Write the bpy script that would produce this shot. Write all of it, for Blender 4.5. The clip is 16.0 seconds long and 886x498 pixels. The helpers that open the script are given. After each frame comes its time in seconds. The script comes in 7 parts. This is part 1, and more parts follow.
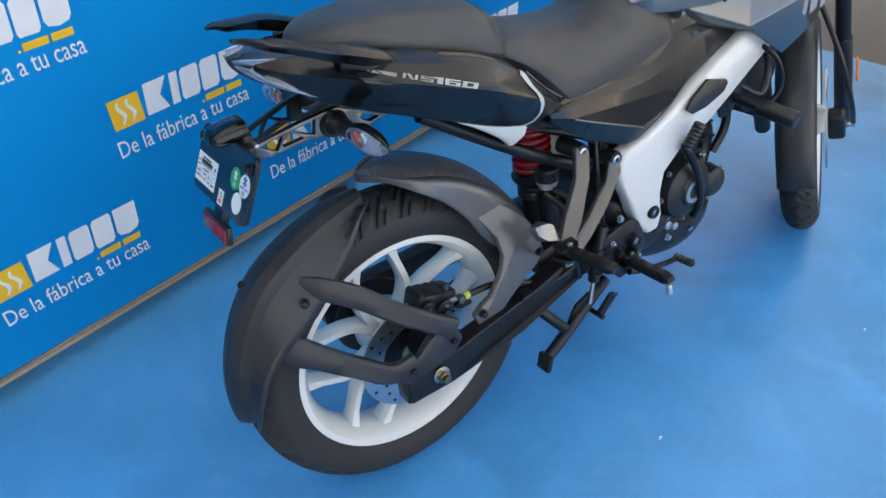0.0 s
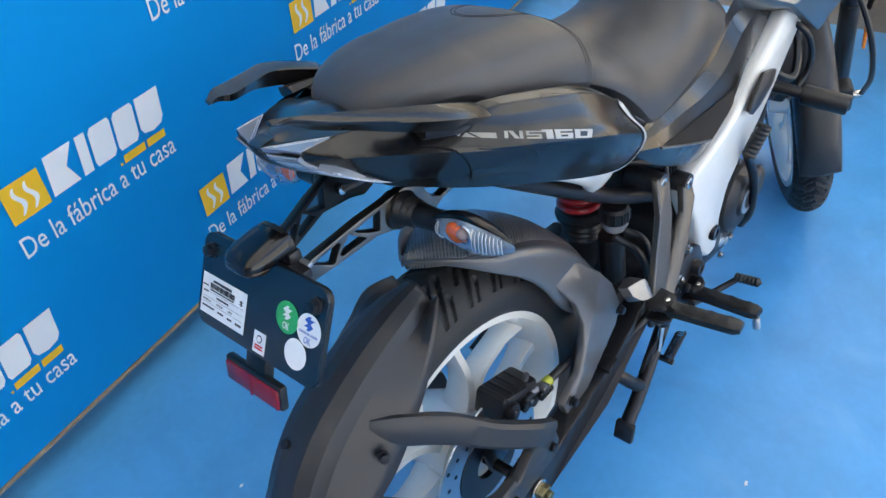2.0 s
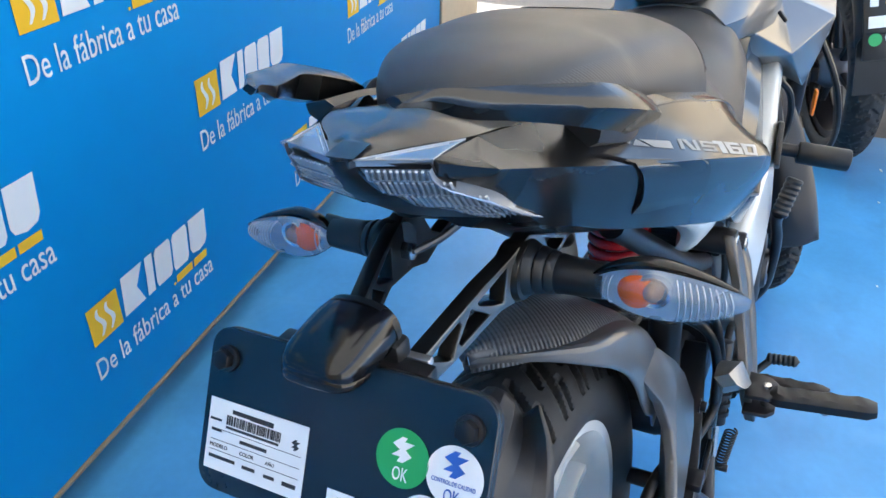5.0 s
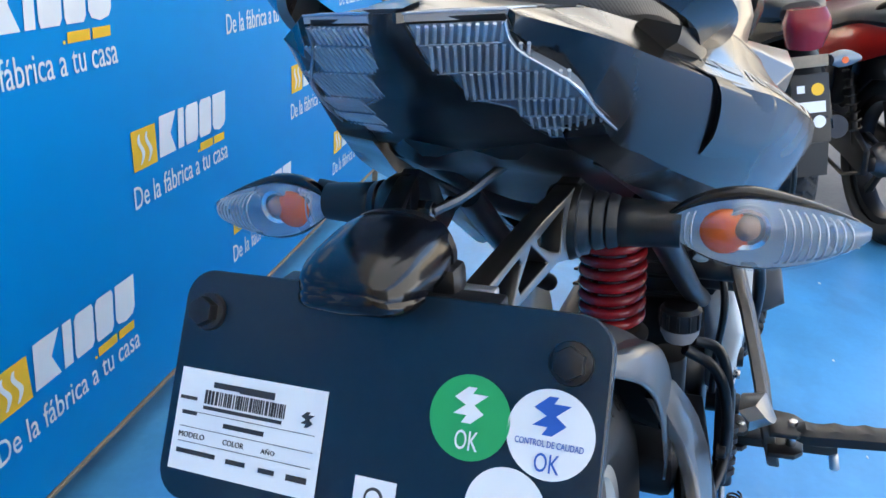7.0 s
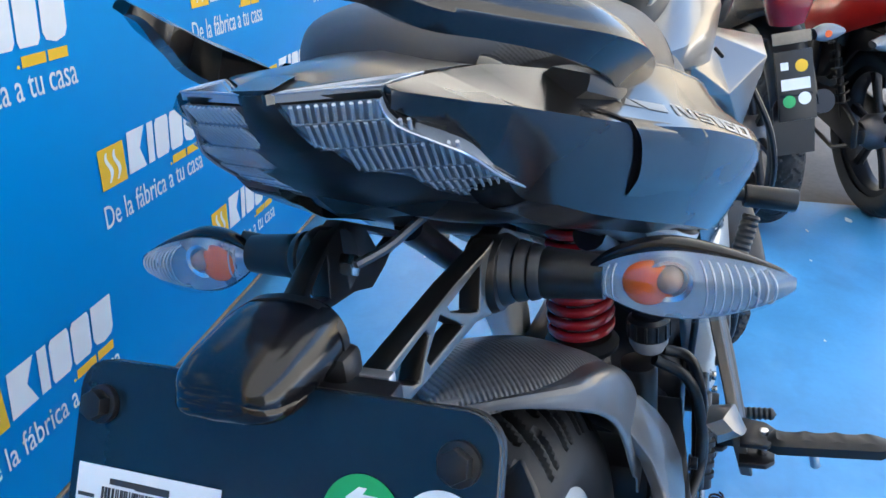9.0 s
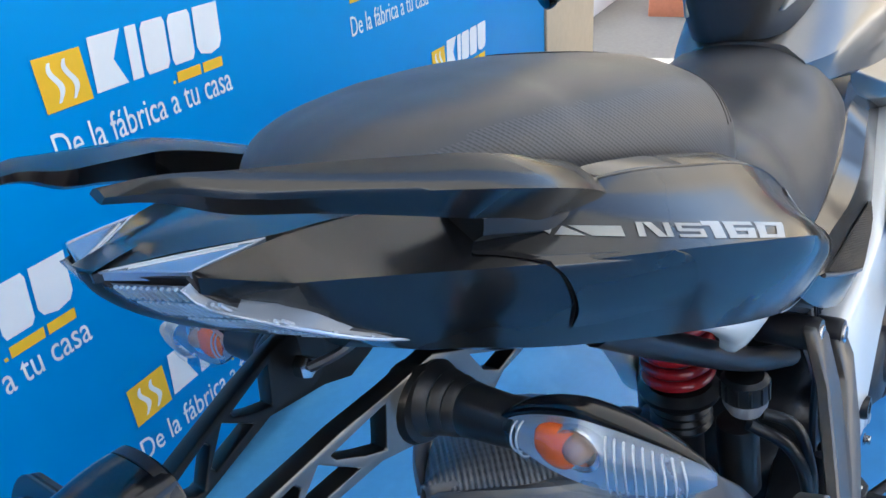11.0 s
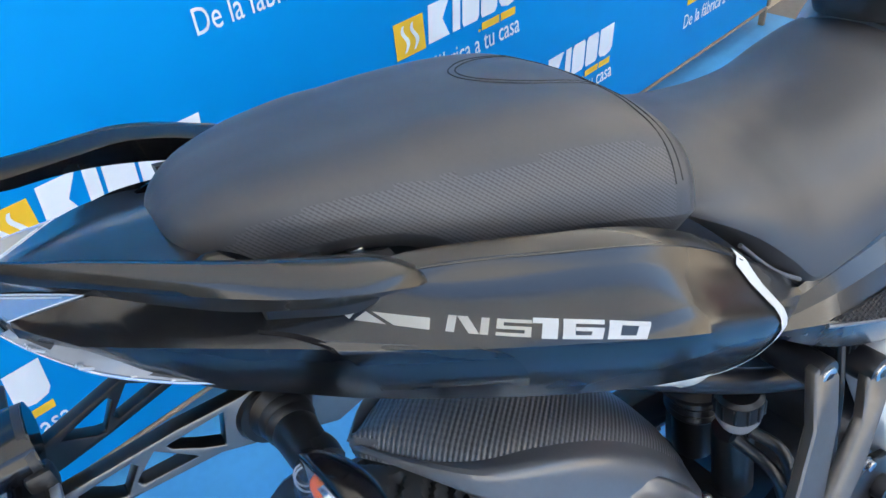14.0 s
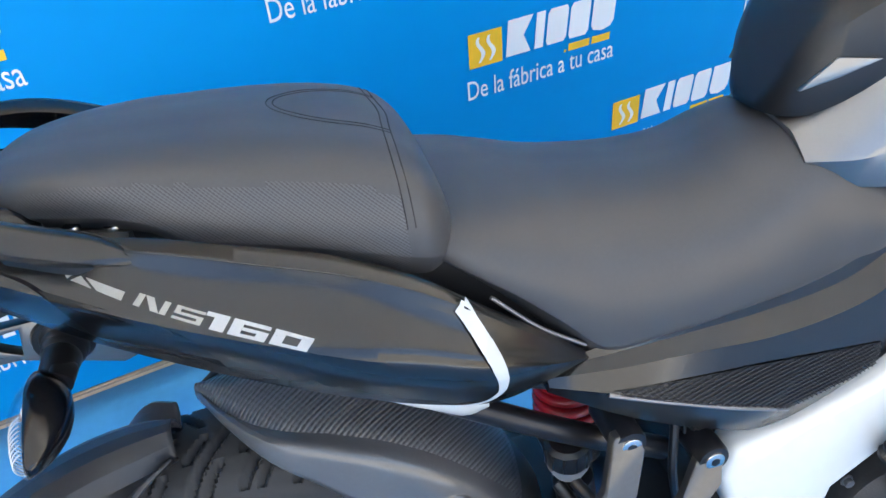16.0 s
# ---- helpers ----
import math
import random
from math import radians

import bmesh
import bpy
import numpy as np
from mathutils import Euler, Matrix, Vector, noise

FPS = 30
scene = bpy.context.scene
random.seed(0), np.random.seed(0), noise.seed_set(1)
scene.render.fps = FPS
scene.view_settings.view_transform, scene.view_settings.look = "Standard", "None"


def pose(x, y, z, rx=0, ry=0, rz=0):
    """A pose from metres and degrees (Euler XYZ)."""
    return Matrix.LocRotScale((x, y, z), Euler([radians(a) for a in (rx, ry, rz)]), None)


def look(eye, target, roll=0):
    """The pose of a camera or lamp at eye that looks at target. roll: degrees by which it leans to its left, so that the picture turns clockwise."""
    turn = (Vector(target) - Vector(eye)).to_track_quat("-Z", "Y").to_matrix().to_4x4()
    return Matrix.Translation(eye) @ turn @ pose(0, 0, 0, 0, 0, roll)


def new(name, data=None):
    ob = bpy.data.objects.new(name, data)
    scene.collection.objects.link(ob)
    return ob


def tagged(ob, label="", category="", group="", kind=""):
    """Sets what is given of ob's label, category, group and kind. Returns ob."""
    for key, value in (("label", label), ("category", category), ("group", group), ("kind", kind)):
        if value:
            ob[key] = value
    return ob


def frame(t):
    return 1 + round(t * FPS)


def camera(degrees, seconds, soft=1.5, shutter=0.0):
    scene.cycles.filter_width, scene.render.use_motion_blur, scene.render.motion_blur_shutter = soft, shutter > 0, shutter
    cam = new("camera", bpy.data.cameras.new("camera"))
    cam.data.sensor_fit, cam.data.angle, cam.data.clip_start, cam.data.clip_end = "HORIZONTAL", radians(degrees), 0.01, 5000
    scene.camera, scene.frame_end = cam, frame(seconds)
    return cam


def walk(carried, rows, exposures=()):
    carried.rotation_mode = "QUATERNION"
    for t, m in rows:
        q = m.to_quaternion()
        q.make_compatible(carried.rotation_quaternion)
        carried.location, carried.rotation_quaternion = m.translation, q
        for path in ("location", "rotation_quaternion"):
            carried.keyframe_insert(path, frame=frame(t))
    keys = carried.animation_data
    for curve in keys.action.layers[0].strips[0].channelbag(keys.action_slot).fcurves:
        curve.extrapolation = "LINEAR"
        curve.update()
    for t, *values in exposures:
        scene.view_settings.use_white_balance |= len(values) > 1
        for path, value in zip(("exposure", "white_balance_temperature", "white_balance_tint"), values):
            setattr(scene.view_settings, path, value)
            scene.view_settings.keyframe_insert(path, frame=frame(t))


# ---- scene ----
cam = camera(61.3, 16.0)
PATH = [
    (0, (-0.652, -0.744, 1.37), (0.45, 0.317, 0.082), -2.9),
    (0.5, (-0.603, -0.656, 1.36), (0.497, 0.389, 0.057), -3.3),
    (1, (-0.571, -0.572, 1.353), (0.549, 0.43, 0.033), -4.3),
    (1.5, (-0.563, -0.423, 1.32), (0.642, 0.457, -0.012), -4.0),
    (2, (-0.559, -0.3, 1.299), (0.715, 0.453, -0.046), -2.8),
    (2.5, (-0.558, -0.224, 1.289), (0.776, 0.434, -0.049), -1.8),
    (3, (-0.561, -0.182, 1.272), (0.815, 0.413, -0.052), -0.9),
    (3.5, (-0.555, -0.156, 1.251), (0.861, 0.39, -0.052), 0.7),
    (4, (-0.529, -0.125, 1.201), (0.946, 0.386, -0.051), 2.5),
    (4.5, (-0.481, -0.084, 1.128), (1.065, 0.418, -0.037), 3.2),
    (5, (-0.477, -0.01, 1.086), (1.146, 0.443, 0.009), 1.8),
    (7.5, (-0.437, 0.073, 0.934), (1.396, 0.347, 0.181), 4.4),
    (8, (-0.421, 0.091, 0.94), (1.412, 0.288, 0.163), 4.0),
    (8.5, (-0.412, 0.06, 0.956), (1.409, 0.249, 0.152), 3.1),
    (9, (-0.413, 0.02, 0.978), (1.378, 0.326, 0.142), 1.3),
    (9.5, (-0.405, -0.009, 1.007), (1.332, 0.488, 0.15), -0.9),
    (10, (-0.373, -0.041, 1.031), (1.303, 0.617, 0.161), -2.6),
    (10.2, (-0.357, -0.052, 1.03), (1.299, 0.651, 0.157), -3.2),
    (12.3, (-0.281, -0.187, 1.111), (1.085, 0.83, 0.062), -7.8),
    (12.5, (-0.286, -0.195, 1.123), (1.049, 0.836, 0.048), -8.0),
    (13, (-0.266, -0.213, 1.142), (0.97, 0.867, 0.0), -8.0),
    (13.5, (-0.214, -0.221, 1.138), (0.913, 0.903, -0.074), -7.1),
    (14, (-0.154, -0.242, 1.148), (0.847, 0.928, -0.129), -6.4),
    (14.5, (-0.105, -0.275, 1.17), (0.766, 0.978, -0.122), -6.1),
    (15, (-0.037, -0.37, 1.181), (0.697, 0.985, -0.094), -5.9),
    (15.5, (0.009, -0.439, 1.191), (0.654, 0.977, -0.066), -5.5),
    (16, (0.064, -0.452, 1.188), (0.656, 0.986, -0.069), -5.9),
]
walk(cam, [(t, look(eye, target, roll)) for t, eye, target, roll in PATH], [(0.0, 2.42, 6680, 7), (1.5, 2.65, 6680, 7), (3.0, 2.75, 6680, 7), (5.0, 2.88, 6600, 7), (7.5, 2.88, 6400, 7), (8.5, 2.88, 6380, 7), (10.0, 2.78, 6330, 7), (12.5, 2.8, 6420, 7), (14.5, 3.15, 6550, 7), (16.0, 3.06, 6550, 7)])

# ---- light ----
world = bpy.data.worlds.new("sky")
scene.world = world
world.use_nodes = True
wn = world.node_tree.nodes
sky = wn.new("ShaderNodeTexSky")
sky.sky_type, sky.sun_disc = "NISHITA", False
sky.sun_elevation, sky.sun_rotation = radians(52), radians(-15)
sky.air_density, sky.dust_density = 1.0, 1.5
wn["Background"].inputs["Strength"].default_value = 0.15
world.node_tree.links.new(sky.outputs[0], wn["Background"].inputs["Color"])
sun = new("sun", bpy.data.lights.new("sun", "SUN"))
sun.data.energy, sun.data.angle, sun.data.color = 5.0, radians(0.6), (1.0, 0.95, 0.89)
sun.matrix_world = look((-1.0, 3.9, 5.2), (0, 0, 0))
scene.view_settings.exposure = 3.0


# ---- materials ----
def material(name, colour, rough=0.5, metal=0.0, grain=0.0, size=60.0, bump=0.0, bump_size=200.0, stain=0.0, coat=0.0, transmission=0.0, ior=1.45, emit=0.0, spread=0.0, spec=0.5):
    """A surface with fine grain, larger stains and relief. size in cycles per metre."""
    m = bpy.data.materials.new(name)
    m.use_nodes = True
    nt = m.node_tree
    nodes, links = nt.nodes, nt.links
    p = nodes["Principled BSDF"]
    p.inputs["Base Color"].default_value = (*colour, 1)
    p.inputs["Roughness"].default_value = rough
    p.inputs["Metallic"].default_value = metal
    p.inputs["IOR"].default_value = ior
    p.inputs["Specular IOR Level"].default_value = spec
    p.inputs["Coat Weight"].default_value = coat
    p.inputs["Coat Roughness"].default_value = 0.08
    p.inputs["Transmission Weight"].default_value = transmission
    if emit:
        p.inputs["Emission Color"].default_value = (*colour, 1)
        p.inputs["Emission Strength"].default_value = emit
    where = nodes.new("ShaderNodeTexCoord").outputs["Object"]
    if grain or stain:
        fine, large = nodes.new("ShaderNodeTexNoise"), nodes.new("ShaderNodeTexNoise")
        fine.inputs["Scale"].default_value, large.inputs["Scale"].default_value = size, size / 14
        fine.inputs["Detail"].default_value = large.inputs["Detail"].default_value = 6
        links.new(where, fine.inputs["Vector"])
        links.new(where, large.inputs["Vector"])
        mix = nodes.new("ShaderNodeMix")
        mix.data_type, mix.blend_type = "RGBA", "MULTIPLY"
        add = nodes.new("ShaderNodeMath")
        add.operation = "MULTIPLY_ADD"
        links.new(fine.outputs["Fac"], add.inputs[0])
        add.inputs[1].default_value = 2 * grain
        add.inputs[2].default_value = 1 - grain
        two = nodes.new("ShaderNodeMath")
        two.operation = "MULTIPLY_ADD"
        links.new(large.outputs["Fac"], two.inputs[0])
        two.inputs[1].default_value = 2 * stain
        two.inputs[2].default_value = 1 - stain
        both = nodes.new("ShaderNodeMath")
        both.operation = "MULTIPLY"
        links.new(add.outputs[0], both.inputs[0])
        links.new(two.outputs[0], both.inputs[1])
        mix.inputs["Factor"].default_value = 1
        mix.inputs["A"].default_value = (*colour, 1)
        links.new(both.outputs[0], mix.inputs["B"])
        links.new(mix.outputs["Result"], p.inputs["Base Color"])
        wear = nodes.new("ShaderNodeMath")
        wear.operation = "MULTIPLY_ADD"
        links.new(large.outputs["Fac"], wear.inputs[0])
        wear.inputs[1].default_value = 0.3 * rough
        wear.inputs[2].default_value = 0.85 * rough
        links.new(wear.outputs[0], p.inputs["Roughness"])
    if bump:
        rel, b = nodes.new("ShaderNodeTexNoise"), nodes.new("ShaderNodeBump")
        rel.inputs["Scale"].default_value, rel.inputs["Detail"].default_value = bump_size, 4
        links.new(where, rel.inputs["Vector"])
        b.inputs["Strength"].default_value, b.inputs["Distance"].default_value = bump, 0.001
        links.new(rel.outputs["Fac"], b.inputs["Height"])
        links.new(b.outputs[0], p.inputs["Normal"])
    return m


def weave(name, colour, pitch, rough, depth):
    """Woven fibre: two crossed waves in relief and tone."""
    m = material(name, colour, rough, 0.0, 0.1, 40)
    nodes, links = m.node_tree.nodes, m.node_tree.links
    p = nodes["Principled BSDF"]
    where = nodes.new("ShaderNodeTexCoord").outputs["UV"]
    wave, b = nodes.new("ShaderNodeTexWave"), nodes.new("ShaderNodeBump")
    wave.wave_type, wave.bands_direction = "BANDS", "DIAGONAL"
    wave.inputs["Scale"].default_value = pitch
    chk = nodes.new("ShaderNodeTexChecker")
    chk.inputs["Scale"].default_value = pitch * 2.2
    links.new(where, wave.inputs["Vector"])
    links.new(where, chk.inputs["Vector"])
    add = nodes.new("ShaderNodeMath")
    add.operation = "MULTIPLY_ADD"
    links.new(chk.outputs["Fac"], add.inputs[0])
    add.inputs[1].default_value = 0.35
    links.new(wave.outputs["Fac"], add.inputs[2])
    b.inputs["Strength"].default_value, b.inputs["Distance"].default_value = depth, 0.001
    links.new(add.outputs[0], b.inputs["Height"])
    links.new(b.outputs[0], p.inputs["Normal"])
    mix = nodes.new("ShaderNodeMix")
    mix.data_type = "RGBA"
    links.new(add.outputs[0], mix.inputs["Factor"])
    mix.inputs["A"].default_value = (*[c * 0.55 for c in colour], 1)
    mix.inputs["B"].default_value = (*[c * 1.5 for c in colour], 1)
    links.new(mix.outputs["Result"], p.inputs["Base Color"])
    return m


FLOOR = material("blue_floor_paint", (0.060, 0.278, 0.57), 0.36, 0, 0.09, 60, 0.12, 50, 0.30)
def soiled(m, dark, scale, lo, hi):
    """Lays darker worn patches over a surface."""
    nodes, links = m.node_tree.nodes, m.node_tree.links
    p = nodes["Principled BSDF"]
    was = p.inputs["Base Color"].links[0].from_socket
    n, ramp, mix = nodes.new("ShaderNodeTexNoise"), nodes.new("ShaderNodeMapRange"), nodes.new("ShaderNodeMix")
    n.inputs["Scale"].default_value, n.inputs["Detail"].default_value, n.inputs["Distortion"].default_value = scale, 9, 0.6
    links.new(nodes.new("ShaderNodeTexCoord").outputs["Object"], n.inputs["Vector"])
    ramp.inputs["From Min"].default_value, ramp.inputs["From Max"].default_value = lo, hi
    links.new(n.outputs["Fac"], ramp.inputs["Value"])
    mix.data_type = "RGBA"
    links.new(ramp.outputs["Result"], mix.inputs["Factor"])
    links.new(was, mix.inputs["A"])
    mix.inputs["B"].default_value = (*dark, 1)
    links.new(mix.outputs["Result"], p.inputs["Base Color"])


soiled(FLOOR, (0.040, 0.17, 0.36), 3.0, 0.56, 0.82)
soiled(FLOOR, (0.10, 0.33, 0.62), 7.0, 0.58, 0.88)
CONCRETE = material("worn_concrete", (0.14, 0.135, 0.13), 0.9, 0, 0.2, 40, 0.5, 90, 0.25)
PLASTER = material("beige_plaster", (0.52, 0.43, 0.31), 0.9, 0, 0.1, 30, 0.3, 120, 0.15)
BANNER = material("printed_blue_fabric", (0.0, 0.245, 0.60), 0.5, 0, 0.03, 20, 0.06, 900, 0.04, spec=0.2)
PRINT_WHITE = material("white_print", (0.70, 0.72, 0.74), 0.55, 0, 0.02, 60)
PRINT_YELLOW = material("yellow_print", (0.78, 0.46, 0.02), 0.55, 0, 0.04, 60)
BEIGE_TRIM = material("bare_metal_edge", (0.24, 0.20, 0.15), 0.6, 0.2, 0.2, 80)
PANEL = material("satin_graphite_paint", (0.0040, 0.0042, 0.0048), 0.36, 0.0, 0.03, 300, 0, 1, 0, 0.9, spec=0.08)
PANEL_DARK = material("satin_black_paint", (0.0035, 0.0036, 0.0040), 0.36, 0.0, 0.03, 200, 0, 1, 0, 0.9, spec=0.08)
for m_, ior_, rough_ in ((PANEL, 1.48, 0.165), (PANEL_DARK, 1.48, 0.165)):
    m_.node_tree.nodes["Principled BSDF"].inputs["Coat IOR"].default_value = ior_
    m_.node_tree.nodes["Principled BSDF"].inputs["Coat Roughness"].default_value = rough_
PLASTIC = material("matte_grey_plastic", (0.021, 0.021, 0.0235), 0.40, 0, 0.08, 250, 0.12, 1400, 0.08)
BLACK = material("black_plastic", (0.0065, 0.0065, 0.0075), 0.38, 0, 0.1, 200, 0.05, 900)
# near-black that stands for the shade inside the panel gap
GROOVE = material("matte_black_gap_shade", (0.004, 0.004, 0.005), 0.8, 0, 0.1, 200, spec=0.15)
GLOSS = material("gloss_black_plastic", (0.003, 0.003, 0.004), 0.16, 0, 0.05, 200, 0, 1, 0.05)
STEEL_BLACK = material("black_coated_steel", (0.018, 0.018, 0.021), 0.32, 0.5, 0.15, 150, 0.06, 600)
SEAT = material("grained_black_vinyl", (0.039, 0.039, 0.041), 0.43, 0, 0.08, 300, 0.10, 1600, 0.05)
THREAD = material("grey_thread", (0.016, 0.016, 0.017), 0.8)
RUBBER = material("tyre_rubber", (0.028, 0.028, 0.029), 0.62, 0, 0.15, 120, 0.15, 700, 0.12, spec=0.3)
WHITE = material("cream_white_paint", (0.68, 0.675, 0.63), 0.26, 0, 0.02, 80, 0.0, 1, 0.03, 0.4)
FRAME_WHITE = material("pearl_white_paint", (0.60, 0.60, 0.575), 0.30, 0, 0.04, 80, 0.0, 1, 0.05, 0.3)
SILVER = material("satin_silver", (0.46, 0.46, 0.47), 0.34, 0.9, 0.1, 200, 0.04, 600)
GREY_METAL = material("grey_cast_metal", (0.16, 0.16, 0.17), 0.36, 0.8, 0.12, 160, 0.1, 500)
DISC = material("brushed_disc_steel", (0.48, 0.50, 0.53), 0.3, 1.0, 0.1, 300, 0.04, 900)
CHROME = material("zinc_bolt", (0.5, 0.5, 0.5), 0.25, 1.0, 0.15, 300)
BRASS = material("yellowed_zinc", (0.24, 0.21, 0.12), 0.3, 1.0, 0.2, 300)
RED = material("red_spring_paint", (0.30, 0.008, 0.014), 0.25, 0, 0.06, 200, 0, 1, 0.1, 0.5)
RED_PAINT = material("red_bodywork", (0.52, 0.015, 0.012), 0.25, 0, 0.04, 60, 0, 1, 0.05, 0.6)
RED_LENS = material("red_reflector", (0.20, 0.006, 0.014), 0.22, 0, 0.12, 500, 0.3, 900, 0.05)
BULB = material("pale_amber_bulb", (0.34, 0.21, 0.17), 0.10, 0, 0.05, 200)
AMBER = material("amber_bulb", (0.80, 0.13, 0.02), 0.12, 0, 0.05, 200)
CLEAR = bpy.data.materials.new("clear_lens")
CLEAR.use_nodes = True
cn = CLEAR.node_tree.nodes
cl = CLEAR.node_tree.links
see, shine, by_angle, both_ = cn.new("ShaderNodeBsdfTransparent"), cn.new("ShaderNodeBsdfGlossy"), cn.new("ShaderNodeLayerWeight"), cn.new("ShaderNodeMixShader")
see.inputs["Color"].default_value = (0.95, 0.97, 0.98, 1)
shine.inputs["Roughness"].default_value = 0.05
by_angle.inputs["Blend"].default_value = 0.3
steep, gain = cn.new("ShaderNodeMath"), cn.new("ShaderNodeMath")
steep.operation, gain.operation = "POWER", "MULTIPLY_ADD"
steep.inputs[1].default_value = 3.0
gain.inputs[1].default_value, gain.inputs[2].default_value = 0.28, 0.05
cl.new(by_angle.outputs["Facing"], steep.inputs[0])
cl.new(steep.outputs[0], gain.inputs[0])
cl.new(gain.outputs[0], both_.inputs[0])
cl.new(see.outputs[0], both_.inputs[1])
cl.new(shine.outputs[0], both_.inputs[2])
cl.new(both_.outputs[0], cn["Material Output"].inputs["Surface"])
SMOKED = material("smoked_brown_plastic", (0.008, 0.005, 0.004), 0.10, 0, 0.05, 200)
MIRRORED = material("reflector_foil", (0.72, 0.75, 0.80), 0.22, 0.9, 0.1, 300)
LAMP_RIB = material("clear_ribbed_plastic", (0.42, 0.45, 0.49), 0.15, 0.3, 0.03, 300)
# dark satin face with grazing sheen worked into a paler base colour
CARRIER_FACE = material("satin_black_paled_for_sheen", (0.085, 0.081, 0.075), 0.28, 0.55, 0.12, 200, 0.05, 600, 0, 0.7)
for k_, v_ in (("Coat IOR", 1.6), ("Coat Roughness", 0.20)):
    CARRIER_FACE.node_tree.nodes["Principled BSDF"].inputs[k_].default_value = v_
TAIL_TOP = material("polished_graphite_paint", (0.010, 0.0105, 0.012), 0.30, 0.0, 0.03, 200, 0, 1, 0, 0.6)
UPPER_LENS = material("silvered_clear_plastic", (0.33, 0.37, 0.43), 0.15, 0.6, 0.03, 200)
LAMP_BACK = material("shaded_grey_plastic", (0.20, 0.22, 0.25), 0.25, 0.3, 0.05, 300)
LENS_DARK = material("shadowed_clear_plastic", (0.16, 0.18, 0.21), 0.12, 0, 0.05, 200)
BOWL = material("silvered_bowl", (0.42, 0.45, 0.49), 0.28, 0.7, 0.05, 300)
HEEL = material("brushed_pale_alloy", (0.24, 0.24, 0.24), 0.30, 0.9, 0.1, 200, 0.04, 600)
HANGER = material("satin_dark_metal", (0.095, 0.092, 0.090), 0.32, 0.8, 0.12, 160, 0.05, 500)
PLATE = material("satin_blue_black_plastic", (0.006, 0.015, 0.026), 0.24, 0, 0.05, 200, 0, 1, 0.05)
RIBBED = weave("ribbed_black_vinyl_band", (0.039, 0.039, 0.041), 1.0, 0.43, 0.07)
MILKY = material("milky_grey_plastic", (0.22, 0.22, 0.23), 0.4, 0, 0.05, 200)
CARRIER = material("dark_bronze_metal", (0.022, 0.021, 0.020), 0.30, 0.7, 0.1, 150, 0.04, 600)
HUGGER = material("satin_grey_plastic", (0.082, 0.082, 0.085), 0.34, 0.1, 0.08, 250, 0.05, 900, 0.06, 0.5)
ENGINE = material("dark_engine_casting", (0.028, 0.028, 0.030), 0.42, 0.5, 0.2, 120, 0.25, 500, 0.2)
CARBON = weave("carbon_weave", (0.078, 0.078, 0.080), 1.0, 0.30, 0.8)
LABEL = material("paper_label", (0.74, 0.76, 0.78), 0.6, 0, 0.03, 100)
INK = material("black_ink", (0.03, 0.03, 0.035), 0.6)
INK_BLUE = material("blue_ink", (0.02, 0.10, 0.42), 0.6)
GREEN = material("green_sticker", (0.02, 0.33, 0.10), 0.45, 0, 0.04, 100)
INK_RED = material("red_ink", (0.6, 0.03, 0.03), 0.6)
ORANGE = material("orange_reflector", (0.85, 0.22, 0.02), 0.25, 0, 0.1, 300)
HOSE_YELLOW = material("yellow_paint_mark", (0.36, 0.38, 0.04), 0.5)
DECAL_GREY = material("warm_grey_decal", (0.22, 0.215, 0.20), 0.35)
DECAL_SILVER = material("silver_decal", (0.29, 0.30, 0.31), 0.35)
DECAL_WHITE = material("white_decal", (0.44, 0.455, 0.46), 0.35)


# ---- mesh tools ----
def ob_from(name, verts, faces, mat, parent=None, label="", smooth=True):
    me = bpy.data.meshes.new(name)
    me.from_pydata([tuple(map(float, v)) for v in verts], [], faces)
    me.update()
    me.materials.append(mat)
    if smooth:
        me.polygons.foreach_set("use_smooth", [True] * len(me.polygons))
        me.set_sharp_from_angle(angle=radians(38))
    o = new(name, me)
    o.parent = parent
    if label:
        tagged(o, label=label)
    return o


def part(name, bm, mat, parent, label="", smooth=True):
    me = bpy.data.meshes.new(name)
    bm.to_mesh(me)
    bm.free()
    me.materials.append(mat)
    if smooth:
        me.polygons.foreach_set("use_smooth", [True] * len(me.polygons))
        me.set_sharp_from_angle(angle=radians(38))
    o = new(name, me)
    o.parent = parent
    if label:
        tagged(o, label=label)
    return o


def thing(name, label, category, m=None, group="", kind=""):
    o = new(name)
    o.empty_display_size = 0.1
    if m is not None:
        o.matrix_world = m
    return tagged(o, label, category, group, kind)


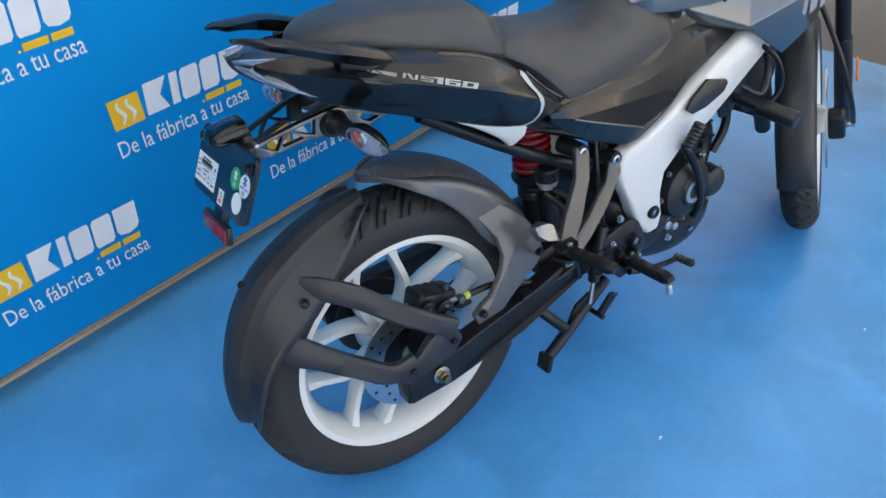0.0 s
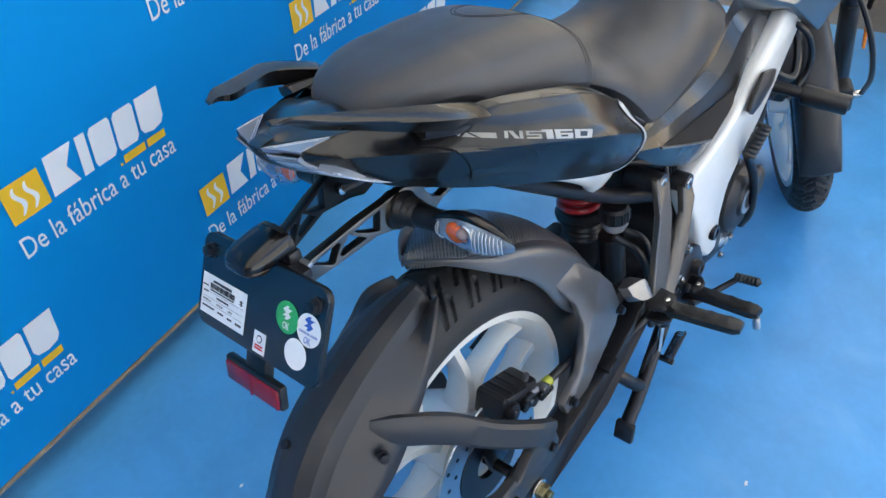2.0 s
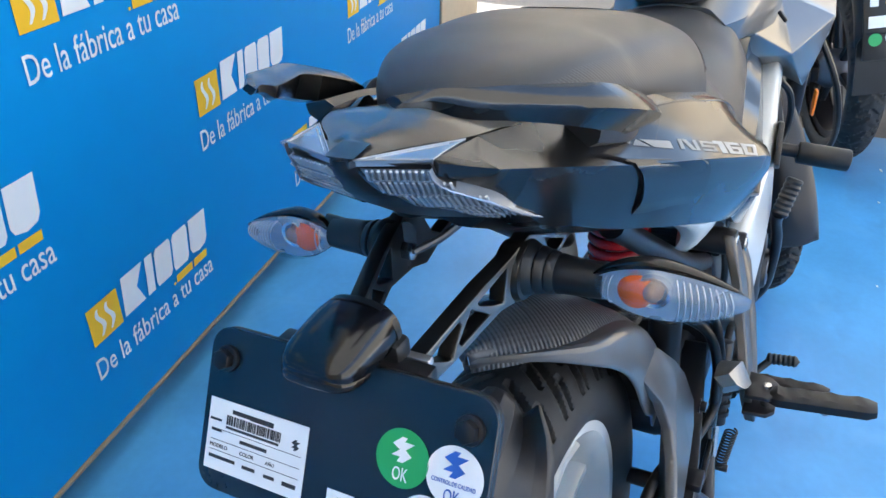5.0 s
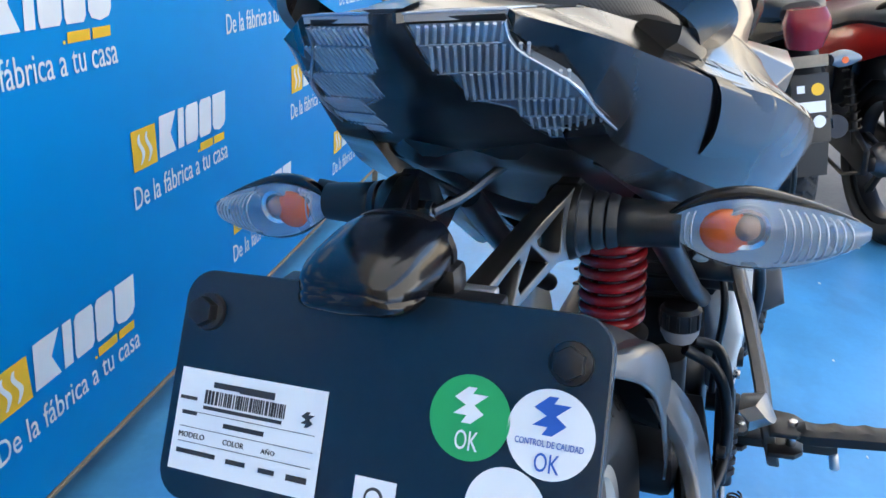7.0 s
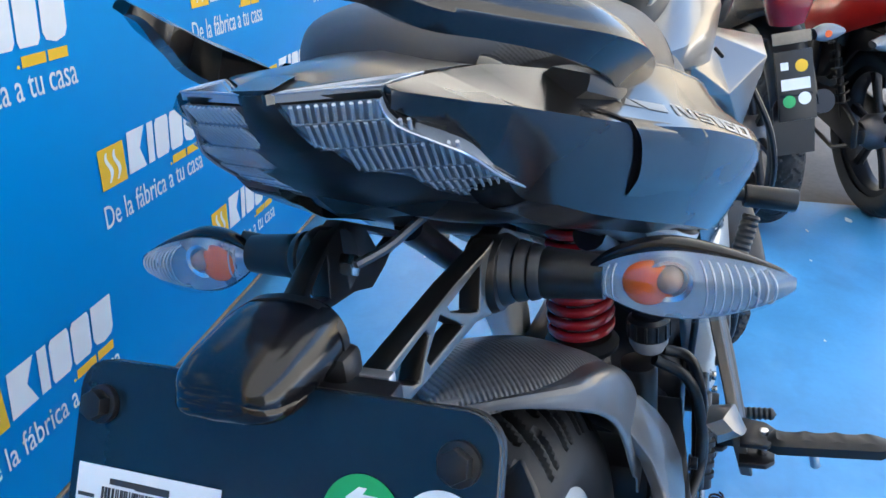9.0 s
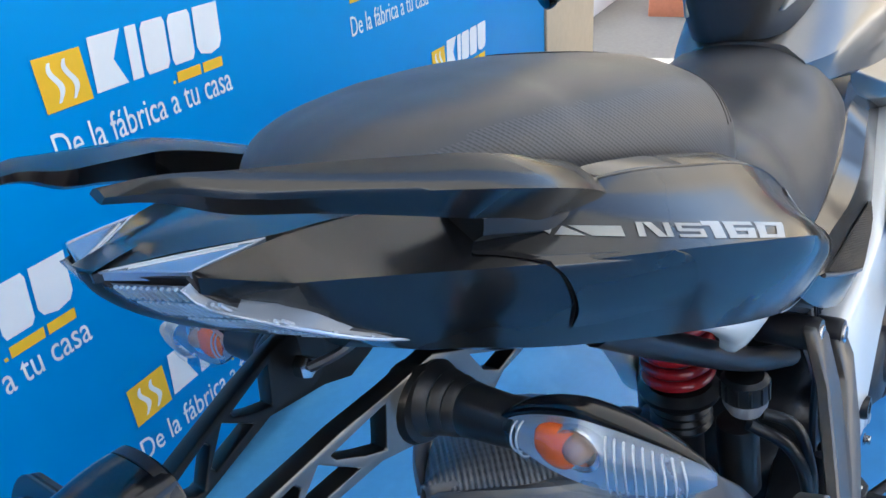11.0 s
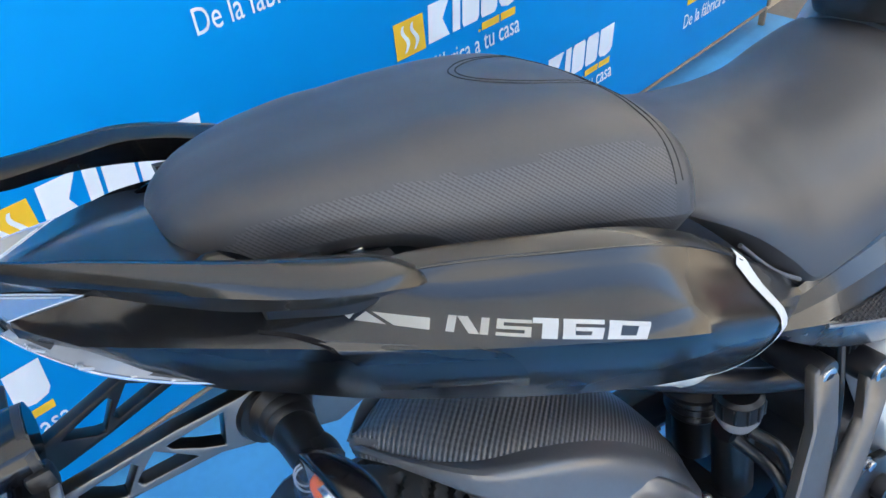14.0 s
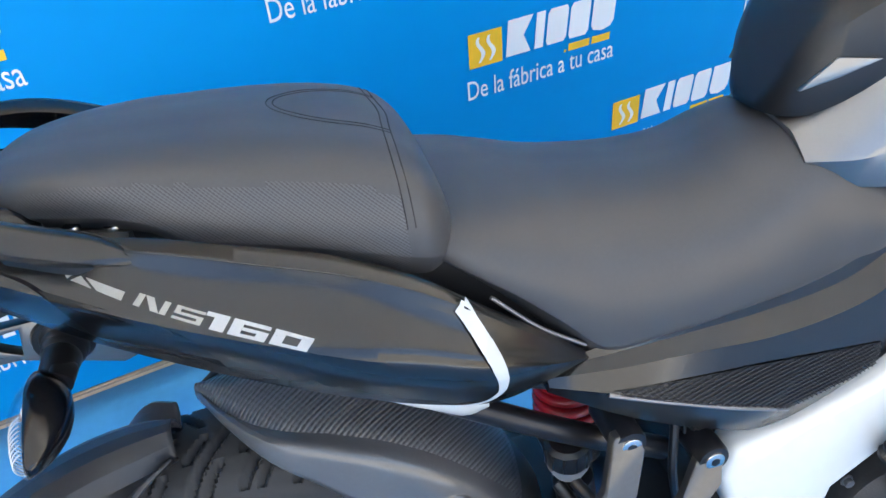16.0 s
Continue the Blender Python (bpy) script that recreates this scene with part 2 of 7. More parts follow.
def hermite(P, n, closed=False):
    """Smooth samples through the rows of P, n to a span."""
    P = np.asarray(P, float)
    k = len(P)
    flat = P.reshape(k, -1)
    nxt = np.roll(flat, -1, 0)
    d = np.maximum(np.sqrt(((nxt - flat) ** 2).sum(1)), 1e-6)
    tang = np.zeros_like(flat)
    for i in range(k):
        a, b = (i - 1) % k, i
        if not closed and i == 0:
            tang[i] = (flat[1] - flat[0]) / d[0]
        elif not closed and i == k - 1:
            tang[i] = (flat[i] - flat[i - 1]) / d[i - 1]
        else:
            va, vb = (flat[i] - flat[(i - 1) % k]) / d[a], (flat[(i + 1) % k] - flat[i]) / d[b]
            tang[i] = (va * d[b] + vb * d[a]) / (d[a] + d[b])
    out = []
    for i in range(k if closed else k - 1):
        j = (i + 1) % k
        for s in range(n):
            u = s / n
            h = (2 * u**3 - 3 * u**2 + 1, u**3 - 2 * u**2 + u, -2 * u**3 + 3 * u**2, u**3 - u**2)
            out.append(h[0] * flat[i] + h[1] * d[i] * tang[i] + h[2] * flat[j] + h[3] * d[i] * tang[j])
    if not closed:
        out.append(flat[-1])
    return np.array(out).reshape(-1, *P.shape[1:])


def skin(stations, na=5, ns=5, closed=True, caps=True):
    """A smooth skin over cross-sections, each with the same number of points."""
    S = hermite(np.asarray(stations, float), na)
    S = hermite(S.transpose(1, 0, 2), ns, closed).transpose(1, 0, 2)
    a, b = S.shape[:2]
    verts = [tuple(p) for row in S for p in row]
    faces = []
    for i in range(a - 1):
        for j in range(b if closed else b - 1):
            k = (j + 1) % b
            faces.append((i * b + j, i * b + k, (i + 1) * b + k, (i + 1) * b + j))
    if closed and caps:
        for row, flip in ((0, True), (a - 1, False)):
            verts.append(tuple(S[row].mean(0)))
            c = len(verts) - 1
            for j in range(b):
                k = (j + 1) % b
                faces.append((c, row * b + k, row * b + j) if flip else (c, row * b + j, row * b + k))
    return verts, faces


def mirror(vf):
    verts, faces = vf
    return [(x, -y, z) for x, y, z in verts], [tuple(reversed(f)) for f in faces]


def tube(points, r, n=10, steps=6, flat=1.0):
    """A round bar along a smooth line; r may be a list."""
    P = np.asarray(points, float)
    rs = np.full(len(P), r) if np.isscalar(r) else np.asarray(r, float)
    Q = hermite(np.column_stack([P, rs]), steps) if steps > 1 else np.column_stack([P, rs])
    path, rad = Q[:, :3], Q[:, 3]
    t = np.gradient(path, axis=0)
    t /= np.linalg.norm(t, axis=1)[:, None]
    up = np.array([0, 0, 1.0]) if abs(t[0][2]) < 0.9 else np.array([0, 1.0, 0])
    verts, faces = [], []
    for i in range(len(path)):
        u = np.cross(t[i], up)
        u /= np.linalg.norm(u)
        v = np.cross(u, t[i])
        up = v
        for j in range(n):
            a = 2 * math.pi * j / n
            verts.append(path[i] + rad[i] * (math.cos(a) * u + flat * math.sin(a) * v))
    m = len(path)
    for i in range(m - 1):
        for j in range(n):
            k = (j + 1) % n
            faces.append((i * n + j, i * n + k, (i + 1) * n + k, (i + 1) * n + j))
    faces.append(tuple(reversed(range(n))))
    faces.append(tuple(range((m - 1) * n, m * n)))
    return verts, faces


def lathe(profile, centre, n=48, axis="y", closed=True, arc=360.0):
    """Turns a profile of (radius, offset along the axis)."""
    verts, faces = [], []
    k = len(profile)
    full = arc >= 359.9
    m = n if full else n + 1
    for i in range(m):
        a = radians(arc) * i / n
        for r, o in profile:
            c, s = r * math.cos(a), r * math.sin(a)
            p = {"y": (c, o, s), "x": (o, c, s), "z": (c, s, o)}[axis]
            verts.append((centre[0] + p[0], centre[1] + p[1], centre[2] + p[2]))
    for i in range(n):
        e = (i + 1) % m
        for j in range(k if closed else k - 1):
            q = (j + 1) % k
            faces.append((i * k + j, i * k + q, e * k + q, e * k + j))
    if not full and closed:
        faces.append(tuple(range(k)))
        faces.append(tuple(reversed(range(n * k, n * k + k))))
    return verts, faces


def join(*vfs):
    verts, faces = [], []
    for v, f in vfs:
        o = len(verts)
        verts += [tuple(p) for p in v]
        faces += [tuple(i + o for i in q) for q in f]
    return verts, faces


def move(vf, m):
    return [tuple(m @ Vector(p)) for p in vf[0]], vf[1]


def prism(poly, y0, y1, bevel=0.0, seg=2, bend=None):
    """A plate: the outline (x, z) stood from y0 to y1, with rounded edges. bend(x, z) shifts y."""
    bm = bmesh.new()
    lo = [bm.verts.new((x, y0, z)) for x, z in poly]
    f = bm.faces.new(lo)
    ext = bmesh.ops.extrude_face_region(bm, geom=[f])
    for v in ext["geom"]:
        if isinstance(v, bmesh.types.BMVert):
            v.co.y = y1
    bmesh.ops.recalc_face_normals(bm, faces=bm.faces)
    if bevel:
        bmesh.ops.bevel(bm, geom=list(bm.edges), offset=bevel, segments=seg, profile=0.5, affect="EDGES", clamp_overlap=True)
    if bend:
        for v in bm.verts:
            v.co.y += bend(v.co.x, v.co.z)
    return bm


def box(c, s, bevel=0.0, m=None, seg=2):
    bm = bmesh.new()
    bmesh.ops.create_cube(bm, size=1)
    for v in bm.verts:
        v.co = Vector((v.co.x * s[0], v.co.y * s[1], v.co.z * s[2]))
    if bevel:
        bmesh.ops.bevel(bm, geom=list(bm.edges), offset=bevel, segments=seg, profile=0.5, affect="EDGES", clamp_overlap=True)
    bmesh.ops.transform(bm, matrix=Matrix.Translation(c) @ (m if m is not None else Matrix.Identity(4)), verts=bm.verts)
    return bm


def along(a, b):
    """The turn that lays the z axis from a to b."""
    return (Vector(b) - Vector(a)).to_track_quat("Z", "Y").to_matrix().to_4x4()


def rod(a, b, r, n=20, bevel=0.0, r2=None):
    bm = bmesh.new()
    d = (Vector(b) - Vector(a)).length
    bmesh.ops.create_cone(bm, cap_ends=True, segments=n, radius1=r, radius2=r if r2 is None else r2, depth=d)
    if bevel:
        rim = [e for e in bm.edges if abs(e.verts[0].co.z - e.verts[1].co.z) < 1e-6]
        bmesh.ops.bevel(bm, geom=rim, offset=bevel, segments=2, profile=0.5, affect="EDGES", clamp_overlap=True)
    bmesh.ops.transform(bm, matrix=Matrix.Translation((Vector(a) + Vector(b)) / 2) @ along(a, b), verts=bm.verts)
    return bm


def bolt(at, way, r, parent, mat=None, name="bolt"):
    """A hexagon-socket bolt head with a washer."""
    a = Vector(at)
    w = Vector(way).normalized()
    bm = rod(a, a + w * r * 0.35, r * 1.35, 20)
    head = rod(a + w * r * 0.3, a + w * r * 1.4, r, 6 if r > 0.0065 else 14, r * 0.15)
    me = bpy.data.meshes.new("head")
    head.to_mesh(me)
    head.free()
    bm.from_mesh(me)
    bpy.data.meshes.remove(me)
    return part(name, bm, mat or STEEL_BLACK, parent)


def solid(o, thick, offset=-1.0):
    m = o.modifiers.new("solid", "SOLIDIFY")
    m.thickness, m.offset = thick, offset
    return o


def words(text, width, height, thick=0.0006, bold=0.0):
    """Flat letters that fill a box, from its lower left corner, in the x-z plane facing -y."""
    c = bpy.data.curves.new("words", "FONT")
    c.body, c.extrude, c.resolution_u, c.offset = text, 0.5, 3, bold
    o = bpy.data.objects.new("words", c)
    scene.collection.objects.link(o)
    bpy.context.view_layer.update()
    me = bpy.data.meshes.new_from_object(o.evaluated_get(bpy.context.evaluated_depsgraph_get()))
    bpy.data.objects.remove(o)
    bpy.data.curves.remove(c)
    V = np.array([v.co for v in me.vertices])
    lo, hi = V.min(0), V.max(0)
    span = np.maximum(hi - lo, 1e-6)
    out = [((x - lo[0]) / span[0] * width, -(z - lo[2]) / span[2] * thick, (y - lo[1]) / span[1] * height) for x, y, z in V]
    faces = [tuple(p.vertices) for p in me.polygons]
    bpy.data.meshes.remove(me)
    return out, faces


# ---- the place ----
def slab(name, x0, x1, y0, y1, z0, z1, mat, label, category):
    o = part(name, box(((x0 + x1) / 2, (y0 + y1) / 2, (z0 + z1) / 2), (x1 - x0, y1 - y0, z1 - z0), 0.0), mat, None, "", False)
    return tagged(o, label, category, kind="structure")


HOUSE = material("pale_house_render", (0.26, 0.25, 0.235), 0.9, 0, 0.1, 8, 0.3, 60, 0.15)
CEILING = material("white_ceiling_paint", (0.84, 0.83, 0.80), 0.9, 0, 0.05, 20, 0.2, 80, 0.06)
# sheet for the added roof: passes some sun as soft overhead light
ROOF = bpy.data.materials.new("cream_translucent_sheet")
ROOF.use_nodes = True
rn, rl = ROOF.node_tree.nodes, ROOF.node_tree.links
lets, bounces, sheet_mix, mottle, tone = rn.new("ShaderNodeBsdfTranslucent"), rn.new("ShaderNodeBsdfDiffuse"), rn.new("ShaderNodeMixShader"), rn.new("ShaderNodeTexNoise"), rn.new("ShaderNodeMix")
mottle.inputs["Scale"].default_value = 3.0
tone.data_type = "RGBA"
tone.inputs["A"].default_value, tone.inputs["B"].default_value = (0.86, 0.835, 0.79, 1), (0.92, 0.895, 0.85, 1)
rl.new(mottle.outputs["Fac"], tone.inputs["Factor"])
rl.new(tone.outputs["Result"], lets.inputs["Color"])
rl.new(tone.outputs["Result"], bounces.inputs["Color"])
sheet_mix.inputs[0].default_value = 0.35
rl.new(bounces.outputs[0], sheet_mix.inputs[1])
rl.new(lets.outputs[0], sheet_mix.inputs[2])
rl.new(sheet_mix.outputs[0], rn["Material Output"].inputs["Surface"])
YARD = material("sunlit_pale_paving", (0.46, 0.45, 0.43), 0.9, 0, 0.15, 12, 0.4, 60, 0.2)
slab("ground", -900, 900, -900, 900, -0.35, -0.012, YARD, "pale worn paving of the yard outside", "ground")
slab("pavement", 2.40, 7.0, -6.0, 2.5, -0.2, -0.004, CONCRETE, "rough grey concrete beyond the painted floor", "pavement")
slab("floor", -5.0, 2.40, -6.6, 0.86, -0.2, 0.0, FLOOR, "smooth blue painted concrete floor with scuffs", "floor")
slab("wall_behind_banner", -5.0, 3.12, 0.86, 1.06, -0.2, 3.0, PLASTER, "plain beige plastered wall behind the banner", "wall")
slab("wall_left_end", -5.2, -5.0, -4.2, 1.06, -0.2, 3.0, PLASTER, "plain beige plastered end wall", "wall")
# unseen roof, added to spread warm light evenly over floor and bike
slab("ceiling", -5.2, 9.2, -2.3, 1.06, 3.0, 3.15, ROOF, "unseen cream translucent roof, added for soft light from overhead", "ceiling")
# out-of-view canopy, added to keep the sun off the passage
slab("canopy", 3.12, 9.2, 1.06, 4.6, 3.0, 3.15, CEILING, "plain white canopy, unseen, added to shade the side passage", "ceiling")
# unseen wall, added to give pale reflections and hide the low sky
slab("wall_across_yard", -16, 22, -12.2, -12.0, -0.2, 6.5, HOUSE, "unseen beige wall, added across the yard for bounce and reflections", "wall")
slab("wall_far_end", 9.0, 9.2, -12.0, 6.0, -0.2, 3.5, PLASTER, "beige wall at the far end of the yard", "wall")


# ---- the banner ----
def flat_shape(outline, thick=0.0006):
    """A thin printed shape from its outline (x, z), facing -y."""
    n = len(outline)
    verts = [(x, 0.0, z) for x, z in outline] + [(x, -thick, z) for x, z in outline]
    faces = [tuple(range(n, 2 * n)), tuple(reversed(range(n)))]
    faces += [(i, (i + 1) % n, n + (i + 1) % n, n + i) for i in range(n)]
    return verts, faces


def wavy(x, z0, h, w, sway):
    left, right = [], []
    for i in range(13):
        u = i / 12
        c = x + sway * math.sin(2 * math.pi * (u - 0.08))
        s = w * (0.45 + 0.55 * math.sin(math.pi * u))
        left.append((c - s, z0 + h * u))
        right.append((c + s, z0 + h * u))
    return flat_shape(left + right[::-1])


def slanted(x, w, z0, h, lean=0.10, notch=""):
    """A slanted block, one of the five of the mark."""
    def q(u, v):
        return (x + w * u + lean * h * v, z0 + h * v)
    outline = {
        "": [(0, 0), (1, 0), (1, 1), (0, 1)],
        "wedge": [(0, 0), (0.94, 0), (0.62, 0.5), (0.94, 1), (0, 1)],
        "round": [(0.1, 0), (0.86, 0), (0.98, 0.12), (0.98, 0.9), (0.9, 1), (0.14, 1), (0.02, 0.88), (0.02, 0.12)],
        "dish": [(0.12, 0.05), (0.5, -0.02), (0.88, 0.05), (1, 0.2), (1, 1), (0, 1), (0, 0.2)],
    }[notch]
    return flat_shape([q(u, v) for u, v in outline])


banner = thing("banner", "tall blue printed fabric banner with rows of white and yellow marks", "banner", pose(0, 0.803, 0))
part("panel", box((0.145, 0.012, 1.08), (4.29, 0.020, 2.02), 0.002), BANNER, banner, "bright blue printed panel")
part("bottom_edge", box((0.145, 0.010, 0.064), (4.29, 0.024, 0.007), 0.002), BEIGE_TRIM, banner, "bare brownish bottom edge")
part("end_post", box((2.297, 0.010, 1.08), (0.016, 0.030, 2.02), 0.003), BEIGE_TRIM, banner, "brownish metal end edge")
for fx in (-1.98, 2.297):
    part("foot", box((fx, 0.012, 0.03), (0.014, 0.02, 0.06), 0.002), BEIGE_TRIM, banner)
LOGO = [
    ("mark_square", flat_shape([(0.007, 0.060), (0.083, 0.060), (0.083, 0.132), (0.007, 0.132)]), PRINT_YELLOW, 0.000),
    ("mark_wave", wavy(0.033, 0.069, 0.054, 0.0048, 0.0062), PRINT_WHITE, -0.0008),
    ("mark_wave", wavy(0.057, 0.069, 0.054, 0.0048, 0.0062), PRINT_WHITE, -0.0008),
    ("block", slanted(0.091, 0.062, 0.064, 0.076, 0.10, "wedge"), PRINT_WHITE, 0.0),
    ("block", slanted(0.158, 0.021, 0.064, 0.076, 0.10), PRINT_WHITE, 0.0),
    ("block", slanted(0.185, 0.051, 0.064, 0.076, 0.10, "round"), PRINT_WHITE, 0.0),
    ("block", slanted(0.240, 0.051, 0.064, 0.076, 0.10, "round"), PRINT_WHITE, 0.0),
    ("block", slanted(0.297, 0.057, 0.064, 0.076, 0.10, "dish"), PRINT_WHITE, 0.0),
    ("dot", flat_shape([(0.232, 0.037), (0.237, 0.037), (0.237, 0.042), (0.232, 0.042)]), PRINT_YELLOW, 0.0),
    ("bar", slanted(0.242, 0.053, 0.037, 0.016, 0.1), PRINT_YELLOW, 0.0),
    ("bar", slanted(0.301, 0.046, 0.037, 0.016, 0.1), PRINT_YELLOW, 0.0),
    ("slogan", words("De la fábrica a tu casa", 0.36, 0.042), PRINT_WHITE, 0.0),
]
logo_meshes = []
for nm, vf, mat, dy in LOGO:
    me = bpy.data.meshes.new(nm)
    me.from_pydata(vf[0], [], vf[1])
    me.materials.append(mat)
    logo_meshes.append((nm, me, dy))
PLACES = [(x, 0.715) for x in (-1.19, -0.443, 0.306, 1.055, 1.80)]
PLACES += [(x, 0.455) for x in (-0.84, -0.093, 0.672, 1.403)] + [(x, 0.196) for x in (-1.21, -0.465, 0.282, 1.036, 1.748)]
PLACES += [(x, 0.975) for x in (-0.84, -0.09, 0.672, 1.405)] + [(x, 1.235) for x in (-0.44, 0.306, 1.055, 1.80)]
for lx, lz in PLACES:
    for nm, me, dy in logo_meshes:
        o = new(nm, me)
        o.parent = banner
        o.location = (lx, 0.0018 + dy - 0.0012, lz - (0.008 if nm == "slogan" else 0.0))


# ---- the motorcycle ----
# x forward, y to its left, z up, from under the rear axle; it leans on its side stand
BIKE = pose(0, 0, 0, -7.3, 0, -11.0)
bike = thing("motorcycle", "graphite and white sports motorcycle leaning on its side stand", "motorcycle", BIKE)


def put(name, vf, mat, parent=None, label="", smooth=True):
    return ob_from(name, vf[0], vf[1], mat, parent or bike, label, smooth)


def arc_groove(s, u, period, a, b, c, half, wide):
    """Depth mask of a slanted, curved groove that repeats round a tyre."""
    line = a + b * u + c * u * u
    d = np.abs((s - line + period / 2) % period - period / 2)
    inside = (u > half[0]) & (u < half[1])
    return np.where(inside, np.clip(1.3 - d / wide, 0, 1), 0)


def tyre(centre, R, bead, W, name, parent, around=860, across=60):
    """A tyre with cut tread: rounded crown, shoulders, side walls."""
    prof = np.array([(bead, -0.78 * W), (bead + 0.012, -0.92 * W), (bead + 0.5 * (R - bead), -W), (R - 0.030, -0.93 * W), (R - 0.017, -0.78 * W), (R - 0.006, -0.5 * W), (R, 0),
                     (R - 0.006, 0.5 * W), (R - 0.017, 0.78 * W), (R - 0.030, 0.93 * W), (bead + 0.5 * (R - bead), W), (bead + 0.012, 0.92 * W), (bead, 0.78 * W)])
    P = hermite(prof, 8)
    d = np.concatenate([[0], np.cumsum(np.linalg.norm(np.diff(P, axis=0), axis=1))])
    t = np.linspace(0, d[-1], across)
    r, y = np.interp(t, d, P[:, 0]), np.interp(t, d, P[:, 1])
    ang = np.linspace(0, 2 * math.pi, around, endpoint=False)
    A, Rr = np.meshgrid(ang, r, indexing="ij")
    _, Y = np.meshgrid(ang, y, indexing="ij")
    s, u = A * R, Y / W
    period = 2 * math.pi * R / 36
    g = np.zeros_like(s)
    for sign in (1, -1):
        v = u * sign
        off = 0 if sign > 0 else period / 2
        g = np.maximum(g, arc_groove(s, v, period, off, 0.055, 0.0, (0.04, 0.97), 0.0048))
        g = np.maximum(g, arc_groove(s, v, period, off + period * 0.36, 0.055, 0.0, (0.16, 0.52), 0.0040))
        g = np.maximum(g, arc_groove(s, v, period, off + period * 0.68, 0.055, 0.0, (0.58, 0.97), 0.0040))
    rad = Rr - 0.0085 * g * (Rr > R - 0.030)
    X, Z = rad * np.cos(A) + centre[0], rad * np.sin(A) + centre[2]
    verts = np.stack([X, Y + centre[1], Z], -1).reshape(-1, 3)
    faces = []
    for i in range(around):
        e = (i + 1) % around
        for j in range(across - 1):
            faces.append((i * across + j, i * across + j + 1, e * across + j + 1, e * across + j))
    o = ob_from(name, verts, faces, RUBBER, parent, "black rubber tyre with cut tread grooves")
    o.data.set_sharp_from_angle(angle=radians(35))
    return o


def bent_bar(points, widths, name_mat=None, n=8, depth=None):
    """A flat-sided bar with rounded edges along a smooth line: widths across (in x-z) and depth (in y)."""
    P = hermite(np.asarray(points, float), 5)
    W = hermite(np.asarray(widths, float), 5)
    t = np.gradient(P, axis=0)
    t /= np.linalg.norm(t, axis=1)[:, None]
    side = np.array([0, 1.0, 0])
    st = []
    for p, q, w in zip(P, t, W):
        u = np.cross(q, side)
        u /= np.linalg.norm(u)
        v = np.cross(u, q)
        loop = []
        for a, b in ((-1, -0.6), (-0.7, -1), (0.7, -1), (1, -0.6), (1, 0.6), (0.7, 1), (-0.7, 1), (-1, 0.6)):
            loop.append(p + u * a * w[0] + v * b * w[1])
        st.append(loop)
    return skin(st, 1, 1)


# rear wheel
HUB = (0.0, 0.0, 0.31)
rim_prof = [(0.2150, -0.050), (0.2285, -0.0505), (0.2300, -0.046), (0.2270, -0.042), (0.2150, -0.038), (0.2060, -0.020), (0.2060, 0.020), (0.2150, 0.038), (0.2270, 0.042), (0.2300, 0.046), (0.2285, 0.0505), (0.2150, 0.050), (0.2080, 0.042), (0.1990, 0.024), (0.1955, 0.0), (0.1990, -0.024), (0.2080, -0.042)]
rear_wheel = put("rear_wheel", lathe(rim_prof, HUB, 96), WHITE, None, "white painted cast rim")
tyre(HUB, 0.310, 0.2265, 0.065, "tyre", rear_wheel)
put("hub", lathe([(0.0, -0.070), (0.040, -0.070), (0.046, -0.062), (0.046, -0.050), (0.062, -0.040), (0.058, 0.0), (0.062, 0.040), (0.05, 0.066), (0.0, 0.066)], HUB, 40), WHITE, rear_wheel, "white hub")
SPOKE0 = 60.0
for k in range(5):
    base = radians(SPOKE0 + 72 * k)
    for sgn in (-1, 1):
        pts, wid = [], []
        for r, off, w, dpt in ((0.045, 0.10, 0.014, 0.026), (0.085, 0.09, 0.0105, 0.022), (0.115, 0.17, 0.0085, 0.018), (0.160, 0.335, 0.0080, 0.017), (0.202, 0.44, 0.0125, 0.022)):
            a = base + sgn * off
            pts.append((r * math.cos(a), -0.004, 0.31 + r * math.sin(a)))
            wid.append((w, dpt))
        put("spoke", bent_bar(pts, wid), WHITE, rear_wheel)
disc = put("brake_disc", lathe([(0.070, -0.0775), (0.114, -0.0775), (0.115, -0.0755), (0.114, -0.0735), (0.070, -0.0735)], HUB, 96), DISC, rear_wheel, "drilled steel brake disc")
for k in range(36):
    a = radians(10 * k + (k % 3) * 2)
    r = (0.083, 0.094, 0.105)[k % 3]
    part("disc_hole", rod((r * math.cos(a), -0.0781, 0.31 + r * math.sin(a)), (r * math.cos(a), -0.0772, 0.31 + r * math.sin(a)), 0.0035, 10), BLACK, disc)
put("disc_carrier", lathe([(0.03, -0.079), (0.068, -0.079), (0.072, -0.075), (0.068, -0.068), (0.03, -0.068)], HUB, 40), STEEL_BLACK, rear_wheel)
put("sprocket", lathe([(0.03, 0.074), (0.082, 0.074), (0.084, 0.078), (0.082, 0.082), (0.03, 0.082)], HUB, 60), STEEL_BLACK, rear_wheel)
part("axle", rod((0, -0.165, 0.31), (0, 0.165, 0.31), 0.009), STEEL_BLACK, rear_wheel)

# brake caliper and hose
cal = part("brake_caliper", box((0.045, -0.085, 0.418), (0.085, 0.050, 0.042), 0.007, pose(0, 0, 0, 0, 18, 0)), BLACK, bike, "black brake caliper")
part("bridge", box((0.040, -0.092, 0.432), (0.050, 0.040, 0.018), 0.004, pose(0, 0, 0, 0, 18, 0)), BLACK, cal)
for dx in (0.035, 0.055, 0.075):
    part("stud", rod((dx + 0.01, -0.112, 0.425 - dx * 0.35), (dx + 0.01, -0.122, 0.425 - dx * 0.35), 0.008, 12, 0.001), STEEL_BLACK, cal)
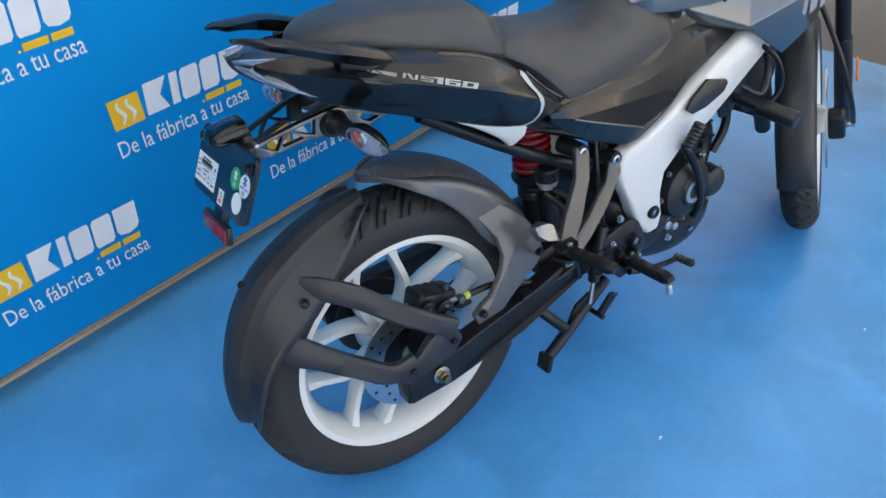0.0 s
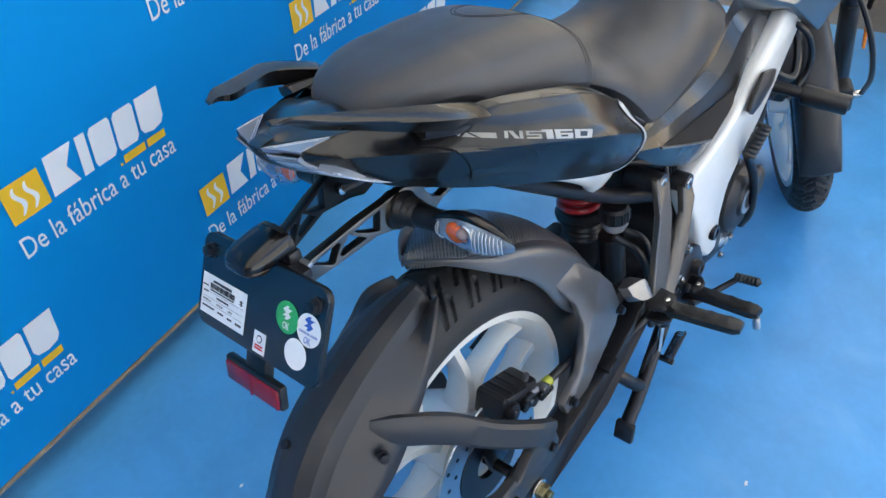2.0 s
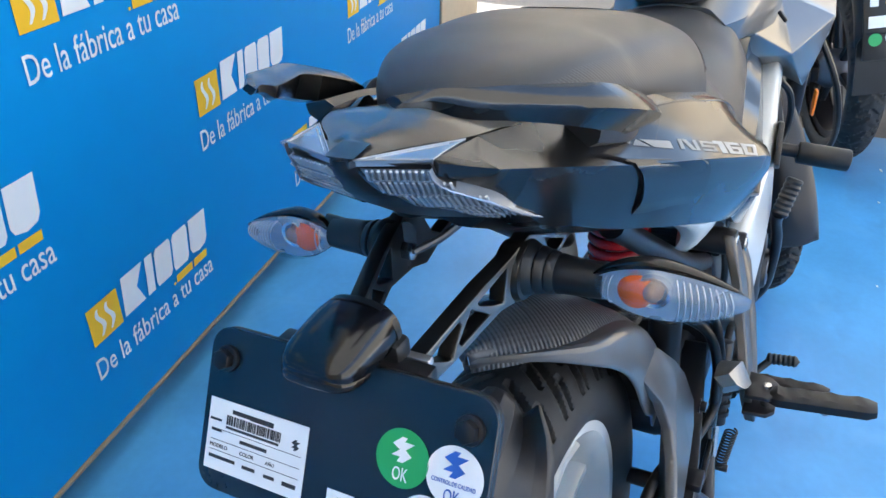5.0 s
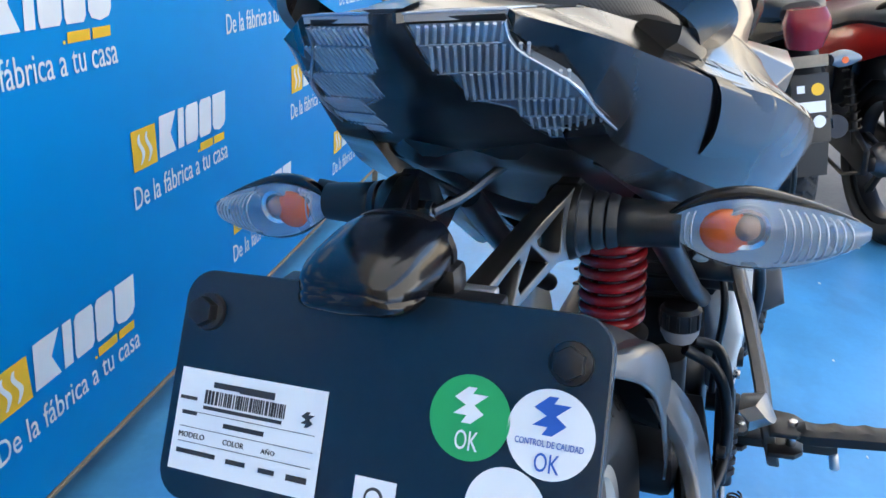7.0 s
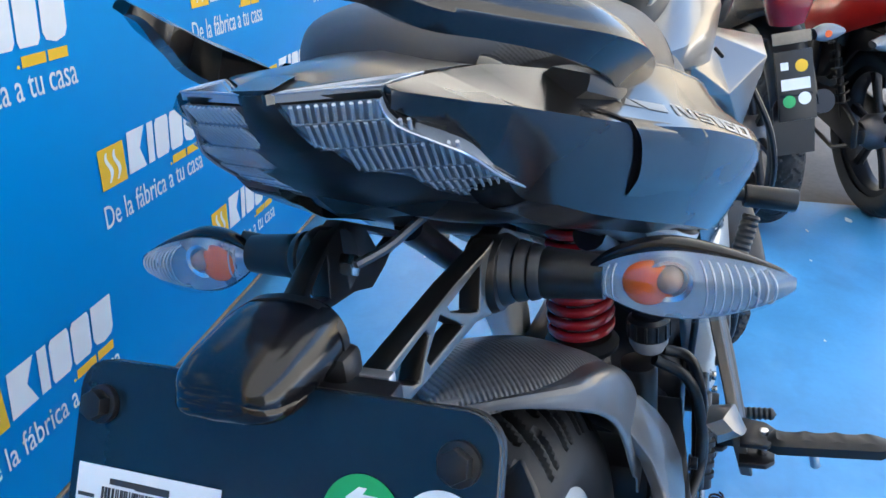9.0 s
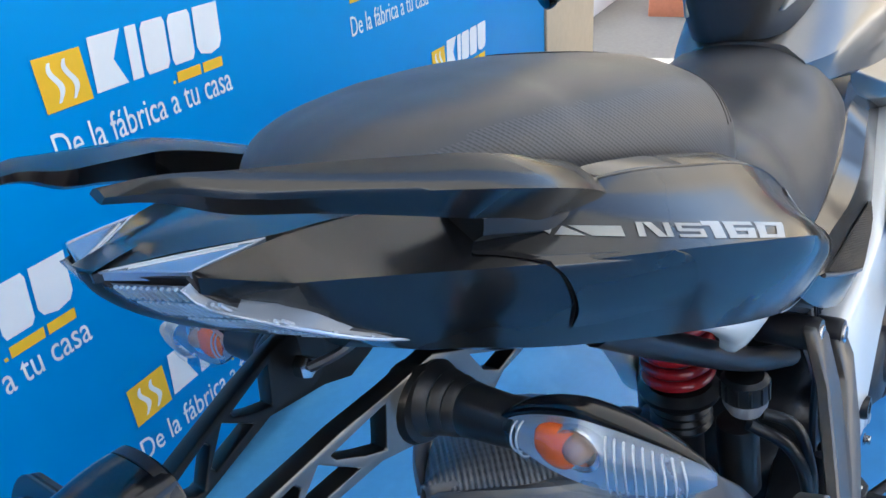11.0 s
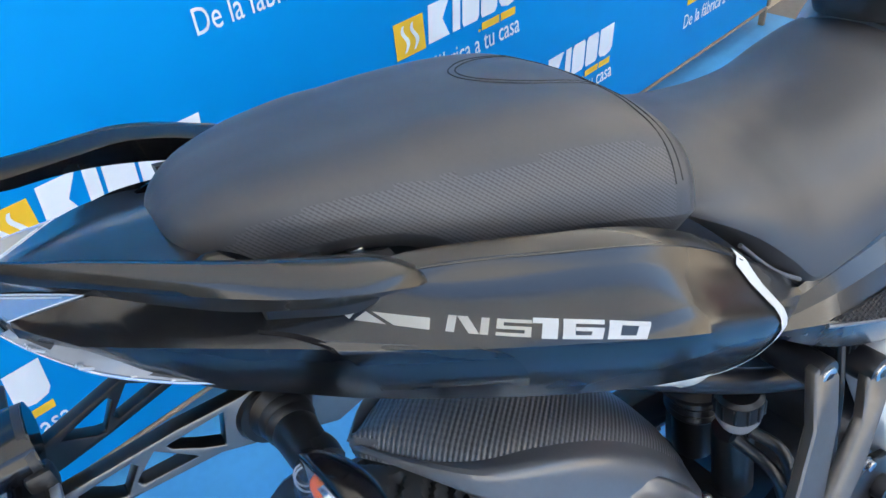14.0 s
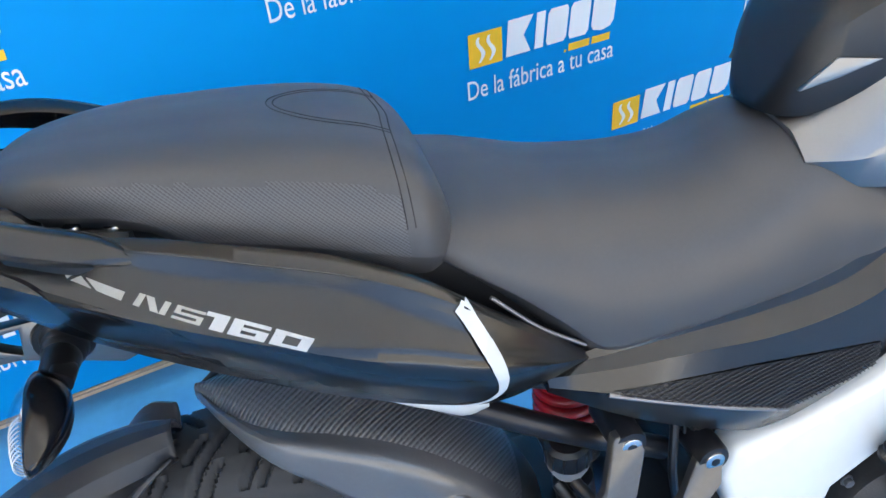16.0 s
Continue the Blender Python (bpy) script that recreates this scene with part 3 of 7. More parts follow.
CT = pose(0, 0, 0, 0, 18, 0)
for dx in (-0.028, -0.010, 0.008, 0.026):
    part("caliper_rib", box((0.043 + dx * 0.95, -0.086, 0.437 - dx * 0.31), (0.007, 0.044, 0.010), 0.002, CT), BLACK, cal)
for dx, r_ in ((-0.022, 0.0145), (0.016, 0.0125)):
    part("piston_cap", rod((0.043 + dx, -0.108, 0.416 - dx * 0.32), (0.043 + dx, -0.119, 0.416 - dx * 0.32), r_, 22, 0.003), BLACK, cal)
    part("pad_pin", rod((0.043 + dx, -0.118, 0.416 - dx * 0.32), (0.043 + dx, -0.122, 0.416 - dx * 0.32), 0.004, 10, 0.001), GREY_METAL, cal)
put("pin_boot", lathe([(0.0, 0.0)] + [(0.0095 if i % 2 else 0.0075, 0.002 + i * 0.003) for i in range(8)] + [(0.0, 0.026)], (0.088, -0.112, 0.392), 16, "x"), BLACK, cal, "ribbed rubber pin boot")
part("bleed_nipple", rod((0.070, -0.100, 0.428), (0.074, -0.103, 0.445), 0.0045, 8, 0.001), GREY_METAL, cal)
part("banjo_bolt", rod((0.092, -0.110, 0.408), (0.092, -0.124, 0.408), 0.0085, 6, 0.001), GREY_METAL, cal)
part("slide_pin", rod((0.062, -0.105, 0.41), (0.10, -0.112, 0.405), 0.007, 12, 0.001), GREY_METAL, cal)
put("boot", tube([(0.095, -0.112, 0.405), (0.112, -0.114, 0.405)], 0.008, 12, 2), HOSE_YELLOW, cal, "yellow marked hose fitting")
part("bracket", prism([(-0.01, 0.30), (0.03, 0.305), (0.085, 0.385), (0.08, 0.42), (0.03, 0.41), (-0.02, 0.35)], -0.090, -0.082, 0.002), STEEL_BLACK, cal)
put("brake_hose", tube([(0.108, -0.114, 0.405), (0.16, -0.115, 0.400), (0.23, -0.120, 0.372), (0.30, -0.135, 0.345), (0.345, -0.15, 0.37), (0.345, -0.15, 0.43), (0.335, -0.13, 0.50), (0.32, -0.10, 0.525)], 0.0065, 10), BLACK, bike, "black rubber brake hose")

# swingarm
for sgn in (-1, 1):
    bm = prism([(-0.072, 0.287), (-0.072, 0.340), (0.05, 0.352), (0.25, 0.365), (0.47, 0.380), (0.50, 0.36), (0.47, 0.315), (0.20, 0.290), (0.02, 0.282)], -0.018, 0.018, 0.004, 2, lambda x, z: 0.0)
    for v in bm.verts:
        v.co.y = v.co.y + sgn * (0.150 if v.co.x < 0.15 else 0.150 - 0.05 * min(1, (v.co.x - 0.15) / 0.3))
    arm = part("swingarm_beam", bm, STEEL_BLACK, bike, "black box-section swingarm beam")
    part("end_cap", box((-0.074, sgn * 0.150, 0.314), (0.006, 0.032, 0.048), 0.002), BLACK, arm)
    if sgn < 0:
        part("axle_washer", rod((-0.004, -0.166, 0.318), (-0.004, -0.171, 0.318), 0.017, 24, 0.001), CHROME, arm)
        part("axle_nut", rod((-0.004, -0.170, 0.318), (-0.004, -0.182, 0.318), 0.0125, 6, 0.001), BRASS, arm, "yellowed axle nut")
        part("axle_end", rod((-0.004, -0.180, 0.318), (-0.004, -0.190, 0.318), 0.0075, 16, 0.001), BRASS, arm)
        part("hose_clip", box((0.215, -0.150, 0.366), (0.03, 0.024, 0.012), 0.003), STEEL_BLACK, arm)
part("swingarm_cross", box((0.33, 0, 0.365), (0.07, 0.20, 0.06), 0.015), STEEL_BLACK, bike)

# rear mudguard that wraps the tyre
def polar(r, deg, y):
    a = radians(deg)
    return (r * math.cos(a), y, 0.31 + r * math.sin(a))


st = []
for deg, rc, w, ri in ((94, 0.339, 0.036, 0.334), (99, 0.342, 0.054, 0.328), (107, 0.345, 0.066, 0.296), (120, 0.349, 0.073, 0.272), (132, 0.354, 0.075, 0.266), (144, 0.351, 0.074, 0.284), (156, 0.344, 0.071, 0.302), (166, 0.339, 0.068, 0.310), (173, 0.335, 0.062, 0.314), (177.5, 0.331, 0.050, 0.316)):
    row = []
    w, h = w * 1.10, rc - ri
    for y, r in ((-w, ri), (-w * 0.92, ri + h * 0.18), (-w * 0.77, ri + (h - 0.018) * 0.52), (-w * 0.565, rc - 0.0205), (-w * 0.53, rc - 0.0180), (-w * 0.42, rc - 0.0072), (-w * 0.39, rc - 0.0058), (-w * 0.2, rc + 0.002), (0, rc + 0.004)):
        row.append(polar(r, deg, y))
    row += [(p[0], -p[1], p[2]) for p in reversed(row[:-1])]
    st.append([(p[0], p[1] - 0.017, p[2]) for p in row])
mud = solid(put("rear_mudguard", skin(st, 6, 1, False), PLASTIC, None, "matte dark grey plastic mudguard wrapped round the tyre"), 0.0035)
mud.data.set_sharp_from_angle(angle=radians(14))
for pts, wid in (
    ([(-0.182, -0.070, 0.562), (-0.148, -0.092, 0.546), (-0.105, -0.112, 0.518), (-0.05, -0.140, 0.468), (0.005, -0.160, 0.425), (0.036, -0.163, 0.396)], [(0.015, 0.003), (0.0195, 0.008), (0.0190, 0.010), (0.0175, 0.011), (0.0180, 0.011), (0.021, 0.009)]),
    ([(-0.262, -0.054, 0.484), (-0.232, -0.084, 0.466), (-0.190, -0.112, 0.438), (-0.14, -0.140, 0.403), (-0.09, -0.160, 0.372), (-0.050, -0.163, 0.372)], [(0.030, 0.003), (0.027, 0.009), (0.0205, 0.011), (0.0180, 0.012), (0.0185, 0.011), (0.021, 0.009)]),
):
    put("mudguard_arm", bent_bar(pts, wid), PLASTIC, mud)
part("mount_plate", prism([(0.045, 0.398), (0.052, 0.372), (0.030, 0.345), (-0.070, 0.335), (-0.090, 0.352), (-0.080, 0.384), (-0.04, 0.382), (-0.015, 0.405), (0.02, 0.420)], -0.170, -0.153, 0.004), PLASTIC, mud)
bolt((0.031, -0.168, 0.378), (0, -1, 0), 0.0065, mud)
bolt((-0.060, -0.168, 0.364), (0, -1, 0), 0.0065, mud)
bolt((-0.187, -0.0935, 0.540), (-0.45, -0.8, 0.25), 0.0060, mud)
bolt((-0.248, -0.004, 0.562), (-0.7, 0, 0.7), 0.0060, mud)

# carbon-look hugger over the tyre
def hugger_row(deg, rc, w, rs, ex=0.0):
    """One section of the hugger; ex carries it to the left."""
    row = []
    for y, r in ((-w * 1.06, rs), (-w * 1.05, rs + (rc - rs) * 0.45), (-w * 1.0, rs + (rc - rs) * 0.80), (-w * 0.78, rc - 0.008), (-w * 0.4, rc + 0.002), (0, rc + 0.006)):
        row.append(polar(r, deg, y))
    row += [(p[0], -p[1], p[2]) for p in reversed(row[:-1])]
    return [(p[0], p[1] + ex, p[2]) for p in row]


HUG = ((90, 0.3400, 0.003, 0.3395, 0.022), (85.5, 0.346, 0.040, 0.339, 0.010), (79, 0.349, 0.072, 0.324, 0.003), (70, 0.350, 0.083, 0.302), (60, 0.348, 0.088, 0.277), (50, 0.345, 0.090, 0.255), (40, 0.342, 0.090, 0.248), (30, 0.340, 0.088, 0.258), (20, 0.340, 0.085, 0.265))
hug = solid(put("hugger", skin([hugger_row(*h) for h in HUG], 5, 4, False), HUGGER, None, "grey rear hugger with a carbon-look top"), 0.003)


def carbon_cover():
    rows = []
    for deg, rc, w, rs, *ex in HUG[:8]:
        row = []
        for y, r in ((-w * 0.86, rc - 0.0135), (-w * 0.78, rc - 0.0080), (-w * 0.4, rc + 0.002), (0, rc + 0.006)):
            row.append(polar(r + 0.0022, deg, y))
        row += [(p[0], -p[1], p[2]) for p in reversed(row[:-1])]
        rows.append([(p[0], p[1] + sum(ex), p[2]) for p in row])
    return skin(rows, 6, 5, False)


def with_uv(o, fu, fv):
    me = o.data
    uv = me.uv_layers.new(name="UVMap")
    co = [v.co for v in me.vertices]
    for i, loop in enumerate(me.loops):
        c = co[loop.vertex_index]
        uv.data[i].uv = (fu(c), fv(c))
    return o


carbon = put("carbon_cover", carbon_cover(), CARBON, hug, "carbon-fibre weave cover")
with_uv(carbon, lambda c: math.atan2(c.z - 0.31, c.x) * 0.35 * 105, lambda c: c.y * 105)
solid(carbon, 0.0015)
leg = prism([(0.150, 0.560), (0.185, 0.566), (0.228, 0.538), (0.262, 0.500), (0.280, 0.470), (0.283, 0.430), (0.258, 0.410), (0.225, 0.398), (0.182, 0.372), (0.155, 0.348), (0.130, 0.336), (0.106, 0.350), (0.098, 0.378), (0.118, 0.392), (0.145, 0.398), (0.176, 0.425), (0.192, 0.455), (0.190, 0.490), (0.172, 0.522)], -0.007, 0.007, 0.0035, 2, lambda x, z: -0.083 - 0.057 * max(0, min(1, (0.565 - z) / 0.175)))
part("hugger_leg", leg, HUGGER, hug)
bolt((0.112, -0.152, 0.382), (0, -1, 0), 0.0065, hug)
bolt((0.262, -0.142, 0.440), (0, -1, 0), 0.0065, hug)

# ---- tail ----
def panel_sections(k=1.0):
    """Side panel of the tail: upper inner edge, ridge, lower edge, inside; right side."""
    rows = [
        (-0.1545, (-0.0550, 0.9165), (-0.0572, 0.9145), (-0.0562, 0.9075), (-0.050, 0.9085)),
        (-0.1310, (-0.0572, 0.9152), (-0.0820, 0.9045), (-0.0680, 0.8930), (-0.055, 0.892)),
        (-0.1120, (-0.0600, 0.9140), (-0.0915, 0.8985), (-0.0795, 0.8760), (-0.060, 0.874)),
        (-0.090, (-0.0700, 0.9125), (-0.1010, 0.8910), (-0.0830, 0.8535), (-0.062, 0.850)),
        (-0.055, (-0.0850, 0.9045), (-0.1160, 0.8790), (-0.0960, 0.8345), (-0.072, 0.829)),
        (-0.020, (-0.0980, 0.8965), (-0.1320, 0.8675), (-0.1095, 0.8170), (-0.082, 0.809)),
        (0.030, (-0.115, 0.8945), (-0.1560, 0.8530), (-0.1265, 0.7955), (-0.095, 0.789)),
        (0.100, (-0.129, 0.8770), (-0.1800, 0.8300), (-0.1465, 0.7670), (-0.110, 0.760)),
        (0.160, (-0.1365, 0.8570), (-0.1960, 0.8085), (-0.1560, 0.7415), (-0.116, 0.736)),
        (0.205, (-0.1400, 0.8320), (-0.1910, 0.7860), (-0.1590, 0.7235), (-0.118, 0.722)),
        (0.250, (-0.143, 0.7960), (-0.1835, 0.7620), (-0.1590, 0.7105), (-0.118, 0.710)),
        (0.300, (-0.140, 0.7520), (-0.1590, 0.7325), (-0.150, 0.710), (-0.120, 0.708)),
        (0.345, (-0.131, 0.7090), (-0.1335, 0.7065), (-0.132, 0.704), (-0.126, 0.704)),
    ]
    # straight runs behind the lamp, with a firm corner between them
    full = []
    for p, q in zip(rows, rows[1:]):
        full.append(p)
        if p[0] < -0.1:
            for u in (0.12, 0.5, 0.88):
                full.append((p[0] + (q[0] - p[0]) * u, *[tuple(e + (g - e) * u for e, g in zip(c, d)) for c, d in zip(p[1:], q[1:])]))
    rows = full + rows[-1:]
    return [[(x, y, z) for y, z in pts] for x, *pts in rows]


def crisp(rows):
    """Adds points to each section so that its facets stay flat and its ridge tight."""
    out = []
    for A, R, C, D in rows:
        A, R, C, D = map(Vector, (A, R, C, D))
        k = min(1.0, max(0.0, (A.x - 0.06) / 0.10)) * min(1.0, max(0.0, (0.34 - A.x) / 0.08))
        mid = (A + C) / 2
        swell = Vector((0, -0.0022, -0.001)) * min(1.0, (R - C).length / 0.06)
        lip = Vector((0, -0.0026, 0.0030)) * min(1.0, max(0.0, (A - R).length - 0.03) / 0.03)
        ahead = min(1.0, max(0.0, (A.x + 0.01) / 0.04))
        lip *= ahead
        dip = Vector((0, 0.0008, -0.0008)) * min(1.0, (A - R).length / 0.05) * ahead
        R0, R1, R2 = R.lerp(mid, 0.10 * k), R.lerp(A, 0.10 + 0.06 * k), R.lerp(C, 0.12 + 0.05 * k)
        out.append([tuple(p) for p in (A, A.lerp(R, 0.03) + lip * 0.25, A.lerp(R, 0.18) + lip * 1.25, A.lerp(R, 0.215) + lip * 1.15, A.lerp(R, 0.32) + lip * 0.45, A.lerp(R, 0.5) + dip, A.lerp(R, 0.72) + dip * 0.6, R1, R0, R2 + swell * 0.5, R.lerp(C, 0.45) + swell, R.lerp(C, 0.75) + swell * 0.7, C, D)])
    return out


side = skin(crisp(panel_sections()), 7, 1)
side_left = mirror(side)
tail_right = put("tail_side_panel", side, PANEL, None, "satin graphite tail side panel with white decals")
tail_right.data.set_sharp_from_angle(angle=radians(32))
tail_left = put("tail_side_panel", side_left, PANEL, None, "satin graphite tail side panel")

from mathutils.bvhtree import BVHTree

side_tree = BVHTree.FromPolygons([Vector(v) for v in side[0]], [tuple(f) for f in side[1]])


def decal(name, vf, mat, parent, tree=side_tree, lift=0.0004, label=""):
    """Lays a flat shape (x, z) on a panel, from the right side."""
    bm = bmesh.new()
    vs = [bm.verts.new(v) for v in vf[0]]
    for f in vf[1]:
        try:
            bm.faces.new([vs[i] for i in f])
        except ValueError:
            pass
    bmesh.ops.triangulate(bm, faces=bm.faces)
    for _ in range(2):
        long = [e for e in bm.edges if e.calc_length() > 0.008]
        if long:
            bmesh.ops.subdivide_edges(bm, edges=long, cuts=1)
            bmesh.ops.triangulate(bm, faces=bm.faces)
    for v in bm.verts:
        hit = tree.ray_cast(Vector((v.co.x, -0.5, v.co.z)), Vector((0, 1, 0)))
        if hit[0] is None:
            hit = tree.find_nearest(Vector((v.co.x, -0.15, v.co.z)))
        if hit[0] is not None:
            n = hit[1] if hit[1].y < 0 else -hit[1]
            v.co = hit[0] + n * lift
        else:
            v.co.y = -0.13
    return part(name, bm, mat, parent, label)


def placed(vf, x, z, ang, shear=0.0):
    c, s = math.cos(radians(ang)), math.sin(radians(ang))
    return [(x + (a + shear * b) * c - b * s, 0.0, z + (a + shear * b) * s + b * c) for a, _, b in vf[0]], vf[1]


# letters and numerals of straight strokes: (x0, z0, x1, z1) or four corners, in a unit box
GLYPHS = {
    "N": ((0, 0, 0.2, 1), (0.8, 0, 1, 1), ((0.2, 1), (0.46, 1), (0.8, 0), (0.54, 0))),
    "S": ((0, 0.8, 1, 1), (0, 0.6, 0.2, 0.8), (0, 0.4, 1, 0.6), (0.8, 0.2, 1, 0.4), (0, 0, 1, 0.2)),
    "1": ((0, 0.74, 1, 1), (0.38, 0, 1, 0.74)),
    "6": ((0, 0.78, 1, 1), (0, 0.22, 0.30, 0.78), (0.30, 0.44, 1, 0.62), (0.70, 0.22, 1, 0.44), (0, 0, 1, 0.22)),
    "0": ((0, 0.78, 1, 1), (0, 0.22, 0.30, 0.78), (0.70, 0.22, 1, 0.78), (0, 0, 1, 0.22)),
}


def glyph(ch, x, z, w, h):
    verts, faces = [], []
    for q in GLYPHS[ch]:
        corners = q if isinstance(q[0], tuple) else ((q[0], q[3]), (q[2], q[3]), (q[2], q[1]), (q[0], q[1]))
        faces.append(tuple(range(len(verts), len(verts) + 4)))
        verts += [(x + w * a, 0.0, z + h * b) for a, b in corners]
    return verts, faces


DEC = -21.8
for ch, u, w in (("N", 0.0025, 0.0200), ("S", 0.0262, 0.0180)):
    decal("lettering", placed(glyph(ch, u, 0.0004, w, 0.0066), 0.0200, 0.8631, DEC, 0.55), DECAL_GREY, tail_right, label="warm grey letter")
for ch, u, w in (("1", 0.0446, 0.0140), ("6", 0.0612, 0.0232), ("0", 0.0872, 0.0240)):
    decal("numeral", placed(glyph(ch, u, 0.0, w, 0.0080), 0.0200, 0.8631, DEC, 0.55), DECAL_SILVER, tail_right, label="white numeral")
for shape in (((-0.0440, 0.0042), (-0.0348, 0.0042), (-0.0392, 0.0004)), ((-0.0372, 0.0002), (-0.0310, 0.0042), (-0.0232, 0.0002)), ((-0.0280, 0.0044), (-0.0026, 0.0050), (-0.0044, 0.0002), (-0.0200, 0.0002))):
    decal("bar", placed(([(u, 0, v) for u, v in shape], [tuple(range(len(shape)))]), 0.0200, 0.8631, DEC), DECAL_GREY, tail_right)



def ribbon(points, w):
    P = hermite(np.asarray(points, float), 8)
    t = np.gradient(P, axis=0)
    t /= np.linalg.norm(t, axis=1)[:, None]
    wid = np.interp(np.linspace(0, 1, len(P)), np.linspace(0, 1, len(w)), w)
    v = [(p[0] - q[1] * k, 0, p[1] + q[0] * k) for p, q, k in zip(P, t, wid)] + [(p[0] + q[1] * k, 0, p[1] - q[0] * k) for p, q, k in zip(P, t, wid)]
    n = len(P)
    return v, [(i, i + 1, n + i + 1, n + i) for i in range(n - 1)]


decal("stripe", ribbon([(0.2330, 0.8065), (0.2365, 0.7995), (0.2405, 0.7900), (0.2450, 0.7790), (0.2490, 0.7695), (0.2520, 0.7600), (0.2545, 0.7450), (0.2525, 0.7315), (0.2440, 0.7225), (0.2250, 0.7195), (0.2000, 0.7275)], [0.0050, 0.0052, 0.0052, 0.0052, 0.0051, 0.0050, 0.0040, 0.0030, 0.0022, 0.0014, 0.0006]), DECAL_WHITE, tail_right, lift=0.0014, label="white angled stripe")
crease = []
for A, R, C, D in [q for q in panel_sections() if -0.03 < q[0][0] < 0.27]:
    A, R = Vector(A), Vector(R)
    crease.append(tuple(A.lerp(R, 0.198) + Vector((0, -0.0031, 0.0035))))
put("panel_crease", tube(crease, [0.0003, 0.0008, 0.0009, 0.0009, 0.0008, 0.0003], 8, 5), PANEL, tail_right, "raised crease along the upper edge")
# the seam in the panel, its recess shade laid on as a near-black band
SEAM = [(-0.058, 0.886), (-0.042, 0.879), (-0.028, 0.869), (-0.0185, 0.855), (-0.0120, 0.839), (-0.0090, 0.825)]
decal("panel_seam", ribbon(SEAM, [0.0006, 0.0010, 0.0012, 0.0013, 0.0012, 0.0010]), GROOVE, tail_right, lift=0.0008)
# the front part of the panel stands proud of the rear part; its edge faces back, blackened as shade
edge_v, ramp_v = [], []
for i, (x, z) in enumerate(hermite(np.asarray(SEAM[1:]), 6)):
    u = i / 24
    rise = 0.0034 * min(1.0, u / 0.45) * min(1.0, (1.05 - u) / 0.25)
    at, nrm = side_tree.ray_cast(Vector((x, -0.5, z)), Vector((0, 1, 0)))[:2]
    ahead_at, ahead_n = side_tree.ray_cast(Vector((x + 0.075, -0.5, z - 0.026)), Vector((0, 1, 0)))[:2]
    if at is None or ahead_at is None:
        continue
    nrm = nrm if nrm.y < 0 else -nrm
    ahead_n = ahead_n if ahead_n.y < 0 else -ahead_n
    edge_v += [tuple(at - nrm * 0.001), tuple(at + nrm * rise)]
    ramp_v += [tuple(at + nrm * rise), tuple(ahead_at + ahead_n * 0.0002)]
strip = [(2 * i, 2 * i + 1, 2 * i + 3, 2 * i + 2) for i in range(len(edge_v) // 2 - 1)]
put("panel_edge", (edge_v, strip), GROOVE, tail_right, "rear edge of the front part, blackened as gap shade")
put("panel_flare", (ramp_v, [tuple(reversed(f)) for f in strip]), PANEL, tail_right)
# pale under-panel
for sgn in (-1, 1):
    trim = ((0.120, 0.138, 0.755, 0.132, 0.752), (0.145, 0.141, 0.743, 0.133, 0.736), (0.170, 0.144, 0.732, 0.133, 0.718), (0.205, 0.147, 0.719, 0.128, 0.690), (0.238, 0.146, 0.708, 0.119, 0.664), (0.252, 0.140, 0.702, 0.127, 0.676))
    vf = skin([[(x, sgn * (yt - 0.03), zt), (x, sgn * yt, zt), (x, sgn * (yt * 0.55 + yb * 0.45 + 0.002), zt * 0.5 + zb * 0.5), (x, sgn * yb, zb), (x, sgn * (yb - 0.012), zb + 0.002)] for x, yt, zt, yb, zb in trim], 4, 2)
    vf = vf if sgn < 0 else (vf[0], [tuple(reversed(f)) for f in vf[1]])
    put("under_panel", vf, WHITE, tail_right if sgn < 0 else tail_left, "pearl white lower trim")

# tail top cover, rear light, underside
top_rows = []
for x, w, zc, ze in ((-0.1715, 0.008, 0.9190, 0.9172), (-0.158, 0.0205, 0.9205, 0.9175), (-0.140, 0.0370, 0.9215, 0.9168), (-0.119, 0.0560, 0.9215, 0.9155), (-0.090, 0.068, 0.9200, 0.9125), (-0.055, 0.080, 0.9150, 0.9000), (-0.035, 0.084, 0.9070, 0.8920)):
    top_rows.append([(x, -w * 0.98, ze - 0.004), (x, -w, ze), (x, -w * 0.5, zc * 0.55 + ze * 0.45), (x, -0.012, zc), (x, 0.012, zc), (x, w * 0.5, zc * 0.55 + ze * 0.45), (x, w, ze), (x, w * 0.98, ze - 0.004), (x, w * 0.5, ze - 0.004), (x, 0, ze - 0.004), (x, -w * 0.5, ze - 0.004)])
put("tail_top_cover", skin(top_rows, 5, 1), TAIL_TOP, None, "polished grey tail top cover")
for sgn in (-1, 1):
    put("cover_lip", skin([[(-0.075, sgn * 0.062, 0.908), (-0.075, sgn * 0.072, 0.906), (-0.075, sgn * 0.066, 0.900)], [(-0.062, sgn * 0.062, 0.913), (-0.062, sgn * 0.074, 0.905), (-0.062, sgn * 0.068, 0.898)], [(-0.035, sgn * 0.070, 0.898), (-0.035, sgn * 0.080, 0.895), (-0.035, sgn * 0.075, 0.888)]], 4, 3), GLOSS)
under = []
for x, w, zt, zb in ((-0.080, 0.055, 0.868, 0.843), (-0.050, 0.080, 0.850, 0.828), (0.03, 0.090, 0.815, 0.800), (0.12, 0.10, 0.775, 0.760), (0.24, 0.11, 0.735, 0.715), (0.33, 0.11, 0.72, 0.69)):
    under.append([(x, -w, zt), (x, -w * 0.8, zb), (x, 0, zb - 0.003), (x, w * 0.8, zb), (x, w, zt), (x, 0, zt + 0.004)])
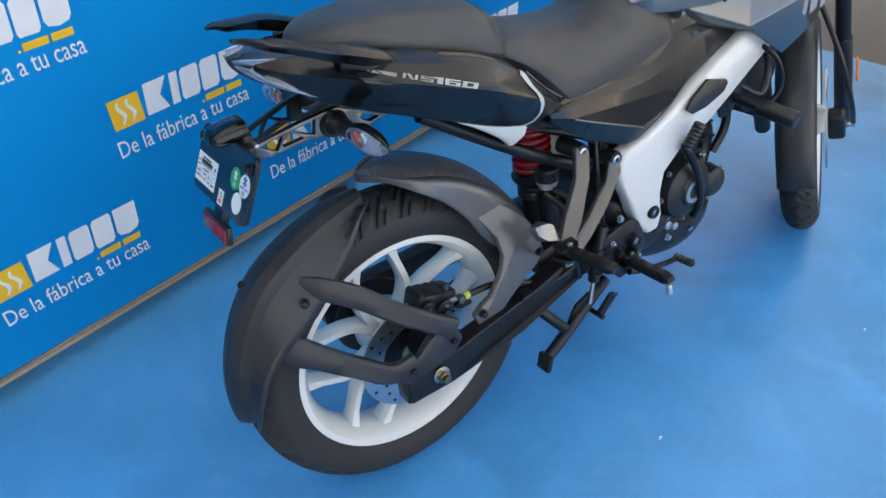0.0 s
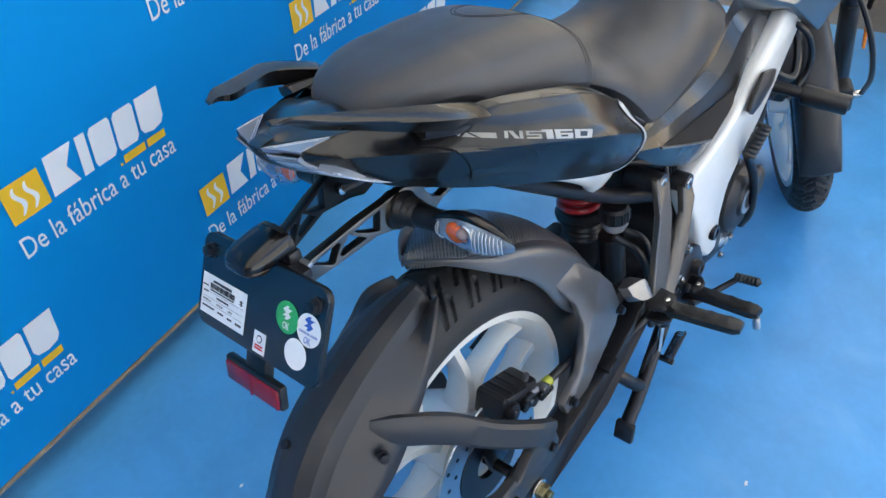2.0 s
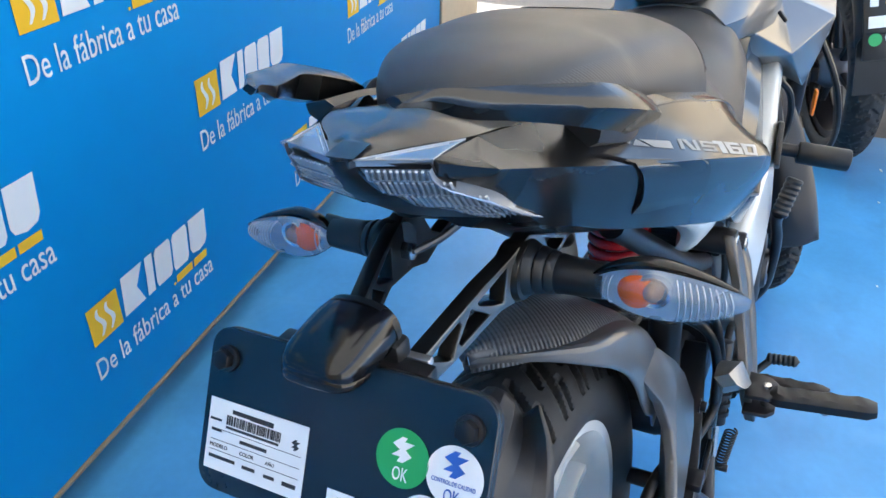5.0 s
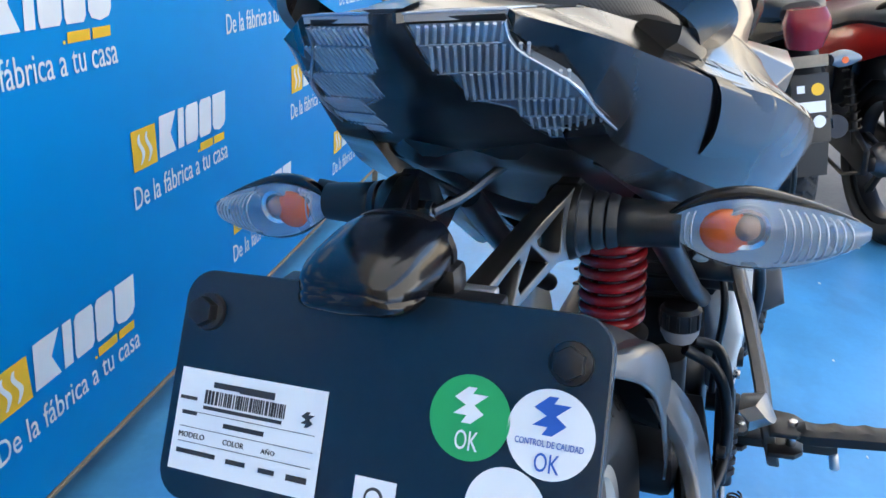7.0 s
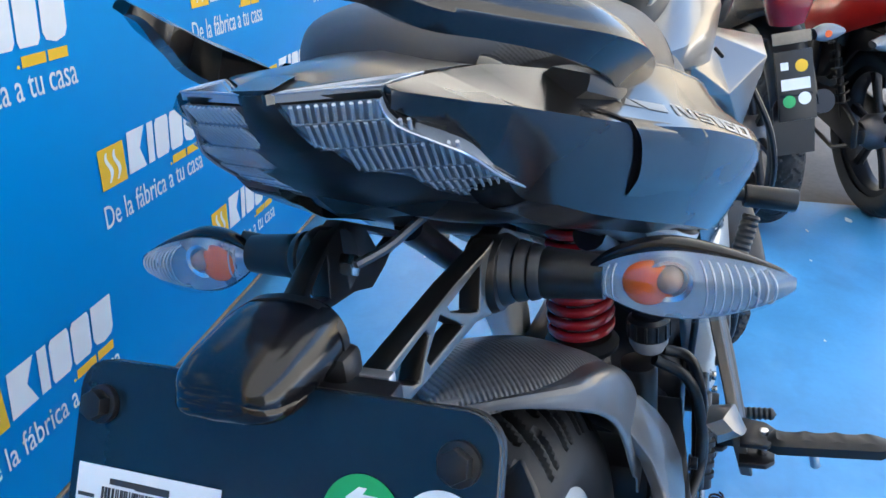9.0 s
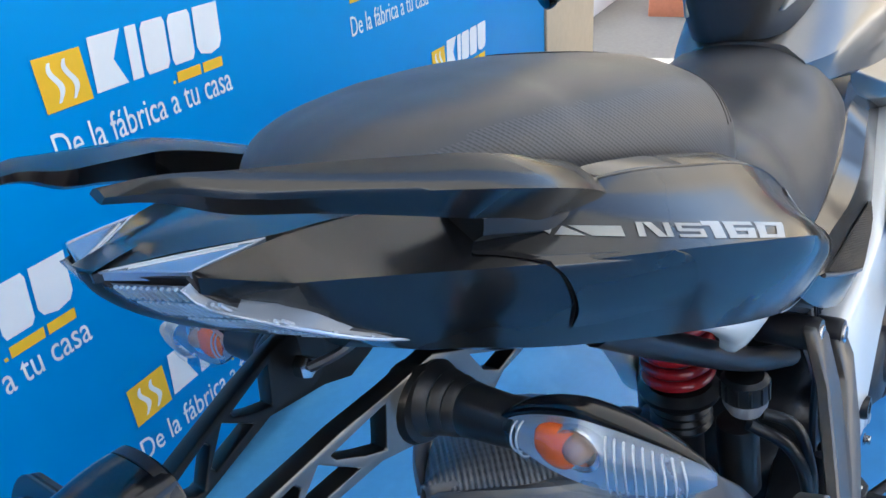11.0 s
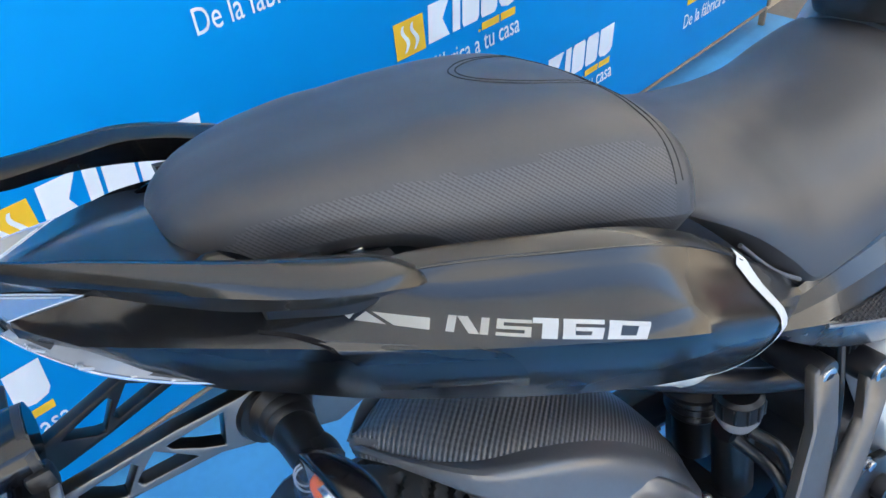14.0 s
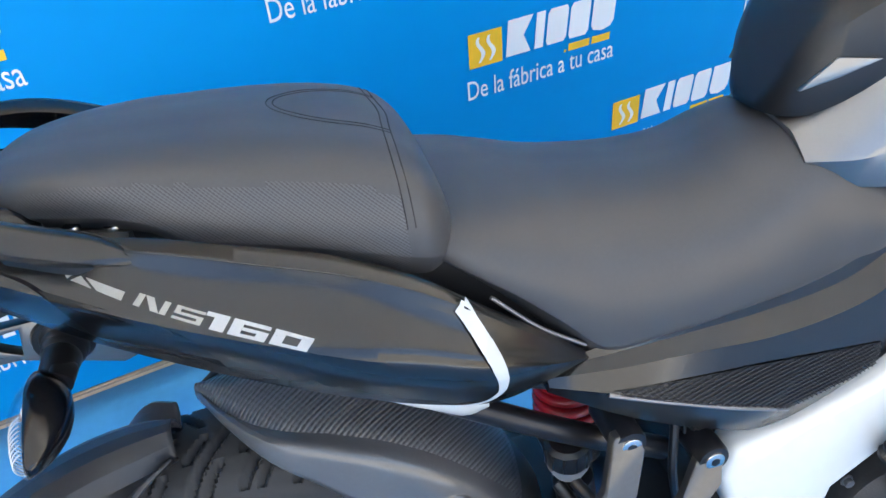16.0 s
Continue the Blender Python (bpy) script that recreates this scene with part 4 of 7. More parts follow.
put("tail_underside", skin(under, 4, 4), BLACK, None, "black plastic tail underside")

YC = -0.0065


def lamp_x(y, z):
    """The swept face of the rear light: a shallow V in plan, leaning forward and swelling rearward."""
    d = abs(y - YC)
    u = min(1.0, max(0.0, (0.9165 - z) / 0.0735))
    return -0.1690 + 1.2 * (0.9165 - z) + 0.19 * d + 1.1 * d * d - 0.017 * (4 * u * (1 - u)) ** 0.75


st = []
for z, e in ((0.9150, 0.0470), (0.910, 0.0490), (0.903, 0.0510), (0.895, 0.0565), (0.878, 0.0700), (0.862, 0.0785), (0.846, 0.0860), (0.836, 0.0840)):
    row = [(lamp_x(YC + e * k, z) + 0.0015, YC + e * k, z) for k in (-1, -0.55, -0.12, 0, 0.12, 0.50, 0.89)]
    st.append(row + [(lamp_x(YC + 0.89 * e, z) + 0.012, YC + 0.89 * e, z), (lamp_x(YC, z) + 0.04, YC, z), (lamp_x(YC - e, z) + 0.012, YC - e, z)])
lamp = put("rear_light", skin(st, 3, 1), BLACK, None, "rear light unit with clear ribbed lenses and a black centre")
spine = [[(lamp_x(YC + y, z) - d, YC + y, z) for d, y in ((-0.010, -w), (0.0012, -w), (0.0028, -w * 0.6), (0.0032, 0), (0.0028, w * 0.6), (0.0012, w), (-0.010, w))] for z, w in ((0.9172, 0.0066), (0.914, 0.0076), (0.905, 0.0100), (0.8935, 0.0128), (0.8895, 0.0190), (0.8785, 0.0212), (0.8740, 0.0330), (0.8700, 0.0394), (0.8625, 0.0400), (0.8560, 0.0436), (0.8500, 0.0480), (0.8455, 0.0800), (0.8380, 0.0790))]
put("centre_spine", skin(spine, 2, 1, True), BLACK, lamp, "black centre spine")
LENS = [(0.0094, 0.9140), (0.0474, 0.9125), (0.0480, 0.9051), (0.0601, 0.8917), (0.0673, 0.8851), (0.0825, 0.8462), (0.0500, 0.8470), (0.0480, 0.8515), (0.0416, 0.8612), (0.0408, 0.8712), (0.0226, 0.8770), (0.0206, 0.8900), (0.0139, 0.8927), (0.0117, 0.9055)]


def lens_span(z):
    """How far the lens reaches from the middle at a height."""
    ys = []
    for (y0, z0), (y1, z1) in zip(LENS, LENS[1:] + LENS[:1]):
        if (z0 - z) * (z1 - z) < 0:
            ys.append(y0 + (y1 - y0) * (z - z0) / (z1 - z0))
    return (min(ys), max(ys)) if len(ys) > 1 else None


for sgn in (-1, 1):
    # the left lens is a little narrower than the right one
    reach = sgn if sgn < 0 else 0.87
    levels = np.linspace(0.8475, 0.9124, 40)
    grid = []
    for z in levels:
        lo, hi = lens_span(z)
        grid.append([(YC + reach * (lo + (hi - lo) * k / 6), float(z)) for k in range(7)])

    def sheet(d):
        v = [(lamp_x(y, z) - d, y, z) for row in grid for y, z in row]
        f = [(i * 7 + k, i * 7 + k + 1, i * 7 + k + 8, i * 7 + k + 7) for i in range(len(grid) - 1) for k in range(6)]
        return v, (f if sgn < 0 else [tuple(reversed(q)) for q in f])
    lens = solid(put("lens", sheet(0.0034), CLEAR, lamp, "clear ribbed lens"), 0.001)
    lens.visible_shadow = False
    put("reflector", sheet(0.0002), LAMP_BACK, lens, "silvered reflector")
    # upright ribs in stepped rows
    z1 = 0.9120
    for h in (0.0085, 0.0130, 0.0145, 0.0105, 0.0085, 0.0070):
        z0 = z1 - h
        mid = lens_span((z0 + z1) / 2)
        if mid is None or z0 < 0.8475:
            break
        k = max(3, int((mid[1] - mid[0]) / 0.0032))
        for i in range(k):
            y = mid[0] + (i + 0.5) * (mid[1] - mid[0]) / k
            a, b = (YC + reach * (y - 0.15 * h), z0 + 0.0008), (YC + reach * (y + 0.15 * h), z1 - 0.0005)
            put("rib", tube([(lamp_x(*a) - 0.0006, *a), (lamp_x(*b) - 0.0018, *b)], 0.0009, 6, 1), LAMP_RIB, lens)
        a, b = (YC + reach * (mid[0] + 0.001), z0), (YC + reach * (mid[1] - 0.001), z0)
        put("ledge", tube([(lamp_x(*a) - 0.0012, *a), (lamp_x(*b) - 0.0012, *b)], 0.0006, 6, 1), UPPER_LENS, lens)
        z1 = z0
    edge = [(0.0480, 0.9120), (0.0486, 0.9051), (0.0606, 0.8917), (0.0678, 0.8851), (0.0755, 0.8660), (0.0830, 0.8465)]
    put("lens_edge", tube([(lamp_x(YC + reach * y, z) - 0.0032, YC + reach * y, z) for y, z in edge], [0.0005, 0.0006, 0.0007, 0.0010, 0.0010, 0.0005], 8, 4), UPPER_LENS, lens, "bright lens edge")
    # the lens wraps round to the tail panel
    rim = [tuple(p) for p in hermite(np.asarray(edge), 6)]
    wall_v = [(lamp_x(YC + reach * y, z) - 0.003 + 0.016 * k, YC + reach * (y - 0.001 * k), z + 0.003 * k) for k in (0, 1) for y, z in rim]
    n = len(rim)
    wall_f = [(i, i + 1, n + i + 1, n + i) for i in range(n - 1)]
    put("lens_side", (wall_v, wall_f if sgn > 0 else [tuple(reversed(f)) for f in wall_f]), LENS_DARK, lens, "clear side of the lens")
    # clear three-cornered top of the lens, with a bright rim
    top3 = [Vector((x, YC + sgn * y, z)) for x, y, z in ((-0.1690, 0.0070, 0.9170), (-0.1210, 0.0500, 0.9152), (-0.1550, 0.0475, 0.9165))]
    down = Vector((0, 0, -0.0035))
    tv = [tuple(p) for p in top3] + [tuple(p + down) for p in top3]
    tf = [(0, 1, 2), (5, 4, 3), (0, 3, 4, 1), (1, 4, 5, 2), (2, 5, 3, 0)]
    put("upper_lens", (tv, tf if sgn > 0 else [tuple(reversed(f)) for f in tf]), UPPER_LENS, lens, "silvery three-cornered upper lens")
    mid3 = (top3[0] + top3[1] + top3[2]) / 3
    for k, q, r in ((0, 1, 0.0006), (1, 2, 0.0005), (2, 0, 0.0007)):
        put("rim", tube([tuple(top3[k]), tuple(top3[k].lerp(top3[q], 0.5) + Vector((0, 0, 0.0003))), tuple(top3[q])], r, 8, 2), LAMP_RIB if (k, q) == (0, 1) else UPPER_LENS, lens, "clear rim")
    put("rim", tube([tuple(top3[0].lerp(mid3, 0.35)), tuple(top3[1].lerp(mid3, 0.35))], 0.0006, 6, 1), LAMP_RIB, lens)

# grab rails
def grab(sgn):
    st = []
    # inner top edge, outer crease, lower edge along the blade
    for x, (yt, zt), (yc, zc), (yb, zb) in (
        (-0.1735, (0.0465, 0.9565), (0.0515, 0.9530), (0.0470, 0.9500)), (-0.160, (0.0600, 0.9570), (0.0610, 0.9500), (0.0540, 0.9460)), (-0.140, (0.0725, 0.9530), (0.0745, 0.9410), (0.0660, 0.9345)),
        (-0.115, (0.0850, 0.9475), (0.0900, 0.9340), (0.0835, 0.9260)), (-0.090, (0.0995, 0.9418), (0.1075, 0.9270), (0.1010, 0.9165)), (-0.065, (0.1130, 0.9358), (0.1235, 0.9195), (0.1130, 0.9060)),
        (-0.040, (0.1190, 0.9270), (0.1335, 0.9110), (0.1185, 0.8960)), (-0.015, (0.1195, 0.9165), (0.1365, 0.9015), (0.1185, 0.8845)), (0.010, (0.1200, 0.9045), (0.1340, 0.8905), (0.1175, 0.8770)), (0.023, (0.1215, 0.8940), (0.1300, 0.8840), (0.1185, 0.8740)), (0.031, (0.1235, 0.8845), (0.1260, 0.8810), (0.1210, 0.8765))):
        T, C, L = Vector((yt, zt)), Vector((yc, zc)), Vector((yb, zb))
        I = T + Vector((-0.015, -0.009)) * min(1.0, (T - L).length / 0.02)
        J = L + Vector((-0.006, 0.002)) * min(1.0, (T - L).length / 0.02)
        bow = Vector((0.0012, 0.0012)) * min(1.0, (T - C).length / 0.015)
        loop = [I, T.lerp(I, 0.25), T.lerp(C, 0.12), T.lerp(C, 0.5) + bow, T.lerp(C, 0.86) + bow * 0.5, C, C.lerp(L, 0.14), C.lerp(L, 0.6) + bow * 0.3, L, J]
        st.append([(x, sgn * p.x, p.y) for p in reversed(loop)])
    vf = skin(st, 5, 1)
    return vf if sgn > 0 else (vf[0], [tuple(reversed(f)) for f in vf[1]])


for sgn in (-1, 1):
    g = put("grab_rail", grab(sgn), PANEL_DARK, None, "satin black grab rail")
    put("rail_mount", skin([[(-0.052, sgn * 0.074, 0.884), (-0.052, sgn * 0.110, 0.892), (-0.052, sgn * 0.112, 0.900), (-0.052, sgn * 0.074, 0.893)], [(-0.010, sgn * 0.070, 0.876), (-0.010, sgn * 0.120, 0.878), (-0.010, sgn * 0.120, 0.890), (-0.010, sgn * 0.070, 0.886)], [(0.024, sgn * 0.072, 0.868), (0.024, sgn * 0.120, 0.866), (0.024, sgn * 0.120, 0.879), (0.024, sgn * 0.072, 0.879)]], 4, 2), BLACK, g)
    for bx, bz in ((-0.0153, 0.8925), (0.0107, 0.8870)):
        part("mount_bolt", rod((bx, sgn * 0.078, bz - 0.006), (bx, sgn * 0.078, bz + 0.003), 0.0062, 16, 0.0015), CHROME, g, "zinc bolt")

# seats
def seat_row(x, w, zt, zb, tuck=0.0):
    h = zt - zb
    r = [(-w + tuck, zb), (-w, zb + 0.10 * h), (-w * 0.985, zb + 0.38 * h), (-w * 0.90, zb + 0.68 * h), (-w * 0.66, zb + 0.90 * h), (-w * 0.32, zt - 0.02 * h), (0, zt)]
    r += [(-y, z) for y, z in reversed(r[:-1])]
    return [(x, y, z) for y, z in r]


pillion = put("pillion_seat", skin([seat_row(*q) for q in (
    (-0.078, 0.028, 0.9120, 0.8960), (-0.070, 0.046, 0.9260, 0.8940), (-0.052, 0.062, 0.9350, 0.9000), (-0.020, 0.080, 0.9390, 0.9030), (0.020, 0.094, 0.9390, 0.8990), (0.046, 0.101, 0.9385, 0.8890), (0.062, 0.105, 0.9375, 0.8770), (0.085, 0.110, 0.9355, 0.8725), (0.130, 0.118, 0.9300, 0.8620),
    (0.175, 0.124, 0.9215, 0.8490), (0.205, 0.126, 0.9120, 0.8380), (0.224, 0.125, 0.9010, 0.8320), (0.238, 0.115, 0.8850, 0.8270), (0.2475, 0.096, 0.8620, 0.8220), (0.251, 0.070, 0.8450, 0.8220))], 5, 5), SEAT, None, "black vinyl pillion seat with stitched seams")
pillion.data.materials.append(RIBBED)
with_uv(pillion, lambda c: c.x * 230, lambda c: c.z * 230)
for f in pillion.data.polygons:
    if abs(f.normal.y) > 0.80 and f.center.x < 0.207:
        f.material_index = 1
# seams: across the front edge, and the oval on the crown
pil_tree = BVHTree.FromPolygons([v.co.copy() for v in pillion.data.vertices], [tuple(p.vertices) for p in pillion.data.polygons])


def seam(points, r, parent, tree, lift=0.0):
    out = []
    for p, d in points:
        hit = tree.ray_cast(Vector(p), Vector(d))
        if hit[0] is not None:
            out.append(tuple(hit[0] + hit[1] * lift))
    return put("seam", tube(out, r, 6, 2), THREAD, parent, "stitched seam")


for off in (0.0, 0.006):
    seam([((0.2155 + off - 0.006 * math.cos(radians(a)) ** 2, 0.30 * math.cos(radians(a)), 0.86 + 0.30 * math.sin(radians(a))), (0, -math.cos(radians(a)), -math.sin(radians(a)))) for a in range(0, 181, 6)], 0.0006, pillion, pil_tree)
for off in (0.0, 0.005):
    seam([((0.218 - (0.082 + off) * math.sin(radians(a)) ** 0.7, (0.046 + off) * math.cos(radians(a)), 1.1), (0, 0, -1)) for a in range(0, 181, 6)], 0.0006, pillion, pil_tree)

rider_rows = []
for x, w, zt, zb in ((0.225, 0.110, 0.850, 0.825), (0.245, 0.124, 0.852, 0.815), (0.280, 0.134, 0.849, 0.790), (0.320, 0.138, 0.840, 0.752), (0.355, 0.139, 0.831, 0.717), (0.400, 0.137, 0.822, 0.712), (0.450, 0.133, 0.816, 0.712), (0.500, 0.127, 0.819, 0.712), (0.540, 0.122, 0.834, 0.712), (0.575, 0.117, 0.840, 0.714), (0.605, 0.113, 0.828, 0.717), (0.640, 0.110, 0.806, 0.720), (0.665, 0.106, 0.785, 0.722)):
    h = zt - zb
    shape = ((-w, 0.0), (-w * 1.0, 0.10), (-w * 0.97, 0.38), (-w * 0.86, 0.66), (-w * 0.62, 0.88), (-w * 0.30, 0.985), (0, 1.0))
    r = [(y, zb + v * h) for y, v in shape]
    r += [(-y, z) for y, z in reversed(r[:-1])]
    rider_rows.append([(x, y, z) for y, z in r])
put("rider_seat", skin(rider_rows, 5, 5), SEAT, None, "black vinyl rider seat with a deep dip")
put("seat_base", skin([[(x, -w, zt), (x, -w, zb), (x, w, zb), (x, w, zt)] for x, w, zt, zb in ((-0.06, 0.06, 0.895, 0.86), (0.05, 0.092, 0.88, 0.83), (0.17, 0.112, 0.85, 0.77), (0.25, 0.112, 0.825, 0.74), (0.34, 0.118, 0.735, 0.70), (0.45, 0.118, 0.72, 0.66))], 4, 1), BLACK, None, "black plastic seat base")
# a thin wire modelled in place of a highlight beside the seat
put("seat_latch", tube([(0.262, -0.135, 0.792), (0.30, -0.136, 0.752), (0.338, -0.134, 0.722)], 0.0018, 8, 4), GREY_METAL, bike, "thin grey wire drawn as the highlight at the seat latch")

# ---- number-plate carrier ----
def cut_plate(outline, holes, y0, y1, bevel):
    """A flat casting (x, z) with cut-outs, stood from y0 to y1."""
    bm = bmesh.new()
    edges = []
    for loop in [outline, *holes]:
        vs = [bm.verts.new((x, y0, z)) for x, z in loop]
        edges += [bm.edges.new((p, q)) for p, q in zip(vs, vs[1:] + vs[:1])]
    bmesh.ops.triangle_fill(bm, use_beauty=True, edges=edges)
    ext = bmesh.ops.extrude_face_region(bm, geom=list(bm.faces), use_keep_orig=True)
    for v in ext["geom"]:
        if isinstance(v, bmesh.types.BMVert):
            v.co.y = y1
    bmesh.ops.recalc_face_normals(bm, faces=bm.faces)
    sharp = [e for e in bm.edges if len(e.link_faces) == 2 and e.calc_face_angle(0) > 0.5]
    bmesh.ops.bevel(bm, geom=sharp, offset=bevel, segments=2, profile=0.5, affect="EDGES", clamp_overlap=True)
    return bm


ARM = [(-0.187, 0.7993), (-0.1669, 0.8032), (-0.1114, 0.8139), (-0.080, 0.8175), (-0.048, 0.8187), (0.041, 0.7760), (0.007, 0.7735), (-0.002, 0.7690), (-0.023, 0.7625), (-0.045, 0.7700), (-0.0947, 0.7843), (-0.1492, 0.7786), (-0.1768, 0.7770), (-0.1851, 0.7766)]
CUTS = [[(-0.1728, 0.7956), (-0.1562, 0.8000), (-0.1405, 0.8035), (-0.1380, 0.8003), (-0.1496, 0.7820), (-0.1549, 0.7838)],
        [(-0.1270, 0.8051), (-0.1072, 0.7893), (-0.1397, 0.7852), (-0.1418, 0.7891)],
        [(-0.1196, 0.8056), (-0.0854, 0.8125), (-0.0908, 0.7890), (-0.1026, 0.7938), (-0.1180, 0.8023)],
        [(-0.0190, 0.8005), (0.0215, 0.7800), (0.0030, 0.7772), (-0.0103, 0.7855)]]


def truss(y, label):
    plate_bm = cut_plate(ARM, CUTS, y - 0.006, y + 0.006, 0.0012)
    # the two arms close in towards the plate
    for v in plate_bm.verts:
        v.co.y += 0.15 * max(0.0, -0.08 - v.co.x) if y < 0 else -0.25 * max(0.0, -0.045 - v.co.x)
    a = part("carrier_arm", plate_bm, CARRIER, bike, label)
    # the outer side is coloured paler, in place of its grazing reflections
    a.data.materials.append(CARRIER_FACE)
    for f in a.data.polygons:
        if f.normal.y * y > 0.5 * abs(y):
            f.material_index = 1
    put("boss", lathe([(0.0, -0.009), (0.020, -0.009), (0.022, -0.005), (0.022, 0.005), (0.020, 0.009), (0.0, 0.009)], (-0.060, y, 0.7965), 28), CARRIER, a)
    return a


truss(-0.056, "cast carrier arm with cut-outs, its outer side paled for sheen")
armL = truss(0.044, "cast carrier arm with cut-outs, its outer side paled for sheen")
part("boss_bolt", rod((-0.062, 0.034, 0.7965), (-0.062, 0.024, 0.7965), 0.007, 6, 0.001), CHROME, armL, "zinc bolt")
put("wire", tube([(-0.062, 0.024, 0.797), (-0.050, 0.010, 0.803), (-0.030, -0.010, 0.818), (-0.015, -0.025, 0.825)], 0.0032, 8), GREY_METAL, bike, "grey wiring sleeve")
part("carrier_cross", box((-0.192, -0.009, 0.8), (0.016, 0.105, 0.012), 0.002), STEEL_BLACK, bike)

# plate: leans back, its face towards the rear and up
down = Vector((-0.045, 0, -0.084)).normalized()
left = Vector((0, 1, 0))
out = down.cross(left).normalized()
if out.x > 0:
    out = -out
PL = Matrix.Translation((-0.202, -0.011, 0.806)) @ Matrix(((-left.x, -out.x, -down.x, 0), (-left.y, -out.y, -down.y, 0), (-left.z, -out.z, -down.z, 0), (0, 0, 0, 1)))


def rounded(x0, x1, z0, z1, r, n=6):
    pts = []
    for cx, cz, a0 in ((x1 - r, z1 - r, 0), (x0 + r, z1 - r, 90), (x0 + r, z0 + r, 180), (x1 - r, z0 + r, 270)):
        for i in range(n + 1):
            a = radians(a0 + 90 * i / n)
            pts.append((cx + r * math.cos(a), cz + r * math.sin(a)))
    return pts


def on_plate(name, bm, mat, parent, label="", smooth=True):
    bmesh.ops.transform(bm, matrix=PL, verts=bm.verts)
    bmesh.ops.recalc_face_normals(bm, faces=bm.faces)
    return part(name, bm, mat, parent, label, smooth)


def bm_of(vf):
    bm = bmesh.new()
    vs = [bm.verts.new(v) for v in vf[0]]
    for f in vf[1]:
        try:
            bm.faces.new([vs[i] for i in f])
        except ValueError:
            pass
    return bm


# in plate axes: x runs to the right of one who reads it, z up, y into the plate
plate = on_plate("plate_board", prism(rounded(-0.098, 0.098, -0.100, 0.003, 0.014), -0.0015, 0.0015, 0.0006, 1), PLATE, bike, "black plate board with paper stickers")
on_plate("board_rim", prism(rounded(-0.098, 0.098, -0.100, 0.003, 0.014), 0.0016, 0.007, 0.001, 1), BLACK, plate)
for bx in (-0.083, 0.083):
    on_plate("plate_bolt", rod((bx, -0.001, -0.016), (bx, -0.0045, -0.016), 0.0085, 20, 0.0008), STEEL_BLACK, plate)
    on_plate("plate_nut", rod((bx, -0.004, -0.016), (bx, -0.010, -0.016), 0.0065, 6, 0.0006), STEEL_BLACK, plate)


def flat_on(name, outline, mat, parent, y=-0.0021, label=""):
    return on_plate(name, bm_of(flat_shape(outline, 0.0003)), mat, parent, label, False) if y is None else on_plate(name, shifted(bm_of(flat_shape(outline, 0.0003)), y), mat, parent, label, False)


def shifted(bm, y, x=0.0, z=0.0):
    bmesh.ops.translate(bm, verts=bm.verts, vec=(x, y, z))
    return bm


def circle(cx, cz, r, n=36):
    return [(cx + r * math.cos(2 * math.pi * i / n), cz + r * math.sin(2 * math.pi * i / n)) for i in range(n)]


label = flat_on("paper_label", [(-0.0925, -0.087), (-0.0165, -0.087), (-0.0165, -0.042), (-0.0925, -0.042)], LABEL, plate, label="white printed paper label")
code_x = -0.078
random.seed(5)
while code_x < -0.036:
    w = random.choice((0.0005, 0.0008, 0.0012))
    flat_on("code_bar", [(code_x, -0.0565), (code_x + w, -0.0565), (code_x + w, -0.0505), (code_x, -0.0505)], INK, label, -0.0025)
    code_x += w + random.choice((0.0004, 0.0006, 0.0009))
for x0, x1, z0, z1 in ((-0.074, -0.060, -0.0490, -0.0465), (-0.060, -0.042, -0.0495, -0.0465), (-0.091, -0.082, -0.0560, -0.0545), (-0.078, -0.037, -0.0590, -0.0575), (-0.089, -0.081, -0.0625, -0.061), (-0.066, -0.045, -0.0655, -0.0635), (-0.089, -0.068, -0.0795, -0.0775), (-0.062, -0.052, -0.0800, -0.0780), (-0.045, -0.037, -0.0805, -0.0785), (-0.031, -0.021, -0.0810, -0.0785)):
    flat_on("print_bar", [(x0, z0), (x1, z0), (x1, z1), (x0, z1)], INK, label, -0.0025)
for z in (-0.0610, -0.0680, -0.0745):
    flat_on("rule", [(-0.089, z), (-0.020, z), (-0.020, z + 0.0002), (-0.089, z + 0.0002)], INK, label, -0.0025)
for txt, x, z, w in (("MODELO", -0.089, -0.0725, 0.014), ("COLOR", -0.065, -0.0725, 0.011), ("AÑO", -0.045, -0.0725, 0.007)):
    on_plate("print_word", shifted(bm_of(words(txt, w, 0.0024, 0.0003)), -0.0025, x, z), INK, label, "", False)


def zigzag(cx, cz, s):
    a = [(-0.9, 0.35), (-0.2, 0.95), (0.25, 0.95), (0.05, 0.62), (0.9, 0.62), (0.2, 0.05), (0.75, -0.35), (0.1, -0.9), (-0.4, -0.9), (-0.15, -0.5), (-0.9, -0.5), (-0.25, 0.02)]
    return [(cx + s * u, cz + s * v) for u, v in a]


flat_on("label_mark", zigzag(-0.0245, -0.0550, 0.0035), INK, label, -0.0025)
green = flat_on("round_sticker", circle(0.046, -0.0420, 0.0165), GREEN, plate, label="round green sticker")
flat_on("sticker_mark", zigzag(0.046, -0.0375, 0.0075), LABEL, green, -0.0025)
on_plate("sticker_word", shifted(bm_of(words("OK", 0.0095, 0.0075, 0.0003)), -0.0025, 0.0412, -0.0545), LABEL, green, "", False)
blue = flat_on("round_sticker", circle(0.0780, -0.0430, 0.0168), LABEL, plate, label="round white sticker with blue print")
flat_on("sticker_mark", zigzag(0.0780, -0.0365, 0.0078), INK_BLUE, blue, -0.0025)
on_plate("sticker_word", shifted(bm_of(words("OK", 0.0095, 0.0070, 0.0003)), -0.0025, 0.0732, -0.0570), INK_BLUE, blue, "", False)
